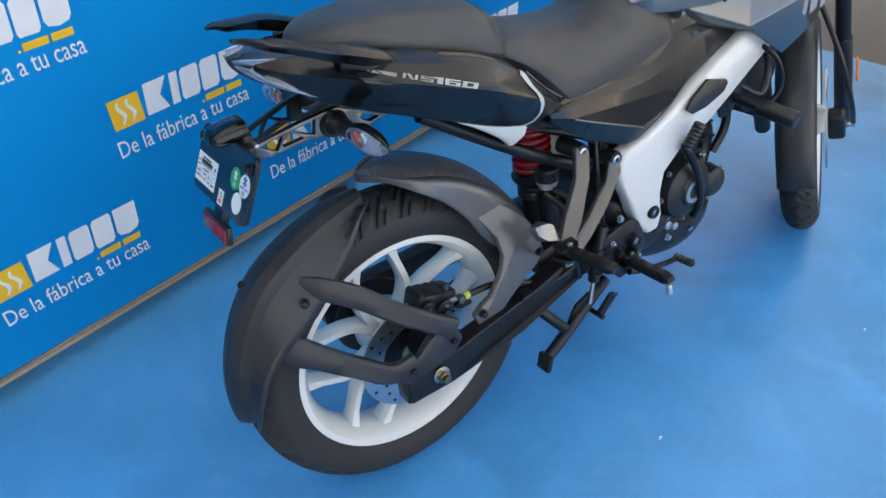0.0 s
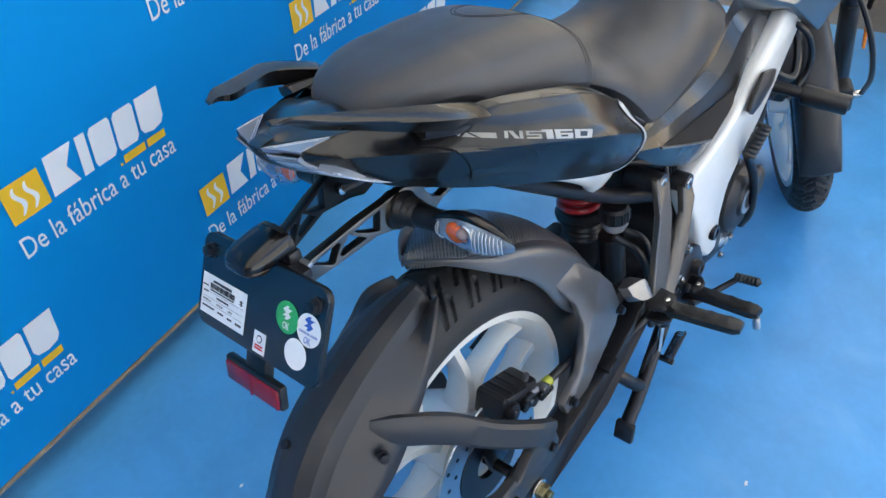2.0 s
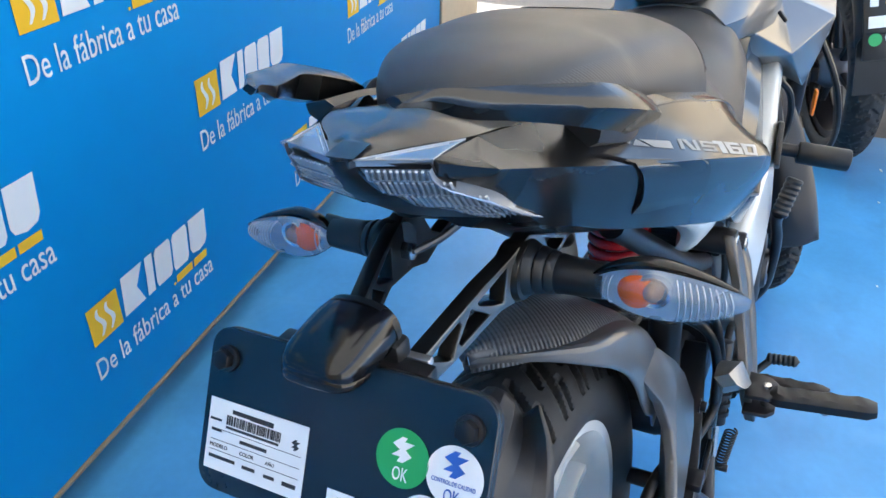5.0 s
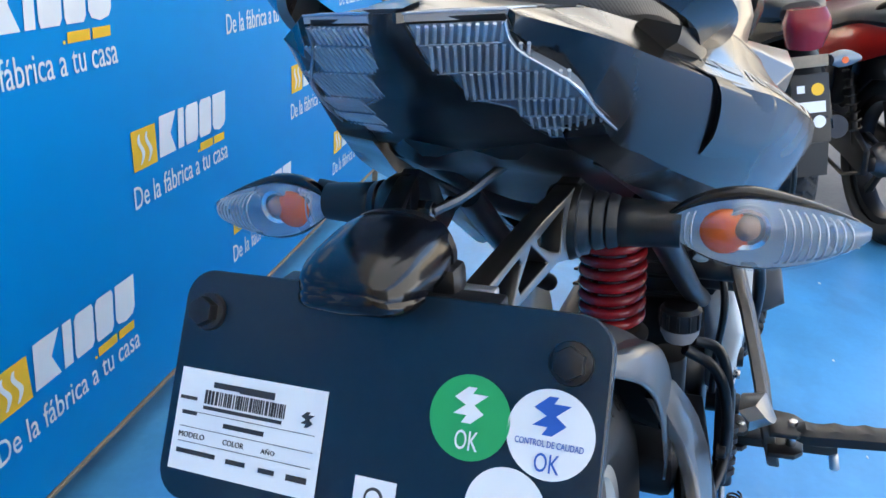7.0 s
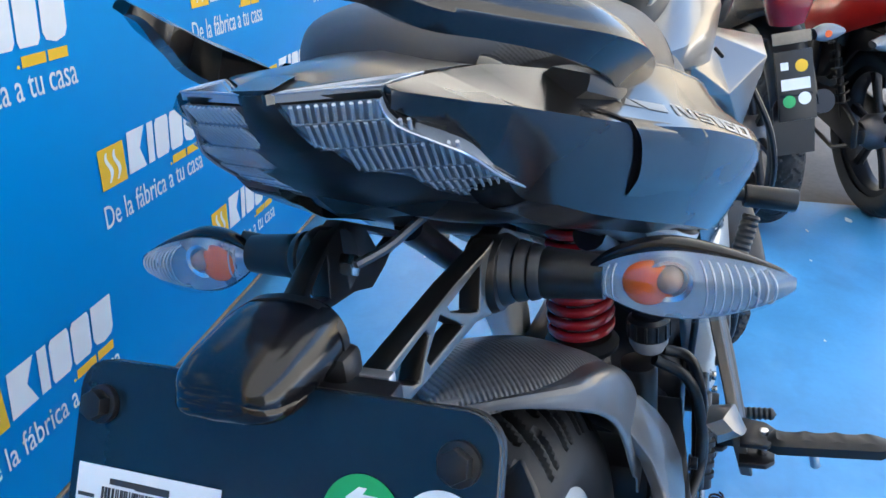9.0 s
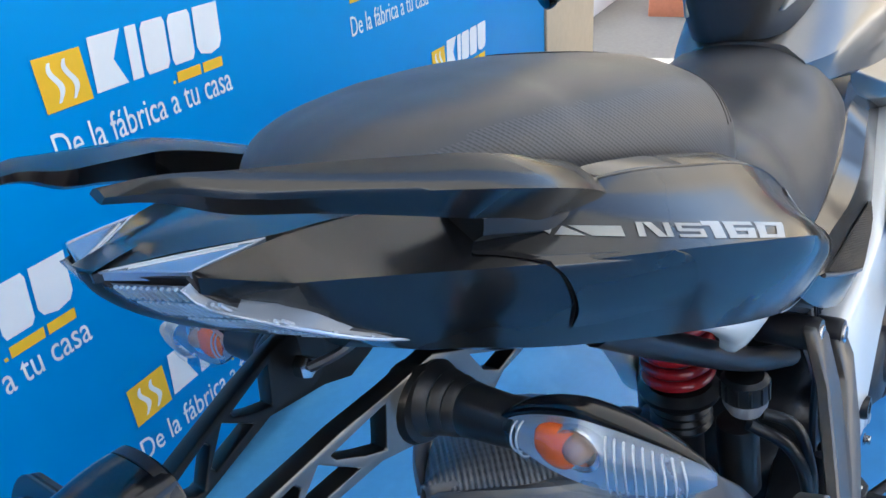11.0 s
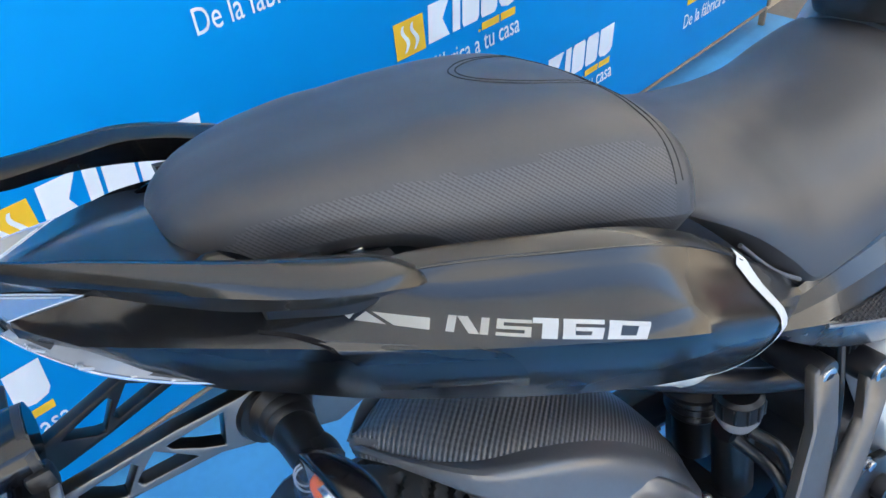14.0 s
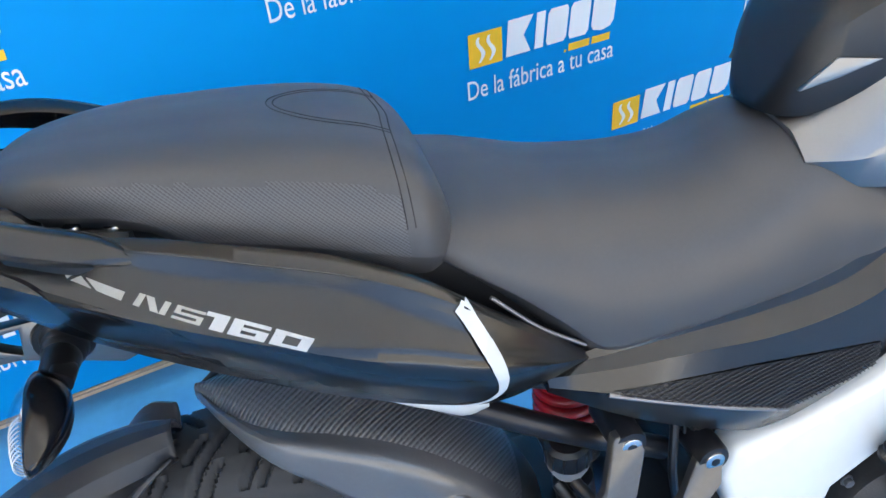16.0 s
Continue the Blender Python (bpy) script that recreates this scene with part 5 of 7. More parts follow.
on_plate("sticker_line", shifted(bm_of(words("CONTROL DE CALIDAD", 0.026, 0.0024, 0.0003)), -0.0025, 0.0650, -0.0478), INK_BLUE, blue, "", False)
flat_on("round_sticker", circle(0.0640, -0.0735, 0.0158), LABEL, plate, label="plain white round sticker")
small = flat_on("square_sticker", [(0.001, -0.0955), (0.0195, -0.0955), (0.0195, -0.0725), (0.001, -0.0725)], LABEL, plate, label="small white square sticker")
flat_on("sticker_ring", circle(0.0102, -0.0800, 0.0042), INK, small, -0.0025)
flat_on("sticker_ring", circle(0.0102, -0.0800, 0.0030), LABEL, small, -0.0029)
flat_on("print_bar", [(0.004, -0.0885), (0.0165, -0.0885), (0.0165, -0.0865), (0.004, -0.0865)], INK_RED, small, -0.0025)
flat_on("print_bar", [(0.004, -0.0915), (0.0165, -0.0915), (0.0165, -0.0895), (0.004, -0.0895)], INK_RED, small, -0.0025)

# reflector below the plate
ref = part("reflector_holder", box((-0.258, -0.014, 0.686), (0.010, 0.092, 0.030), 0.003, pose(0, 0, 0, 0, 12, 0)), BLACK, bike, "black holder with a red reflector")
part("red_reflector", box((-0.2635, -0.014, 0.686), (0.005, 0.086, 0.024), 0.002, pose(0, 0, 0, 0, 12, 0)), RED_LENS, ref, "dark red reflector")
part("reflector_bar", box((-0.2665, -0.014, 0.686), (0.0012, 0.003, 0.023), 0.0, pose(0, 0, 0, 0, 12, 0)), RED_LENS, ref)
part("reflector_stem", box((-0.246, -0.014, 0.706), (0.014, 0.034, 0.036), 0.004, pose(0, 0, 0, 0, 25, 0)), BLACK, ref)

# plate lamp: a faceted hood with a smoked lens at its lower rear
def hood_loop(x, w, zt, zb, sh):
    h = zt - zb
    half = [(-w * 0.66, zb), (-w * 0.90, zb + 0.07 * h), (-w, zb + 0.26 * h), (-w * 0.985, zb + 0.50 * h), (-w * (0.91 - sh), zt - 0.24 * h), (-w * (0.72 - sh), zt - 0.08 * h), (-w * 0.38, zt)]
    return [(x, y - 0.0115, z) for y, z in half + [(-y, z) for y, z in reversed(half)]]


HOOD = [hood_loop(*q) for q in ((-0.2350, 0.0090, 0.8245, 0.8165, 0.0), (-0.2335, 0.0165, 0.8268, 0.8145, 0.0), (-0.2295, 0.0212, 0.8295, 0.8125, 0.0), (-0.2220, 0.0242, 0.8322, 0.8110, 0.0), (-0.2070, 0.0258, 0.8352, 0.8100, 0.02), (-0.1920, 0.0262, 0.8368, 0.8102, 0.03), (-0.1790, 0.0252, 0.8365, 0.8112, 0.05))]
plamp = put("plate_lamp", skin(HOOD, 5, 2), GLOSS, None, "gloss black plate lamp hood with a smoked lens")
put("smoked_lens", skin([hood_loop(*q) for q in ((-0.2359, 0.0088, 0.8215, 0.8160, 0.0), (-0.2343, 0.0168, 0.8225, 0.8136, 0.0), (-0.2303, 0.0216, 0.8228, 0.8116, 0.0), (-0.2230, 0.0246, 0.8222, 0.8099, 0.0), (-0.2130, 0.0250, 0.8200, 0.8092, 0.0))], 4, 2), SMOKED, plamp, "dark brown smoked lens")
put("hood_band", skin([hood_loop(x, w * 1.025, zt + 0.0006, zb - 0.0006, 0.09) for x, w, zt, zb in ((-0.1850, 0.0256, 0.8368, 0.8106), (-0.1800, 0.0253, 0.8366, 0.8110))], 1, 2), BLACK, plamp, "raised end rim")
part("lamp_foot", box((-0.184, -0.034, 0.808), (0.016, 0.014, 0.018), 0.004), BLACK, plamp)
part("lamp_clip", box((-0.180, -0.045, 0.803), (0.006, 0.020, 0.005), 0.001), SILVER, plamp, "bright metal clip")

# turn signals
# along the lamp: distance, rise of the lens above its middle, drop below, lens depth, shell depth, brow
LEAF = ((0.000, 0.0035, 0.0045, 0.0020, 0.0110, 0.0060), (0.010, 0.0100, 0.0110, 0.0080, 0.0165, 0.0075), (0.024, 0.0150, 0.0180, 0.0135, 0.0215, 0.0085), (0.040, 0.0172, 0.0215, 0.0165, 0.0240, 0.0080), (0.056, 0.0155, 0.0210, 0.0160, 0.0225, 0.0062), (0.072, 0.0122, 0.0172, 0.0130, 0.0175, 0.0042), (0.086, 0.0080, 0.0112, 0.0085, 0.0110, 0.0026), (0.0940, 0.0048, 0.0062, 0.0048, 0.0060, 0.0016), (0.0970, 0.0028, 0.0034, 0.0026, 0.0030, 0.0010))


def signal(s):
    """A turn signal on a rubber stalk; its clear leaf-shaped lens faces the rear."""
    o0 = 0.060 if s < 0 else 0.042
    y_in = 0.1105 if s < 0 else 0.0960
    top = put("turn_signal", lathe([(0.0, 0.0), (0.0195, 0.0), (0.0205, 0.004), (0.0180, 0.009), (0.0160, 0.011), (0.0172, 0.0125), (0.0160, 0.017), (0.0145, 0.0185), (0.0158, 0.020), (0.0146, 0.024), (0.0134, 0.0255), (0.0142, 0.027), (0.0134, 0.032), (0.0128, 0.046), (0.0120, 0.058), (0.0, 0.058)], (0, 0, 0), 32), BLACK, bike, "black turn signal with a clear leaf-shaped lens")
    for v in top.data.vertices:
        x, y, z = v.co
        v.co = (-0.055 + x, s * (o0 + y), 0.7965 + z)

    def seam_at(d):
        """Middle of the joint between lens and shell."""
        return (-0.0630 + 0.009 * d / 0.0975, 0.7990 if s < 0 else 0.7955 - 0.10 * d)

    def turn(vf):
        return vf if s < 0 else (vf[0], [tuple(reversed(f)) for f in vf[1]])

    shell, lens_rows, bowl = [], [], []
    for d, up, lo, dl, dh, brow in LEAF:
        cx, cz = seam_at(d)
        y = s * (y_in + d)
        brow, y = brow * 0.55, s * (y_in + d * 0.975)
        shell.append([(cx - 0.10 * dl, y, cz + up), (cx - 0.05 * dl, y, cz + up + brow * 0.75), (cx + 0.22 * dh, y, cz + up + brow), (cx + 0.62 * dh, y, cz + 0.72 * (up + brow)), (cx + 0.95 * dh, y, cz + 0.20 * up), (cx + 0.80 * dh, y, cz - 0.55 * lo), (cx + 0.30 * dh, y, cz - 0.95 * lo), (cx + 0.05 * dh, y, cz - 1.04 * lo), (cx, y, cz - lo), (cx + 0.40 * dh, y, cz - 0.3 * lo)])
        y = s * (y_in + d)
        front = [(cx - 0.10 * dl, y, cz + up), (cx - 0.62 * dl, y, cz + 0.80 * up), (cx - 0.93 * dl, y, cz + 0.40 * up), (cx - 1.0 * dl, y, cz - 0.12 * lo), (cx - 0.85 * dl, y, cz - 0.62 * lo), (cx - 0.45 * dl, y, cz - 0.93 * lo), (cx, y, cz - 1.0 * lo)]
        k = 0.90
        lens_rows.append(front + [(cx + (p[0] - cx) * k, y, cz + (p[2] - cz) * k) for p in reversed(front)])
        bowl.append([(cx - 0.12 * dl, y, cz + 0.95 * up), (cx - 0.02 * dl, y, cz + 0.55 * up), (cx + 0.02 * dl, y, cz - 0.1 * lo), (cx - 0.04 * dl, y, cz - 0.6 * lo), (cx - 0.08 * dl, y, cz - 0.95 * lo)])
    put("housing", turn(skin(shell, 5, 3)), GLOSS, top, "gloss black shell with a brow")
    put("stalk_shoulder", turn(skin([[(cx, s * y, z) for cx, z in loop] for y, loop in ((y_in - 0.016, [(-0.066, 0.7965), (-0.055, 0.8075), (-0.044, 0.7965), (-0.055, 0.7855)]), (y_in - 0.004, [(-0.064, 0.797), (-0.054, 0.8085), (-0.040, 0.798), (-0.052, 0.787)]), (y_in + 0.012, [(-0.060, 0.798), (-0.052, 0.8100), (-0.040, 0.799), (-0.050, 0.788)]))], 4, 5)), BLACK, top)
    lens = put("lens", turn(skin(lens_rows, 5, 3)), CLEAR, top, "clear plastic lens")
    lens.visible_shadow = False
    put("reflector", turn(skin(bowl, 5, 4, False)), BOWL, top, "silvered bowl")

    def spot(d, z, dx):
        return Vector((seam_at(d)[0] + dx, s * (y_in + d), seam_at(d)[1] + z))

    put("amber_cup", lathe([(0.0, -0.0062), (0.007, -0.0058), (0.0105, -0.004), (0.0128, 0.0), (0.0128, 0.0035), (0.0, 0.0035)], spot(0.029, -0.002, 0.0), 28, "x"), AMBER, top, "amber plastic cup")
    put("bulb", lathe([(0.0, -0.0095), (0.0030, -0.0089), (0.0052, -0.0070), (0.0064, -0.004), (0.0066, 0.0), (0.0066, 0.004), (0.0, 0.004)], spot(0.040, 0.001, -0.001), 24, "x"), BULB, top, "pale amber bulb")
    put("bulb_ring", lathe([(0.0088, -0.002), (0.0112, -0.003), (0.0118, 0.0), (0.0118, 0.003), (0.0088, 0.003)], spot(0.040, 0.001, -0.002), 28, "x"), MIRRORED, top)
    L = np.array(LEAF)
    for d in (0.0116, 0.015, 0.0530, 0.0568, 0.0606, 0.0644, 0.0682, 0.0720, 0.0758, 0.0796, 0.0834):
        up, lo, dl = (float(np.interp(d, L[:, 0], L[:, k])) for k in (1, 2, 3))
        cx, cz = seam_at(d)
        bow = 0.005 if d > 0.05 else -0.002
        arc = [(cx - dl * 0.84 * math.cos(a) ** 0.8 - 0.0004, s * (y_in + d + bow * math.cos(a)), cz + (up if a > 0 else lo) * 0.80 * math.sin(a)) for a in np.linspace(-1.35, 1.35, 9)]
        put("flute", tube(arc, 0.0006, 6, 2), LAMP_RIB, lens)
    return top


signal(-1)
signal(1)


# ---- frame, engine and front of the motorcycle ----
def white_frame(sgn):
    poly = [(0.873, 0.685), (0.722, 0.641), (0.620, 0.602), (0.545, 0.572), (0.482, 0.556), (0.470, 0.520), (0.484, 0.470), (0.512, 0.415), (0.536, 0.365), (0.560, 0.338), (0.588, 0.342), (0.597, 0.375), (0.591, 0.430), (0.590, 0.482), (0.642, 0.518), (0.730, 0.532), (0.813, 0.563), (0.900, 0.596), (0.979, 0.628), (0.940, 0.668)]
    bm = prism(poly, -0.020, 0.020, 0.010, 3)
    for v in bm.verts:
        y = np.interp(v.co.x, [0.47, 0.60, 0.75, 0.98], [0.128, 0.138, 0.128, 0.098]) + 0.014 * (1 - min(1, abs(v.co.z - np.interp(v.co.x, [0.5, 0.65, 0.95], [0.45, 0.55, 0.65])) / 0.06))
        v.co.y = -sgn * v.co.y + sgn * y
    bmesh.ops.recalc_face_normals(bm, faces=bm.faces)
    f = part("frame_beam", bm, FRAME_WHITE, bike, "pearl white perimeter frame beam")
    ins = prism([(0.640, 0.598), (0.658, 0.618), (0.705, 0.640), (0.775, 0.616), (0.785, 0.606), (0.770, 0.592), (0.705, 0.582), (0.66, 0.583)], -0.004, 0.004, 0.002)
    for v in ins.verts:
        v.co.y += sgn * (np.interp(v.co.x, [0.60, 0.75, 0.98], [0.168, 0.157, 0.118]))
    part("beam_inset", ins, PLASTIC, f, "dark grey inset")
    return f


for sgn in (-1, 1):
    white_frame(sgn)

# side cover with a wire mesh
def side_cover(sgn):
    rows = (
        (0.300, (-0.134, 0.709), (-0.144, 0.7055), (-0.149, 0.700), (-0.143, 0.690), (-0.120, 0.690)),
        (0.360, (-0.134, 0.717), (-0.148, 0.7000), (-0.157, 0.679), (-0.143, 0.645), (-0.120, 0.650)),
        (0.440, (-0.130, 0.720), (-0.146, 0.6920), (-0.159, 0.643), (-0.142, 0.598), (-0.115, 0.600)),
        (0.510, (-0.122, 0.718), (-0.143, 0.6840), (-0.155, 0.609), (-0.142, 0.572), (-0.110, 0.580)),
        (0.600, (-0.113, 0.722), (-0.136, 0.6880), (-0.147, 0.612), (-0.141, 0.598), (-0.100, 0.610)),
        (0.690, (-0.102, 0.760), (-0.124, 0.7120), (-0.134, 0.650), (-0.130, 0.638), (-0.090, 0.650)),
        (0.790, (-0.098, 0.738), (-0.110, 0.7120), (-0.118, 0.675), (-0.118, 0.664), (-0.085, 0.670)),
        (0.880, (-0.095, 0.698), (-0.101, 0.6940), (-0.104, 0.689), (-0.105, 0.684), (-0.085, 0.685)))
    # a steep band under the seat, then the lit shoulder
    rows = [(x, p[0], (p[0][0] - 0.003, p[0][1] - 0.55 * (p[0][1] - p[1][1])), *p[1:]) for x, *p in rows]
    vf = skin([[(x, y, z) for y, z in p] for x, *p in rows], 6, 1)
    vf = vf if sgn < 0 else mirror(vf)
    o = put("side_cover", vf, PANEL, None, "satin graphite side cover with a wire mesh")
    o.data.set_sharp_from_angle(angle=radians(16))
    return o


cover = side_cover(-1)
side_cover(1)
cov_tree = BVHTree.FromPolygons([v.co.copy() for v in cover.data.vertices], [tuple(p.vertices) for p in cover.data.polygons])
TRI = [Vector((0.352, 0.684)), Vector((0.628, 0.640)), Vector((0.622, 0.615)), Vector((0.526, 0.604))]
decal("grille_backing", ([(p.x, 0, p.y) for p in TRI], [(0, 1, 2, 3)]), BLACK, cover, cov_tree, 0.001, "black mesh backing")


def clip_line(p, d, poly):
    """The stretch of a line inside a convex outline."""
    lo, hi = -9.0, 9.0
    c = sum(poly, Vector((0, 0))) / len(poly)
    for i in range(len(poly)):
        a, b = poly[i], poly[(i + 1) % len(poly)]
        n = Vector((-(b - a).y, (b - a).x))
        if n.dot(c - a) < 0:
            n = -n
        den, num = n.dot(d), n.dot(a - p)
        if abs(den) < 1e-9:
            if num > 0:
                return None
            continue
        t = num / den
        if den > 0:
            lo = max(lo, t)
        else:
            hi = min(hi, t)
    return (lo, hi) if hi - lo > 0.002 else None


wires = []
for ang in (8, -52):
    d = Vector((math.cos(radians(ang)), math.sin(radians(ang))))
    nrm = Vector((-d.y, d.x))
    for i in range(-75, 76):
        p = Vector((0.50, 0.64)) + nrm * i * 0.0042
        s = clip_line(p, d, TRI)
        if not s:
            continue
        pts = []
        for k in range(5):
            q = p + d * (s[0] + (s[1] - s[0]) * k / 4)
            hit = cov_tree.ray_cast(Vector((q.x, -0.5, q.y)), Vector((0, 1, 0)))
            if hit[0] is not None:
                pts.append(tuple(hit[0] + Vector((0, -0.0022, 0))))
        if len(pts) > 2:
            wires.append(tube(pts, 0.0006, 5, 1))
put("wire_mesh", join(*wires), STEEL_BLACK, cover, "fine diamond wire mesh")
lip_line = []
for k in range(15):
    q = Vector((0.348, 0.682)).lerp(Vector((0.528, 0.601)), k / 14)
    hit = cov_tree.ray_cast(Vector((q.x, -0.5, q.y)), Vector((0, 1, 0)))
    lip_line.append(tuple(hit[0] + Vector((0, -0.0012, 0))))
put("mesh_lip", tube(lip_line, 0.0022, 8, 2), GREY_METAL, cover, "slim grey lip under the mesh")

# tank, its black rear cover, and the wing
tank_rows = []
for x, w, zt, zb in ((0.560, 0.070, 0.842, 0.800), (0.600, 0.088, 0.870, 0.785), (0.660, 0.102, 0.930, 0.775), (0.720, 0.112, 0.965, 0.765), (0.800, 0.118, 0.985, 0.755), (0.890, 0.112, 0.985, 0.74), (0.970, 0.090, 0.950, 0.74)):
    h = zt - zb
    r = [(-w * 0.80, zb), (-w * 0.90, zb + 0.04 * h), (-w, zb + 0.38 * h), (-w * 0.97, zb + 0.44 * h), (-w * 0.72, zb + 0.82 * h), (-w * 0.64, zb + 0.88 * h), (-w * 0.2, zt), (0, zt)]
    r += [(-y, z) for y, z in reversed(r[:-1])]
    tank_rows.append([(x, y - 0.017, z) for y, z in r])
TANK = material("metallic_silver_grey_paint", (0.17, 0.167, 0.163), 0.32, 0.85, 0.03, 400, 0.0, 1, 0.02, 0.5)
put("fuel_tank", skin(tank_rows, 5, 1), TANK, None, "metallic grey fuel tank")
hood = []
for x, w, zt, zb in ((0.546, 0.016, 0.856, 0.846), (0.552, 0.032, 0.876, 0.845), (0.562, 0.046, 0.905, 0.845), (0.578, 0.058, 0.932, 0.847), (0.604, 0.069, 0.955, 0.854), (0.645, 0.078, 0.972, 0.868), (0.70, 0.082, 0.985, 0.89)):
    r = [(-w * 0.9, zb), (-w, zb + 0.25 * (zt - zb)), (-w * 0.97, zb + 0.8 * (zt - zb)), (-w * 0.75, zt - 0.004), (0, zt)]
    r += [(-y, z) for y, z in reversed(r[:-1])]
    hood.append([(x, y - 0.012, z) for y, z in r])
tank_hood = put("tank_cover", skin(hood, 5, 1), BLACK, None, "black plastic tank cover with two silver insets")
for sgn in (-1, 1):
    tri = prism([(0.562, 0.871), (0.586, 0.899), (0.618, 0.896), (0.590, 0.882)], -0.003, 0.003, 0.0008)
    for v in tri.verts:
        v.co.y += -0.012 + sgn * (0.050 + 0.42 * (v.co.x - 0.562))
    part("silver_inset", tri, TANK, tank_hood, "silver triangular inset")


def wing(sgn):
    """Angular fairing wing beside the tank, with a slot in its upper face."""
    v = [(0.679, 0.105, 0.780), (0.800, 0.108, 0.806), (0.880, 0.118, 0.795), (0.917, 0.204, 0.749), (0.842, 0.151, 0.705), (0.942, 0.169, 0.622), (0.740, 0.096, 0.725), (0.930, 0.110, 0.655), (0.990, 0.120, 0.790), (1.080, 0.195, 0.760), (1.010, 0.185, 0.665)]
    f = [(0, 4, 2, 1), (4, 3, 2), (0, 6, 4), (6, 7, 5, 4), (4, 5, 10, 3), (3, 10, 9), (2, 3, 9, 8), (7, 8, 9, 10, 5), (0, 1, 2, 8, 7, 6)]
    bm = bmesh.new()
    vs = [bm.verts.new((x, sgn * y - (0.024 if sgn > 0 else 0.0), z)) for x, y, z in v]
    for q in f:
        bm.faces.new([vs[i] for i in (q if sgn > 0 else reversed(q))])
    bmesh.ops.recalc_face_normals(bm, faces=bm.faces)
    bmesh.ops.bevel(bm, geom=list(bm.edges), offset=0.0025, segments=2, profile=0.5, affect="EDGES", clamp_overlap=True)
    w = part("fairing_wing", bm, TANK, bike, "angular metallic grey fairing wing")
    part("slot", box((0.768, sgn * 0.1365 - (0.024 if sgn > 0 else 0.0), 0.7810), (0.011, 0.006, 0.020), 0.0025, pose(0, 0, 0, sgn * 40, 0, 0)), BLACK, w)
    return w


wing(1)
wing_right = wing(-1)
wing_tree = BVHTree.FromPolygons([v.co.copy() for v in wing_right.data.vertices], [tuple(p.vertices) for p in wing_right.data.polygons])
for x, w in ((0.940, 0.016), (0.966, 0.030), (1.006, 0.030)):
    decal("graphic_bar", ([(x, 0, 0.742), (x + w, 0, 0.745), (x + w + 0.010, 0, 0.706), (x + 0.016, 0, 0.700)], [(0, 1, 2, 3)]), DECAL_SILVER, wing_right, wing_tree, 0.001, "pale slanted graphic")

# engine
engine = part("engine", box((0.640, 0.0, 0.340), (0.300, 0.230, 0.190), 0.035, None, 4), ENGINE, bike, "black cast engine with round covers")
part("gearbox", box((0.500, 0.0, 0.320), (0.150, 0.200, 0.130), 0.03, None, 3), ENGINE, engine)
part("cylinder", box((0.745, 0.0, 0.480), (0.150, 0.170, 0.200), 0.02, pose(0, 0, 0, 0, 18, 0), 3), ENGINE, engine)
for i in range(7):
    part("cooling_fin", box((0.715 + i * 0.008, 0.0, 0.425 + i * 0.022), (0.175, 0.195, 0.005), 0.002, pose(0, 0, 0, 0, 18, 0)), ENGINE, engine)
put("clutch_cover", lathe([(0.0, -0.012), (0.030, -0.012), (0.034, -0.006), (0.056, -0.004), (0.066, 0.004), (0.072, 0.030), (0.074, 0.060), (0.0, 0.060)], (0.681, -0.158, 0.398), 48), ENGINE, engine, "round black clutch cover")
put("cover_badge", lathe([(0.016, -0.0005), (0.026, -0.0005), (0.026, 0.001), (0.016, 0.001)], (0.681, -0.171, 0.398), 36), SILVER, engine, "silver ring badge")
put("oil_cover", lathe([(0.0, -0.006), (0.026, -0.006), (0.034, 0.0), (0.038, 0.03), (0.0, 0.03)], (0.779, -0.150, 0.372), 32), ENGINE, engine)
for a in range(0, 360, 45):
    bolt((0.681 + 0.077 * math.cos(radians(a)), -0.142, 0.398 + 0.077 * math.sin(radians(a))), (0, -1, 0), 0.0052, engine, GREY_METAL)
for a in range(20, 380, 120):
    bolt((0.779 + 0.040 * math.cos(radians(a)), -0.138, 0.372 + 0.040 * math.sin(radians(a))), (0, -1, 0), 0.005, engine, CHROME)
put("belly_pan", skin([[(0.54, -0.09, 0.30), (0.54, 0.09, 0.30), (0.54, 0.07, 0.255), (0.54, -0.07, 0.255)], [(0.66, -0.118, 0.285), (0.66, 0.118, 0.285), (0.66, 0.09, 0.205), (0.66, -0.09, 0.205)], [(0.80, -0.122, 0.290), (0.80, 0.122, 0.290), (0.80, 0.095, 0.215), (0.80, -0.095, 0.215)], [(0.85, -0.09, 0.31), (0.85, 0.09, 0.31), (0.85, 0.07, 0.25), (0.85, -0.07, 0.25)]], 4, 3), ENGINE, None, "dark metallic belly pan")
bolt((0.735, -0.121, 0.262), (0, -1, -0.2), 0.008, engine, CHROME)
for x, z, r in ((0.598, 0.345, 0.020), (0.628, 0.328, 0.0105), (0.652, 0.315, 0.009)):
    part("engine_boss", rod((x, -0.10, z), (x, -0.152, z), r, 18, 0.003), ENGINE if r > 0.015 else SILVER, engine)
kick = put("kick_lever", tube([(0.715, -0.150, 0.318), (0.706, -0.165, 0.345), (0.690, -0.176, 0.410), (0.668, -0.178, 0.465), (0.640, -0.176, 0.515), (0.634, -0.178, 0.524)], [0.011, 0.009, 0.008, 0.0085, 0.009, 0.010], 12), STEEL_BLACK, None, "black kick lever with a ribbed rubber pedal")
pad = [(0.013 if i % 2 else 0.0112, i * 0.0042) for i in range(15)]
pv, pf = lathe([(0.0, -0.001)] + pad + [(0.0, 0.060)], (0, 0, 0), 18, "z")
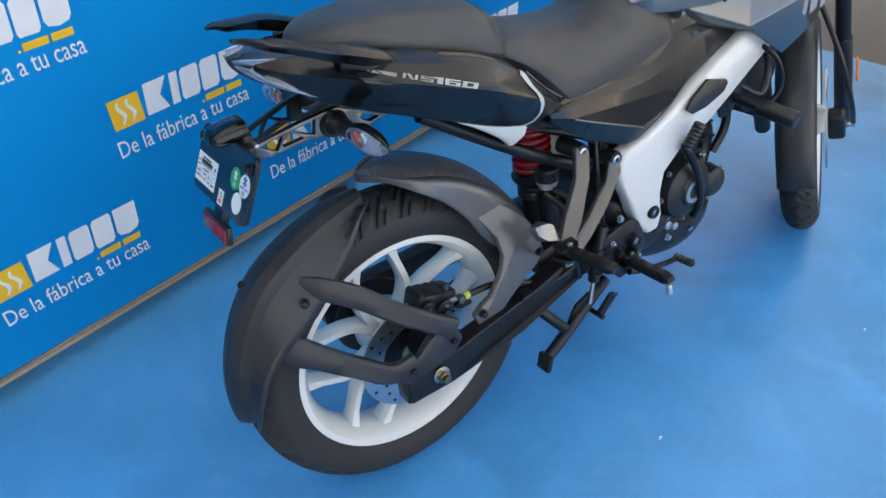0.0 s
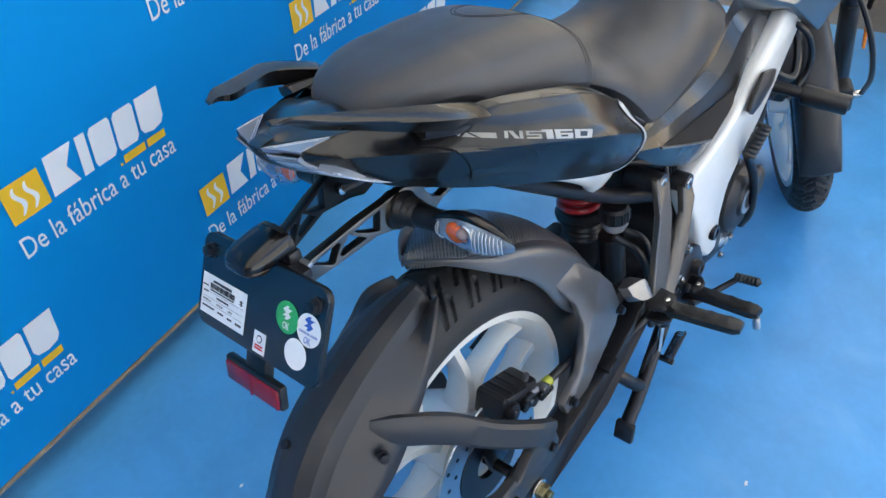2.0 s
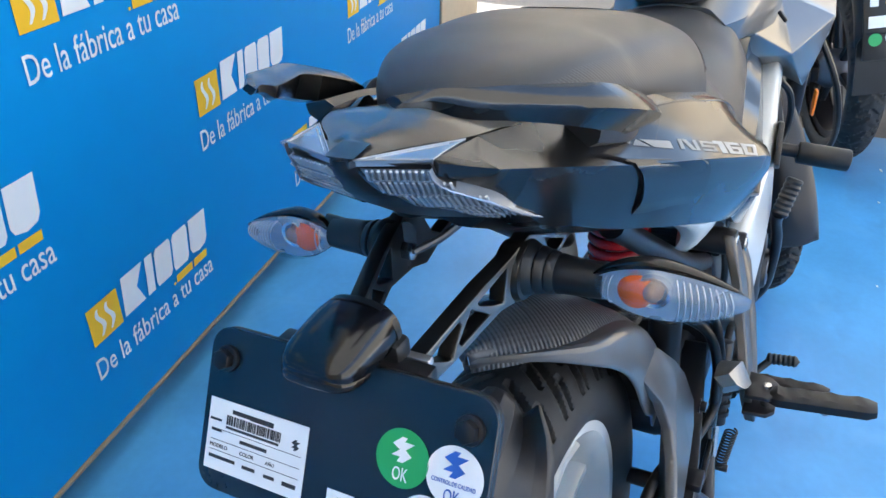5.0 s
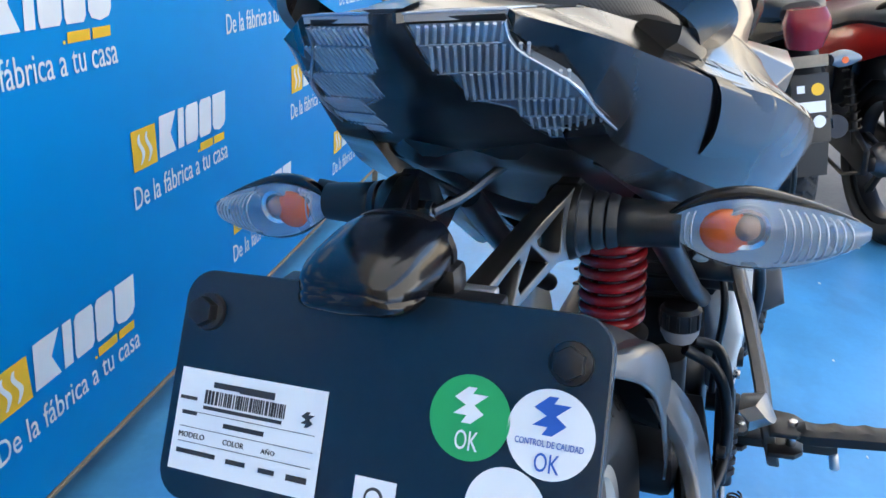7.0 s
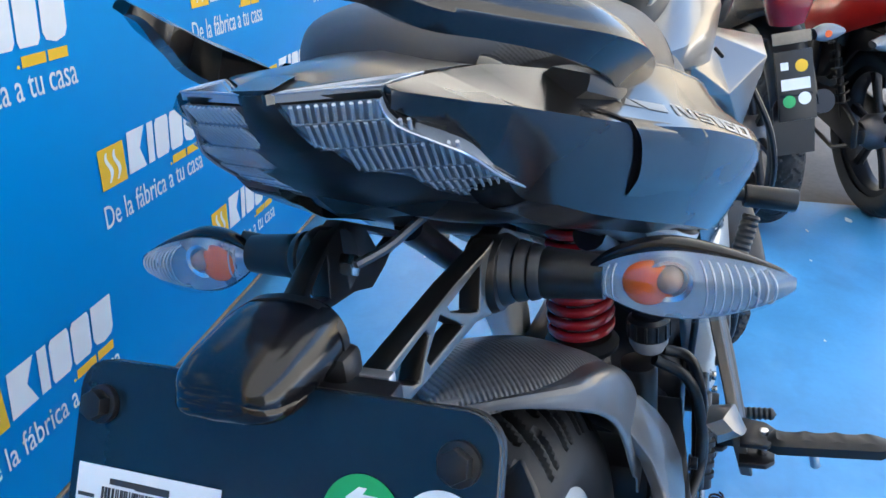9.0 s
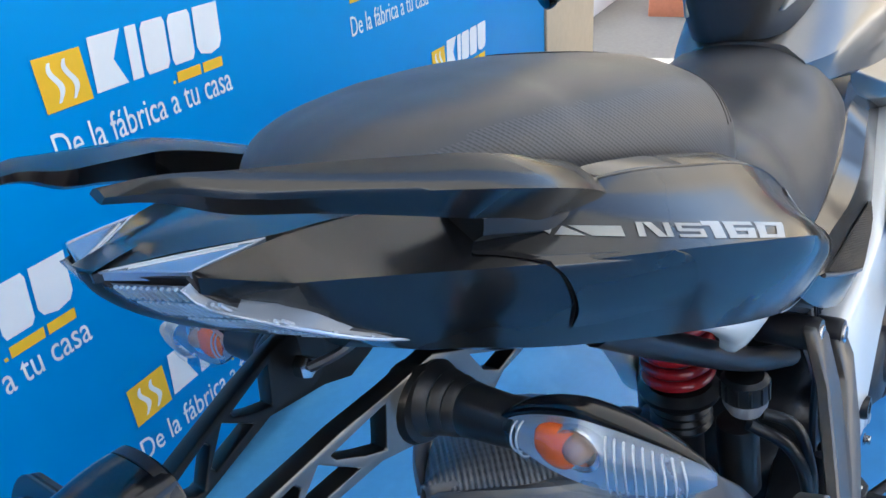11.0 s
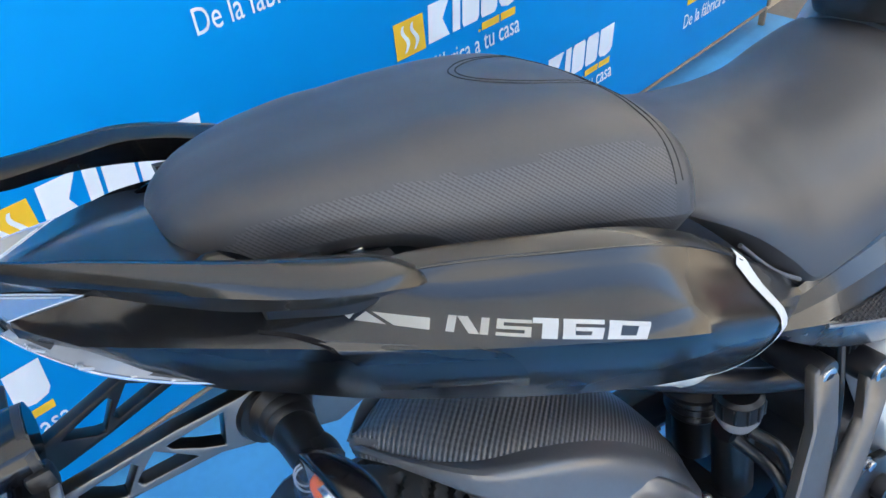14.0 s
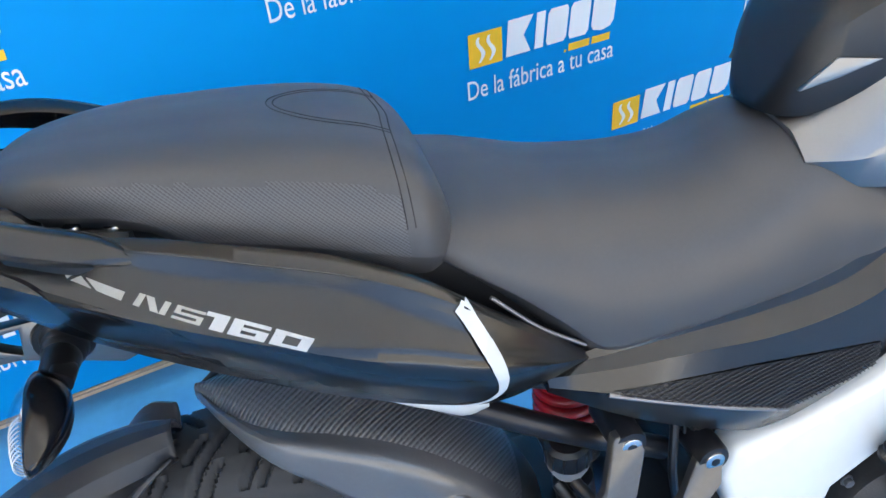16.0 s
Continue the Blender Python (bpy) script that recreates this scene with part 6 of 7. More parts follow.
put("pedal_rubber", move((pv, pf), Matrix.Translation((0.631, -0.178, 0.521)) @ along((0.631, -0.172, 0.521), (0.654, -0.188, 0.580))), BLACK, kick, "ribbed rubber pedal")

# footrest brackets on the right
hanger = part("footrest_hanger", prism([(0.357, 0.618), (0.377, 0.622), (0.386, 0.602), (0.372, 0.560), (0.330, 0.495), (0.300, 0.460), (0.288, 0.425), (0.272, 0.425), (0.268, 0.470), (0.300, 0.520), (0.342, 0.570)], -0.006, 0.006, 0.0018, 1, lambda x, z: float(np.interp(z, [0.42, 0.50, 0.62], [-0.200, -0.182, -0.142]))), HANGER, bike, "satin grey footrest hanger")
part("hanger_arm", prism([(0.448, 0.572), (0.468, 0.566), (0.462, 0.535), (0.405, 0.490), (0.350, 0.455), (0.305, 0.432), (0.285, 0.440), (0.300, 0.462), (0.350, 0.485), (0.420, 0.530)], -0.006, 0.006, 0.0018, 1, lambda x, z: float(np.interp(z, [0.43, 0.48, 0.57], [-0.197, -0.180, -0.142]))), HANGER, hanger)
for c in ((0.373, -0.134, 0.606), (0.457, -0.137, 0.559)):
    put("hanger_boss", lathe([(0.0, -0.012), (0.0085, -0.012), (0.0085, -0.016), (0.0150, -0.016), (0.0165, -0.012), (0.0165, 0.04), (0.0, 0.04)], c, 24), STEEL_BLACK, hanger)
    part("hanger_bolt", rod((c[0], c[1] - 0.010, c[2]), (c[0], c[1] - 0.0185, c[2]), 0.0100, 20, 0.0015), CHROME, hanger, "zinc socket bolt")
    part("bolt_socket", rod((c[0], c[1] - 0.016, c[2]), (c[0], c[1] - 0.0189, c[2]), 0.0048, 6), BLACK, hanger)
heel = skin([[(0.208, -0.176, 0.512), (0.212, -0.190, 0.520), (0.215, -0.180, 0.535), (0.212, -0.165, 0.525)], [(0.232, -0.176, 0.484), (0.236, -0.198, 0.500), (0.240, -0.186, 0.538), (0.236, -0.166, 0.535)], [(0.266, -0.178, 0.478), (0.268, -0.202, 0.492), (0.268, -0.190, 0.530), (0.266, -0.170, 0.525)], [(0.282, -0.182, 0.470), (0.284, -0.198, 0.480), (0.284, -0.190, 0.500), (0.282, -0.176, 0.498)]], 3, 1)
put("heel_guard", ([(0.248 + (x - 0.245) * 0.62, y + 0.006, 0.500 + (z - 0.505) * 0.72) for x, y, z in heel[0]], heel[1]), HEEL, hanger, "faceted silver heel guard")
for dz in (-0.014, 0.010):
    part("peg_mount", prism([(0.256, -0.216), (0.266, -0.224), (0.286, -0.224), (0.296, -0.214), (0.300, -0.190), (0.254, -0.190)], -0.003, 0.003, 0.0015), STEEL_BLACK, hanger).data.transform(Matrix.Translation((0, 0, 0.466 + dz)) @ Matrix.Rotation(radians(-90), 4, "X"))
part("mount_pin", rod((0.275, -0.212, 0.446), (0.275, -0.212, 0.484), 0.005, 12, 0.001), CHROME, hanger)
part("pin_nut", rod((0.275, -0.212, 0.440), (0.275, -0.212, 0.447), 0.008, 6, 0.001), CHROME, hanger)


def footpeg(base, tip, name, label, w=0.0135, h=0.0078):
    b, t = Vector(base), Vector(tip)
    L = (t - b).length
    rows = []
    for i in range(13):
        u = i / 12
        k = 1.0 if 0.03 < u < 0.93 else 0.7
        up = 0.0022 if i % 3 == 1 else 0.0
        rows.append([(w * k, -h * k, u * L), (w * k, h * 0.5 * k, u * L), (w * 0.6 * k, h * k + up, u * L), (-w * 0.6 * k, h * k + up, u * L), (-w * k, h * 0.5 * k, u * L), (-w * k, -h * k, u * L)])
    vf = skin(rows, 1, 1)
    d = (t - b).normalized()
    fwd = Vector((1, 0, 0))
    fwd = (fwd - d * fwd.dot(d)).normalized()
    up = d.cross(fwd)
    if up.z < 0:
        up = -up
    m = Matrix(((fwd.x, up.x, d.x, b.x), (fwd.y, up.y, d.y, b.y), (fwd.z, up.z, d.z, b.z), (0, 0, 0, 1)))
    return put(name, move(vf, m), BLACK, None, label)


footpeg((0.270, -0.215, 0.474), (0.276, -0.322, 0.482), "pillion_footpeg", "black ribbed pillion footpeg", 0.0128, 0.0066)
fp = footpeg((0.488, -0.160, 0.318), (0.474, -0.284, 0.334), "rider_footpeg", "black ribbed rider footpeg")
part("peg_feeler", rod((0.473, -0.280, 0.322), (0.472, -0.284, 0.300), 0.006, 12, 0.001), SILVER, fp, "silver feeler bolt")
for dz in (-0.012, 0.012):
    part("peg_clevis", prism([(0.470, -0.172), (0.480, -0.178), (0.500, -0.178), (0.512, -0.168), (0.516, -0.146), (0.468, -0.146)], -0.0035, 0.0035, 0.0015), STEEL_BLACK, fp).data.transform(Matrix.Translation((0, 0, 0.318 + dz)) @ Matrix.Rotation(radians(-90), 4, "X"))
part("clevis_pin", rod((0.490, -0.168, 0.300), (0.490, -0.168, 0.336), 0.0055, 12, 0.001), CHROME, fp)
plate_r = part("rider_hanger", prism([(0.440, 0.390), (0.500, 0.400), (0.540, 0.385), (0.555, 0.320), (0.530, 0.270), (0.480, 0.262), (0.445, 0.300), (0.425, 0.350)], -0.150, -0.138, 0.004), STEEL_BLACK, bike, "black rider footrest plate")
bolt((0.470, -0.150, 0.335), (0, -1, 0), 0.009, plate_r, BLACK)
bolt((0.500, -0.150, 0.290), (0, -1, 0), 0.007, plate_r, CHROME)
bolt((0.520, -0.150, 0.275), (0, -1, 0), 0.006, plate_r, CHROME)
ped = put("brake_pedal", tube([(0.500, -0.155, 0.275), (0.545, -0.165, 0.262), (0.585, -0.185, 0.268), (0.600, -0.200, 0.280)], [0.009, 0.007, 0.006, 0.006], 10), STEEL_BLACK, None, "black brake pedal with a ribbed tip")
pv, pf = lathe([(0.0, 0.0)] + [(0.0095 if i % 2 else 0.008, 0.002 + i * 0.0036) for i in range(13)] + [(0.0, 0.05)], (0, 0, 0), 14, "z")
put("pedal_tip", move((pv, pf), Matrix.Translation((0.600, -0.192, 0.281)) @ along((0, 0, 0), (0.1, -1, 0.03))), BLACK, ped)
# brake master cylinder and linkage
mc = part("master_cylinder", rod((0.398, -0.150, 0.300), (0.430, -0.145, 0.420), 0.012, 16, 0.002), STEEL_BLACK, bike, "black brake master cylinder")
part("push_rod", rod((0.398, -0.150, 0.300), (0.385, -0.152, 0.250), 0.005, 10), CHROME, mc)
for i in range(5):
    part("gland", rod((0.402 + i * 0.004, -0.150, 0.315 + i * 0.013), (0.4035 + i * 0.004, -0.150, 0.321 + i * 0.013), 0.0145, 14), STEEL_BLACK, mc)

# centre stand, folded up
stand = put("centre_stand", tube([(0.455, -0.128, 0.262), (0.400, -0.140, 0.248), (0.310, -0.157, 0.215), (0.248, -0.165, 0.190)], [0.013, 0.0125, 0.0125, 0.0125], 12), STEEL_BLACK, None, "black folded centre stand")
put("stand_leg", tube([(0.455, 0.128, 0.262), (0.400, 0.140, 0.248), (0.310, 0.157, 0.215), (0.248, 0.165, 0.190)], 0.0125, 12), STEEL_BLACK, stand)
put("stand_cross", tube([(0.318, -0.155, 0.220), (0.292, -0.150, 0.252), (0.268, -0.136, 0.285), (0.262, 0.0, 0.292), (0.268, 0.136, 0.285), (0.292, 0.150, 0.252), (0.318, 0.155, 0.220)], 0.0115, 10), STEEL_BLACK, stand)
part("stand_foot", box((0.243, -0.166, 0.186), (0.012, 0.034, 0.036), 0.003, pose(0, 0, 0, 0, 15, 0)), STEEL_BLACK, stand)
part("stand_gusset", prism([(0.330, 0.232), (0.380, 0.252), (0.390, 0.275), (0.350, 0.262)], -0.150, -0.142, 0.002), STEEL_BLACK, stand)
coil = [(0.408 + 0.030 * u + 0.0085 * math.cos(u * 75), -0.160 - 0.008 * u + 0.0085 * math.sin(u * 75), 0.214 + 0.042 * u) for u in np.linspace(0, 1, 110)]
put("return_spring", tube(coil, 0.0016, 6, 1), STEEL_BLACK, stand, "coiled return spring")
part("spring_peg", rod((0.406, -0.130, 0.211), (0.406, -0.172, 0.211), 0.006, 12, 0.001), STEEL_BLACK, stand)
# side stand, down on the left
sst = put("side_stand", tube([(0.520, 0.115, 0.275), (0.500, 0.160, 0.215), (0.462, 0.235, 0.110), (0.440, 0.285, 0.045)], [0.013, 0.012, 0.011, 0.011], 12), STEEL_BLACK, None, "black side stand leg set down on the floor")
part("stand_shoe", box((0.438, 0.292, 0.0425), (0.055, 0.040, 0.009), 0.003, pose(0, 0, 0, 7.3, 0, 0)), STEEL_BLACK, sst)

# shock absorber, reservoir, tubes, hoses
shock = part("shock_absorber", rod((0.372, -0.010, 0.400), (0.368, -0.010, 0.520), 0.024, 24, 0.003), BLACK, bike, "black shock absorber with a red coil spring")
coil = []
for u in np.linspace(0, 1, 300):
    a = u * 2 * math.pi * 10.5
    coil.append((0.370 + 0.034 * math.cos(a), -0.010 + 0.034 * math.sin(a), 0.525 + 0.165 * u))
put("coil_spring", tube(coil, 0.0064, 10, 1), RED, shock, "dark red coil spring")
part("damper_rod", rod((0.369, -0.010, 0.48), (0.366, -0.010, 0.70), 0.016, 18), SILVER, shock)
put("spring_cup", lathe([(0.02, 0.0), (0.043, 0.0), (0.044, 0.006), (0.035, 0.014), (0.02, 0.014)], (0.371, -0.010, 0.506), 36, "z"), BLACK, shock)
put("adjuster", lathe([(0.015, 0.0)] + [(0.034 if i % 2 else 0.031, i * 0.005) for i in range(8)] + [(0.015, 0.04)], (0.372, -0.010, 0.464), 30, "z"), BLACK, shock)
res = put("fluid_reservoir", lathe([(0.0, 0.026), (0.018, 0.026), (0.0225, 0.022), (0.0225, 0.002), (0.021, 0.0), (0.0, 0.0)], (0.335, -0.092, 0.545), 28, "z"), BLACK, None, "black-capped brake fluid reservoir")
put("reservoir_body", lathe([(0.0, 0.0), (0.016, 0.0), (0.021, 0.010), (0.0215, 0.024), (0.0, 0.024)], (0.335, -0.092, 0.529), 28, "z"), MILKY, res, "milky grey plastic cup")
for i in range(12):
    a = 2 * math.pi * i / 12
    part("cap_rib", box((0.335 + 0.0225 * math.cos(a), -0.092 + 0.0225 * math.sin(a), 0.557), (0.003, 0.003, 0.018), 0.0008), BLACK, res)
canister = part("damper_canister", rod((0.352, -0.080, 0.415), (0.345, -0.080, 0.505), 0.021, 24, 0.003), BLACK, bike, "black remote canister")
part("canister_bolt", rod((0.300, -0.085, 0.440), (0.292, -0.092, 0.440), 0.010, 16, 0.002), CHROME, canister)
for sgn in (-1, 1):
    put("subframe_tube", tube([(0.080, sgn * 0.070 - 0.012, 0.765), (0.200, sgn * 0.080 - 0.012, 0.680), (0.345, sgn * 0.090 - 0.012, 0.585), (0.430, sgn * 0.095 - 0.012, 0.540)], 0.012, 12), STEEL_BLACK, None, "black subframe tube")
    put("upper_tube", tube([(-0.04, sgn * 0.062 - 0.012, 0.835), (0.15, sgn * 0.085 - 0.012, 0.745), (0.34, sgn * 0.100 - 0.012, 0.665), (0.50, sgn * 0.105 - 0.012, 0.600)], 0.012, 12), STEEL_BLACK, None, "black upper subframe tube")
part("battery_box", box((0.470, 0.0, 0.635), (0.120, 0.160, 0.100), 0.015), BLACK, bike, "black battery and filter box")
put("overflow_hose", tube([(0.335, -0.108, 0.530), (0.345, -0.130, 0.520), (0.350, -0.148, 0.470), (0.345, -0.150, 0.400), (0.360, -0.148, 0.330)], 0.0062, 10), BLACK, None, "black overflow hose")
put("cable", tube([(0.430, -0.125, 0.600), (0.425, -0.135, 0.540), (0.440, -0.130, 0.460), (0.450, -0.128, 0.400)], 0.0045, 8), BLACK, None, "black cable")
put("wiring_loom", tube([(0.340, -0.06, 0.640), (0.400, -0.115, 0.620), (0.450, -0.120, 0.585), (0.480, -0.115, 0.530)], 0.009, 8), BLACK, None, "black wiring loom")
for x, z in ((0.512, 0.350), (0.565, 0.395)):
    bush = put("frame_bush", lathe([(0.0, -0.010), (0.008, -0.010), (0.008, -0.014), (0.0135, -0.014), (0.015, -0.010), (0.015, 0.03), (0.0, 0.03)], (x, -0.150, z), 20), STEEL_BLACK, None, "black bush with a bright bolt")
    part("bush_bolt", rod((x, -0.158, z), (x, -0.1625, z), 0.0078, 12, 0.001), CHROME, bush)

rect = part("voltage_regulator", box((0.462, -0.112, 0.600), (0.060, 0.022, 0.045), 0.004), STEEL_BLACK, bike, "black finned voltage regulator")
for i in range(6):
    part("regulator_fin", box((0.438 + i * 0.0095, -0.126, 0.600), (0.003, 0.010, 0.042), 0.0008), STEEL_BLACK, rect)
put("breather_hose", tube([(0.555, -0.120, 0.545), (0.520, -0.140, 0.520), (0.500, -0.142, 0.470), (0.520, -0.140, 0.420), (0.545, -0.135, 0.380)], 0.0065, 10), BLACK, None, "black breather hose")
put("throttle_cable", tube([(0.700, -0.110, 0.590), (0.720, -0.130, 0.545), (0.760, -0.132, 0.500), (0.800, -0.120, 0.470)], 0.0042, 8), BLACK, None, "black cable over the engine")
put("coolant_hose", tube([(0.800, -0.095, 0.585), (0.835, -0.115, 0.540), (0.845, -0.115, 0.470), (0.815, -0.110, 0.420)], 0.010, 10), BLACK, None, "black rubber hose beside the engine")
for c in ((0.470, -0.152, 0.420), (0.452, -0.150, 0.365), (0.532, -0.150, 0.300), (0.625, -0.150, 0.300), (0.735, -0.140, 0.455)):
    bolt(c, (0, -1, 0), 0.006, engine, CHROME)

# crash slider on a bracket
slid = part("crash_slider", rod((0.866, -0.180, 0.530), (0.878, -0.262, 0.518), 0.0190, 28, 0.004), BLACK, bike, "black crash slider on a steel bracket")
part("slider_stem", rod((0.858, -0.120, 0.540), (0.868, -0.185, 0.530), 0.011, 16), STEEL_BLACK, slid)
part("slider_bracket", prism([(0.790, 0.560), (0.835, 0.575), (0.900, 0.630), (0.915, 0.625), (0.880, 0.540), (0.850, 0.500), (0.815, 0.505)], -0.124, -0.116, 0.003), STEEL_BLACK, slid)
for c in ((0.905, 0.622), (0.838, 0.570)):
    bolt((c[0], -0.124, c[1]), (0, -1, 0), 0.007, slid, CHROME)

# front wheel, fork and mudguard, steered to the left
FRONT = Matrix.Translation((1.335, -0.075, 0.0)) @ Matrix.Rotation(radians(30), 4, "Z") @ Matrix.Rotation(radians(-9), 4, "X")
FC = (0.0, 0.0, 0.296)


def baked(o, m):
    o.data.transform(m)
    return o


front = baked(put("front_wheel", lathe([(r - 0.002, y * 0.8) for r, y in rim_prof], FC, 72), WHITE, None, "white front rim"), FRONT)
baked(tyre(FC, 0.296, 0.2250, 0.043, "tyre", front, 400, 40), FRONT)
for k in range(5):
    base = radians(72 * k)
    for sgn in (-1, 1):
        pts = [(r * math.cos(base + sgn * off), 0, 0.296 + r * math.sin(base + sgn * off)) for r, off in ((0.045, 0.2), (0.09, 0.18), (0.15, 0.28), (0.20, 0.33))]
        baked(put("spoke", bent_bar(pts, [(0.014, 0.02), (0.010, 0.016), (0.009, 0.014), (0.013, 0.018)]), WHITE, front), FRONT)
baked(put("hub", lathe([(0.0, -0.06), (0.035, -0.06), (0.05, 0.0), (0.035, 0.06), (0.0, 0.06)], FC, 28), WHITE, front), FRONT)
baked(put("brake_disc", lathe([(0.07, -0.062), (0.13, -0.062), (0.13, -0.058), (0.07, -0.058)], FC, 60), DISC, front), FRONT)


def fr_polar(r, deg, y):
    a = radians(deg)
    return (r * math.cos(a), y, 0.296 + r * math.sin(a))


rows = []
for deg, rc, w, rs in ((185, 0.330, 0.064, 0.318), (178, 0.334, 0.066, 0.300), (165, 0.336, 0.068, 0.288), (145, 0.336, 0.068, 0.285), (120, 0.334, 0.068, 0.282), (95, 0.330, 0.064, 0.285), (65, 0.328, 0.058, 0.292), (45, 0.328, 0.040, 0.310)):
    w *= 0.60
    r = [fr_polar(rs, deg, -w), fr_polar(rs + (rc - rs) * 0.6, deg, -w), fr_polar(rc - 0.004, deg, -w * 0.75), fr_polar(rc + 0.002, deg, 0)]
    rows.append(r + [(p[0], -p[1], p[2]) for p in reversed(r[:-1])])
solid(baked(put("front_mudguard", skin(rows, 5, 4, False), PLASTIC, None, "matte dark grey front mudguard"), FRONT), 0.003)
for sgn in (-1, 1):
    fk = baked(part("fork_leg", rod((0.0, sgn * 0.098, 0.280), (-0.120, sgn * 0.098, 0.560), 0.021, 24, 0.004), BLACK, bike, "black fork leg"), FRONT)
    baked(part("fork_tube", rod((-0.115, sgn * 0.098, 0.548), (-0.175, sgn * 0.098, 0.700), 0.0165, 20), STEEL_BLACK, fk), FRONT)
    baked(part("fork_reflector", box((-0.120, sgn * 0.128, 0.475), (0.012, 0.006, 0.070), 0.002, pose(0, 0, 0, 0, -22, 0)), ORANGE, fk, "orange side reflector"), FRONT)
fc = baked(part("front_caliper", box((-0.115, -0.085, 0.335), (0.045, 0.040, 0.080), 0.010, pose(0, 0, 0, 0, -20, 0), 3), BLACK, bike, "black front brake caliper"), FRONT)
baked(part("caliper_bolt", rod((-0.12, -0.105, 0.335), (-0.12, -0.125, 0.335), 0.009, 12, 0.001), CHROME, fc), FRONT)
put("front_hose", tube([(1.25, -0.20, 0.36), (1.16, -0.23, 0.45), (1.09, -0.22, 0.58), (1.06, -0.17, 0.70)], 0.006, 8), BLACK, None, "black front brake hose")
part("radiator_shroud", prism([(0.885, 0.675), (0.985, 0.655), (1.030, 0.570), (1.000, 0.480), (0.930, 0.470), (0.885, 0.520), (0.868, 0.600)], -0.112, -0.096, 0.006), BLACK, bike, "black radiator shroud")
put("fork_cable", tube([(0.905, -0.118, 0.655), (0.960, -0.150, 0.600), (0.985, -0.150, 0.520), (0.950, -0.130, 0.470)], 0.006, 8), BLACK, None, "black cable loop")
rad = part("radiator", box((1.000, -0.010, 0.520), (0.045, 0.200, 0.180), 0.010, pose(0, 0, 0, 0, -15, 0)), BLACK, bike, "black oil cooler")
put("throttle_hose", tube([(0.880, -0.110, 0.560), (0.930, -0.140, 0.530), (0.960, -0.130, 0.590), (0.940, -0.115, 0.650)], 0.008, 8), BLACK, None, "black hose loop")
put("exhaust_pipe", tube([(0.900, 0.02, 0.470), (0.960, 0.02, 0.380), (0.900, 0.01, 0.240), (0.760, 0.0, 0.190), (0.600, -0.02, 0.200)], 0.022, 16), STEEL_BLACK, None, "black exhaust pipe under the engine")

# handlebars and headlight shell
bar = put("handlebar", tube([(0.735, 0.318, 0.888), (0.830, 0.265, 0.930), (0.960, 0.150, 0.965), (1.010, -0.02, 0.970), (1.070, -0.20, 0.960), (1.115, -0.36, 0.930), (1.120, -0.44, 0.915)], 0.0115, 12), STEEL_BLACK, None, "black handlebar with rubber grips")
for a, b in (((0.735, 0.318, 0.888), (0.825, 0.268, 0.929)), ((1.113, -0.33, 0.936), (1.120, -0.44, 0.915))):
    part("grip", rod(a, b, 0.0175, 18, 0.003), BLACK, bar, "black rubber grip")
part("bar_end", rod((0.728, 0.322, 0.885), (0.740, 0.315, 0.890), 0.019, 18, 0.003), GLOSS, bar)
put("clutch_lever", tube([(0.86, 0.27, 0.925), (0.80, 0.325, 0.905), (0.775, 0.345, 0.89)], 0.006, 8), GLOSS, bar)
put("headlight_shell", skin([[(1.05, -0.12, 0.80), (1.05, 0.08, 0.80), (1.05, 0.09, 0.93), (1.05, -0.02, 0.98), (1.05, -0.13, 0.93)], [(1.14, -0.13, 0.78), (1.14, 0.09, 0.78), (1.14, 0.10, 0.93), (1.14, -0.02, 1.00), (1.14, -0.14, 0.93)], [(1.27, -0.08, 0.80), (1.27, 0.04, 0.80), (1.27, 0.05, 0.88), (1.27, -0.02, 0.91), (1.27, -0.09, 0.88)]], 4, 3), PANEL_DARK, None, "dark headlight shell")
# the tail's middle lies a little to the right of the wheel plane
SHIFT = {"pillion_seat": 0.016, "rider_seat": 0.018, "seat_base": 0.016, "tail_top_cover": 0.013, "tail_underside": 0.013, "tail_side_panel": 0.013, "cover_lip": 0.013, "grab_rail": 0.003}
for o in bike.children:
    kind_ = o.name.split(".")[0]
    if kind_ in SHIFT and (kind_ in ("pillion_seat", "rider_seat", "seat_base", "tail_top_cover", "tail_underside") or o.bound_box[0][1] > -0.02):
        for q in (o, *o.children_recursive):
            for v in q.data.vertices:
                v.co.y -= SHIFT[kind_] * min(1, max(0, (v.co.y + 0.03) / 0.06))


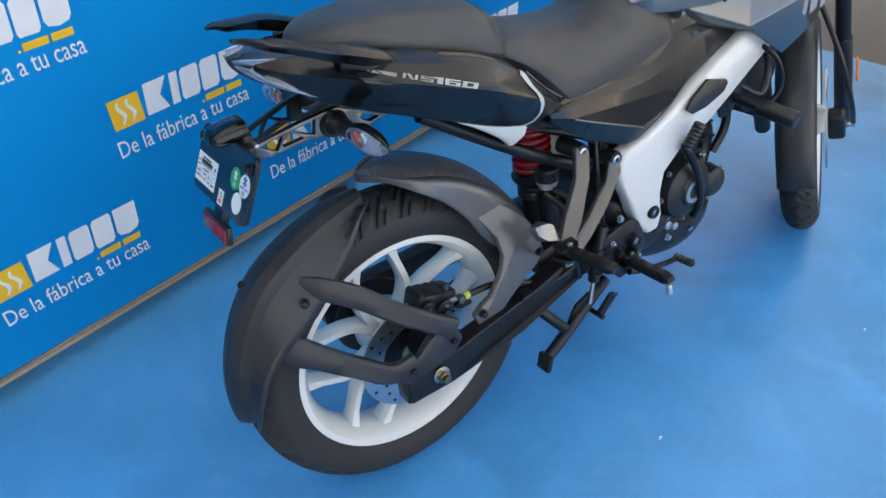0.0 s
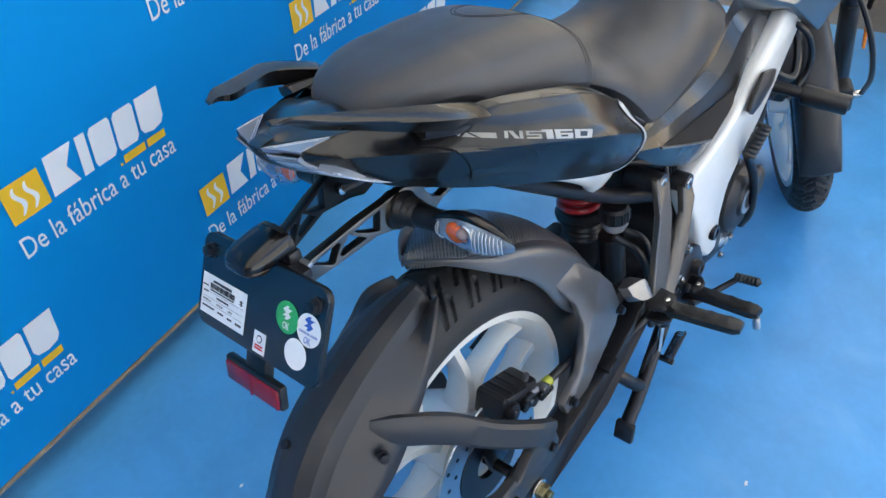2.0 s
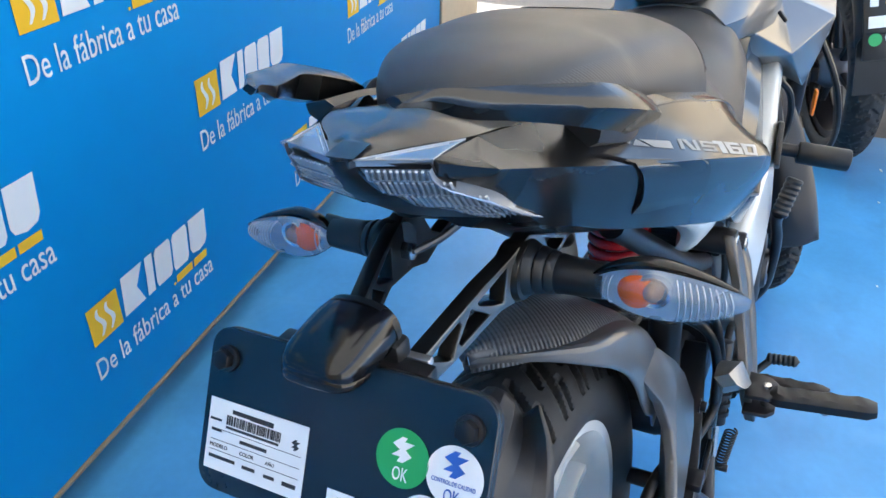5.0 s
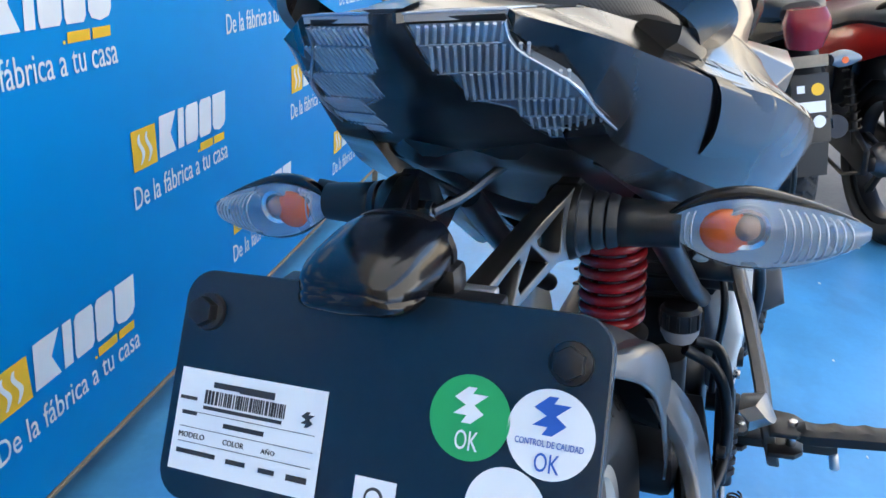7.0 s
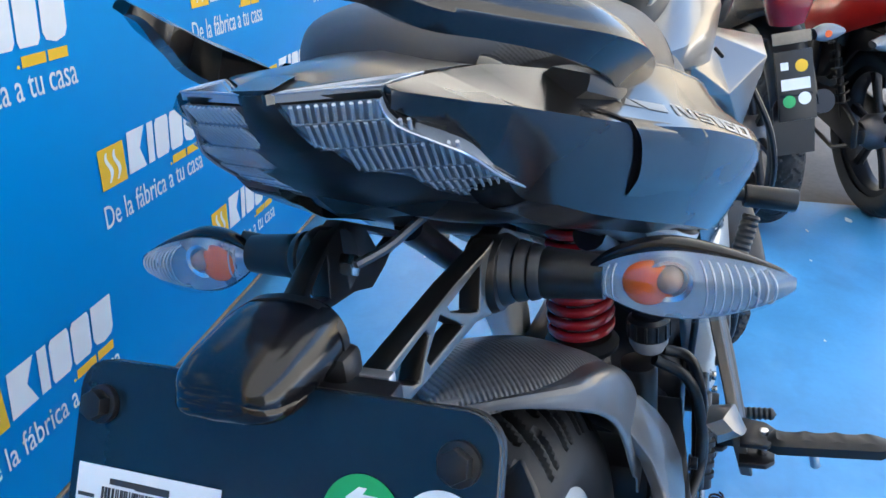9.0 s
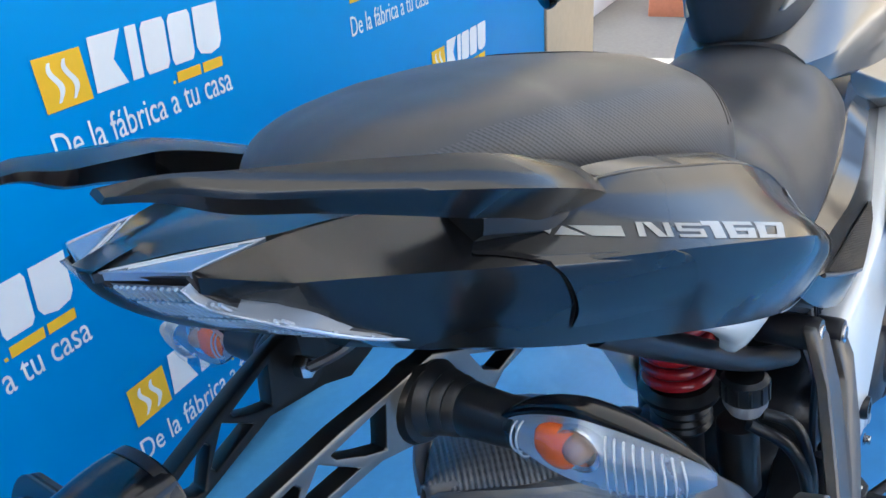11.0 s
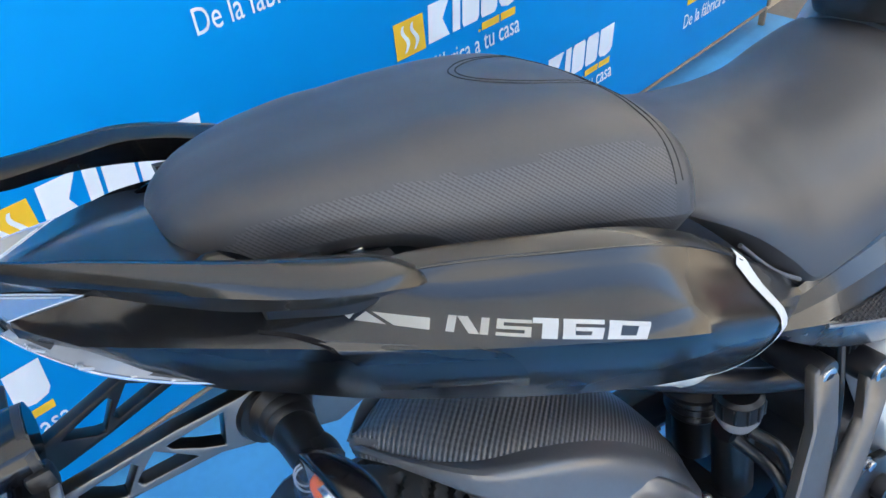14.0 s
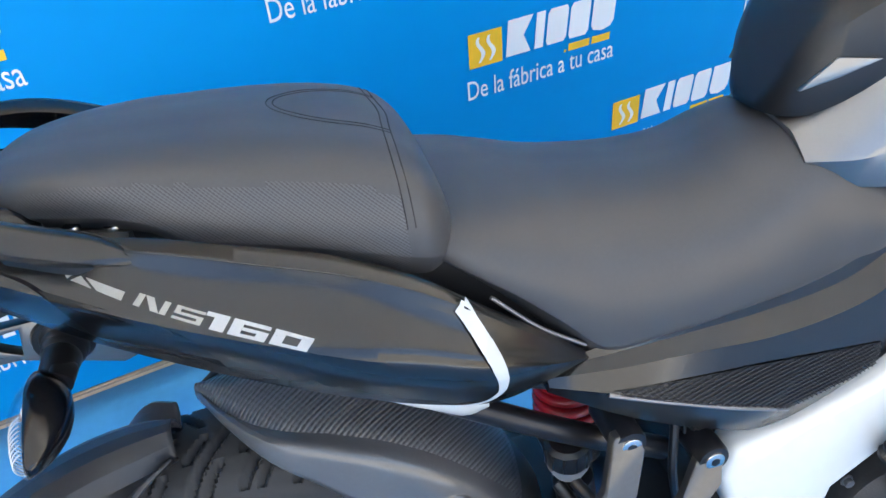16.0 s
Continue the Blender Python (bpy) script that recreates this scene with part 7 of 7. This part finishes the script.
# ---- other motorcycles parked beyond ----
def parked(name, m, paint, label, plate_on):
    """A parked street motorcycle; x forward from under its rear axle."""
    b = thing(name, label, "motorcycle", m, "motorcycles parked beyond")

    def p(nm, vf, mat, parent=None, lab=""):
        return ob_from(nm, vf[0], vf[1], mat, parent or b, lab)

    for nm, cx, R, W in (("rear_wheel", 0.0, 0.305, 0.055), ("front_wheel", 1.30, 0.300, 0.046)):
        w = p(nm, lathe([(0.205, -0.03), (0.228, -0.034), (0.228, 0.034), (0.205, 0.03), (0.198, 0.0)], (cx, 0, R), 48), STEEL_BLACK, None, "black cast rim")
        tyre((cx, 0, R), R, 0.225, W, "tyre", w, 240, 30)
        for k in range(6):
            a = radians(60 * k + 10)
            pts = [(cx + r * math.cos(a), 0, R + r * math.sin(a)) for r in (0.03, 0.11, 0.205)]
            p("spoke", bent_bar(pts, [(0.016, 0.014), (0.011, 0.012), (0.016, 0.014)]), STEEL_BLACK, w)
        p("hub", lathe([(0.0, -0.07), (0.05, -0.07), (0.062, -0.04), (0.062, 0.04), (0.04, 0.07), (0.0, 0.07)], (cx, 0, R), 28), GREY_METAL, w)
    for sgn in (-1, 1):
        part("swingarm_beam", prism([(-0.05, 0.28), (-0.05, 0.33), (0.42, 0.38), (0.45, 0.34), (0.40, 0.31)], sgn * 0.085 - 0.012, sgn * 0.085 + 0.012, 0.004), STEEL_BLACK, b)
        sh = part("shock_absorber", rod((0.03, sgn * 0.115, 0.36), (0.14, sgn * 0.115, 0.66), 0.012, 14), STEEL_BLACK, b, "rear shock with coil spring")
        c = [(0.04 + 0.10 * u + 0.022 * math.cos(u * 50), sgn * 0.115 + 0.022 * math.sin(u * 50), 0.40 + 0.22 * u) for u in np.linspace(0, 1, 70)]
        p("coil_spring", tube(c, 0.004, 6, 1), BLACK, sh)
        ts = part("turn_signal", rod((-0.21, sgn * 0.05, 0.655), (-0.21, sgn * 0.080, 0.655), 0.009, 12), BLACK, b, "turn signal with clear lens")
        p("lens", skin([[(-0.235 + d * 0, sgn * (0.080 + d), 0.655 - h), (-0.245, sgn * (0.080 + d), 0.655), (-0.235, sgn * (0.080 + d), 0.655 + h), (-0.195, sgn * (0.080 + d), 0.655 + h * 0.8), (-0.195, sgn * (0.080 + d), 0.655 - h * 0.8)] for d, h in ((0, 0.012), (0.025, 0.020), (0.055, 0.018), (0.08, 0.008))], 3, 3), LAMP_BACK, ts, "clear silvered lens")
        part("bulb", rod((-0.246, sgn * 0.112, 0.655), (-0.236, sgn * 0.112, 0.655), 0.010, 14), AMBER, ts, "amber bulb")
        f = part("fork_leg", rod((1.28, sgn * 0.09, 0.30), (1.10, sgn * 0.09, 0.85), 0.022, 18), GREY_METAL, b)
        part("footpeg", rod((0.30, sgn * 0.13, 0.38), (0.31, sgn * 0.24, 0.37), 0.013, 14, 0.003), BLACK, b)
        p("tail_panel", skin([[(x, sgn * y, z0), (x, sgn * (y + 0.016), (z0 + z1) / 2), (x, sgn * (y - 0.01), z1), (x, sgn * (y - 0.03), (z0 + z1) / 2)] for x, y, z0, z1 in ((-0.22, 0.045, 0.735, 0.775), (-0.05, 0.085, 0.68, 0.80), (0.15, 0.115, 0.62, 0.79), (0.36, 0.12, 0.60, 0.72))], 5, 3), paint, None, "painted tail panel")
        p("grab_bar", tube([(0.05, sgn * 0.10, 0.80), (-0.08, sgn * 0.115, 0.845), (-0.20, sgn * 0.08, 0.855), (-0.24, 0.0, 0.855)], 0.010, 10), STEEL_BLACK, None, "black grab bar")
    p("seat", skin([seat_row(x, w, zt, zb) for x, w, zt, zb in ((-0.18, 0.06, 0.825, 0.785), (-0.12, 0.10, 0.845, 0.785), (0.10, 0.13, 0.835, 0.775), (0.30, 0.14, 0.800, 0.735), (0.50, 0.11, 0.800, 0.730), (0.58, 0.07, 0.800, 0.75))], 4, 3), SEAT, None, "black vinyl seat")
    p("fuel_tank", skin([[(x, -w * 0.8, 0.74), (x, -w, 0.82), (x, -w * 0.6, zt - 0.02), (x, 0, zt), (x, w * 0.6, zt - 0.02), (x, w, 0.82), (x, w * 0.8, 0.74)] for x, w, zt in ((0.52, 0.07, 0.83), (0.60, 0.12, 0.93), (0.75, 0.145, 0.985), (0.90, 0.13, 0.97), (1.02, 0.07, 0.90))], 4, 3), paint, None, "painted fuel tank")
    p("tail_light", skin([[(-0.245, -0.045, 0.700), (-0.260, 0.0, 0.695), (-0.245, 0.045, 0.700), (-0.20, 0.045, 0.700), (-0.20, -0.045, 0.700)], [(-0.255, -0.06, 0.775), (-0.275, 0.0, 0.775), (-0.255, 0.06, 0.775), (-0.20, 0.06, 0.775), (-0.20, -0.06, 0.775)], [(-0.235, -0.05, 0.810), (-0.250, 0.0, 0.812), (-0.235, 0.05, 0.810), (-0.20, 0.05, 0.810), (-0.20, -0.05, 0.810)]], 4, 3), RED_LENS, None, "red tail light")
    rear = p("rear_mudguard", skin([[(x, -0.07, z - 0.03), (x - 0.01, -0.06, z), (x - 0.012, 0, z + 0.006), (x - 0.01, 0.06, z), (x, 0.07, z - 0.03)] for x, z in ((0.10, 0.66), (-0.05, 0.69), (-0.17, 0.675), (-0.25, 0.60), (-0.30, 0.50))], 4, 3, False), BLACK, None, "black rear mudguard")
    solid(rear, 0.004)
    if plate_on:
        board = part("plate_board", box((-0.300, 0.0, 0.535), (0.006, 0.108, 0.200), 0.002, pose(0, 0, 0, 0, 16, 0)), BLACK, b, "black plate board with stickers")
        flip = Matrix.Translation((-0.3042, 0.0, 0.535)) @ pose(0, 0, 0, 0, 16, 0)
        for y, z, w, h, mat, lab in ((0.0, 0.005, 0.082, 0.032, LABEL, "paper label"), (0.028, 0.058, 0.022, 0.022, LABEL, "small square sticker")):
            s = part("sticker", box((0, 0, 0), (0.001, w, h), 0), mat, board, lab)
            s.data.transform(flip @ Matrix.Translation((0, y, z)))
        for y, z, mat in ((-0.020, 0.055, PRINT_YELLOW), (0.022, -0.043, GREEN), (-0.022, -0.038, LABEL)):
            s = part("round_sticker", rod((-0.0005, 0, 0), (0.0005, 0, 0), 0.018, 24), mat, board, "round sticker")
            s.data.transform(flip @ Matrix.Translation((0, y, z)))
        part("reflector", box((-0.262, 0.0, 0.665), (0.006, 0.11, 0.034), 0.002, pose(0, 0, 0, 0, 16, 0)), BEIGE_TRIM, b, "pale reflector strip")
    p("mud_flap", skin([[(x, -0.06, z), (x - 0.004, -0.06, z), (x - 0.004, 0.06, z), (x, 0.06, z)] for x, z in ((-0.285, 0.52), (-0.300, 0.40), (-0.306, 0.33))], 2, 1), BLACK, None, "black mud flap")
    p("chain", tube([(0.0, 0.10, 0.345), (0.42, 0.10, 0.385), (0.45, 0.10, 0.345), (0.42, 0.10, 0.315), (0.0, 0.10, 0.265), (-0.04, 0.10, 0.305), (0.0, 0.10, 0.345)], 0.008, 6, 3), STEEL_BLACK, None, "dark drive chain")
    p("brake_hose", tube([(0.02, -0.09, 0.34), (0.14, -0.12, 0.42), (0.30, -0.12, 0.44), (0.42, -0.12, 0.52)], 0.006, 6), BLACK, None, "black hose")
    for sgn in (-1, 1):
        part("peg_hanger", prism([(0.20, 0.62), (0.26, 0.64), (0.33, 0.42), (0.30, 0.36), (0.26, 0.38)], sgn * 0.13 - 0.006, sgn * 0.13 + 0.006, 0.003), STEEL_BLACK, b)
        part("inner_guard", prism([(-0.16, 0.66), (0.10, 0.66), (0.30, 0.60), (0.34, 0.46), (0.24, 0.44), (0.05, 0.58), (-0.14, 0.61)], sgn * 0.075 - 0.006, sgn * 0.075 + 0.006, 0.003), BLACK, b)
    for sgn in (-1, 1):
        part("side_cover", prism([(0.08, 0.66), (0.30, 0.72), (0.52, 0.74), (0.54, 0.60), (0.40, 0.44), (0.22, 0.46), (0.12, 0.56)], sgn * 0.105 - 0.02, sgn * 0.105 + 0.02, 0.012), BLACK, b, "black side cover")
    part("chain_case", prism([(-0.06, 0.36), (0.10, 0.44), (0.45, 0.42), (0.45, 0.34), (0.10, 0.30), (-0.06, 0.27)], 0.10, 0.125, 0.008), BLACK, b, "black chain case")
    eng = part("engine", box((0.62, 0, 0.40), (0.30, 0.24, 0.26), 0.04, None, 3), ENGINE, b, "dark engine block")
    for i in range(6):
        part("cooling_fin", box((0.74, 0, 0.50 + i * 0.025), (0.16, 0.20, 0.006), 0.002), ENGINE, eng)
    ex = p("exhaust", tube([(0.82, -0.08, 0.42), (0.80, -0.12, 0.28), (0.55, -0.14, 0.24), (0.25, -0.15, 0.30), (0.0, -0.16, 0.38), (-0.12, -0.165, 0.42)], [0.018, 0.018, 0.02, 0.035, 0.042, 0.038], 14), STEEL_BLACK, None, "black exhaust with silver guard")
    part("exhaust_guard", box((0.06, -0.205, 0.385), (0.20, 0.008, 0.04), 0.003, pose(0, 0, 0, 0, 15, 0)), SILVER, ex)
    p("handlebar", tube([(0.80, 0.36, 1.00), (0.92, 0.22, 1.02), (1.00, 0.0, 1.00), (0.92, -0.22, 1.02), (0.80, -0.36, 1.00)], 0.012, 10), STEEL_BLACK, None, "black handlebar")
    p("headlight", skin([[(x, -w, 0.82), (x, w, 0.82), (x, w, 0.95), (x, 0, 1.0), (x, -w, 0.95)] for x, w in ((1.08, 0.09), (1.16, 0.10), (1.28, 0.05))], 3, 3), paint, None, "painted headlight shell")
    p("front_mudguard", skin([[(1.30 + 0.33 * math.cos(radians(a)), y, 0.30 + (0.33 - abs(y) * 0.5) * math.sin(radians(a))) for y in (-0.055, -0.03, 0, 0.03, 0.055)] for a in (170, 135, 100, 65, 40)], 4, 2, False), paint, None, "painted front mudguard")
    stand_ = p("side_stand", tube([(0.50, 0.12, 0.26), (0.46, 0.17, 0.13), (0.44, 0.20, 0.012)], 0.011, 10), STEEL_BLACK, None, "black side stand")
    return b


parked("motorcycle", pose(2.20, -0.645, 0, -10, 0, 10), PANEL_DARK, "black street motorcycle parked with stickers on its plate", True)
parked("motorcycle", pose(2.34, -1.08, 0, -9, 0, 8), RED_PAINT, "red street motorcycle parked on the grey concrete", False)

# a low step and a brick block in the yard behind the wall end
step = part("kerb_stone", box((5.2, 1.42, 0.06), (3.6, 0.24, 0.20), 0.02), PRINT_WHITE, None)
tagged(step, "white painted concrete kerb beside the wall", "kerb", kind="structure")
BRICK = material("terracotta_block", (0.36, 0.12, 0.06), 0.85, 0, 0.2, 60, 0.5, 200, 0.2)
blk = part("brick_planter", box((5.2, 0.79, 0.07), (0.95, 0.33, 0.18), 0.02), BRICK, None)
tagged(blk, "terracotta brick planter standing on grey concrete", "planter")
part("planter_rim", box((5.2, 0.79, 0.175), (0.99, 0.37, 0.035), 0.01), CONCRETE, blk, "pale concrete rim")

# chips and scuffs on the floor
random.seed(11)
for x, y, s in ((0.348, -0.403, 0.007), (2.235, -0.968, 0.030), (2.10, -0.80, 0.010), (0.42, -0.08, 0.005), (1.70, -0.55, 0.008), (1.85, -0.75, 0.009), (1.62, 0.42, 0.012), (0.95, -0.62, 0.005), (1.35, -0.66, 0.006), (-0.1, 0.45, 0.005)):
    n = 9
    pts = [(x + s * random.uniform(0.5, 1.2) * math.cos(2 * math.pi * i / n), y + 0.5 * s * random.uniform(0.5, 1.2) * math.sin(2 * math.pi * i / n)) for i in range(n)]
    verts = [(a, b, 0.0002) for a, b in pts] + [(a, b, 0.0016) for a, b in pts]
    chip = ob_from("paint_chip", verts, [tuple(range(n, 2 * n)), tuple(reversed(range(n)))] + [(i, (i + 1) % n, n + (i + 1) % n, n + i) for i in range(n)], PRINT_WHITE, None, "", False)
    tagged(chip, "small white chip lying on the blue floor", "chip", "chips on the floor")
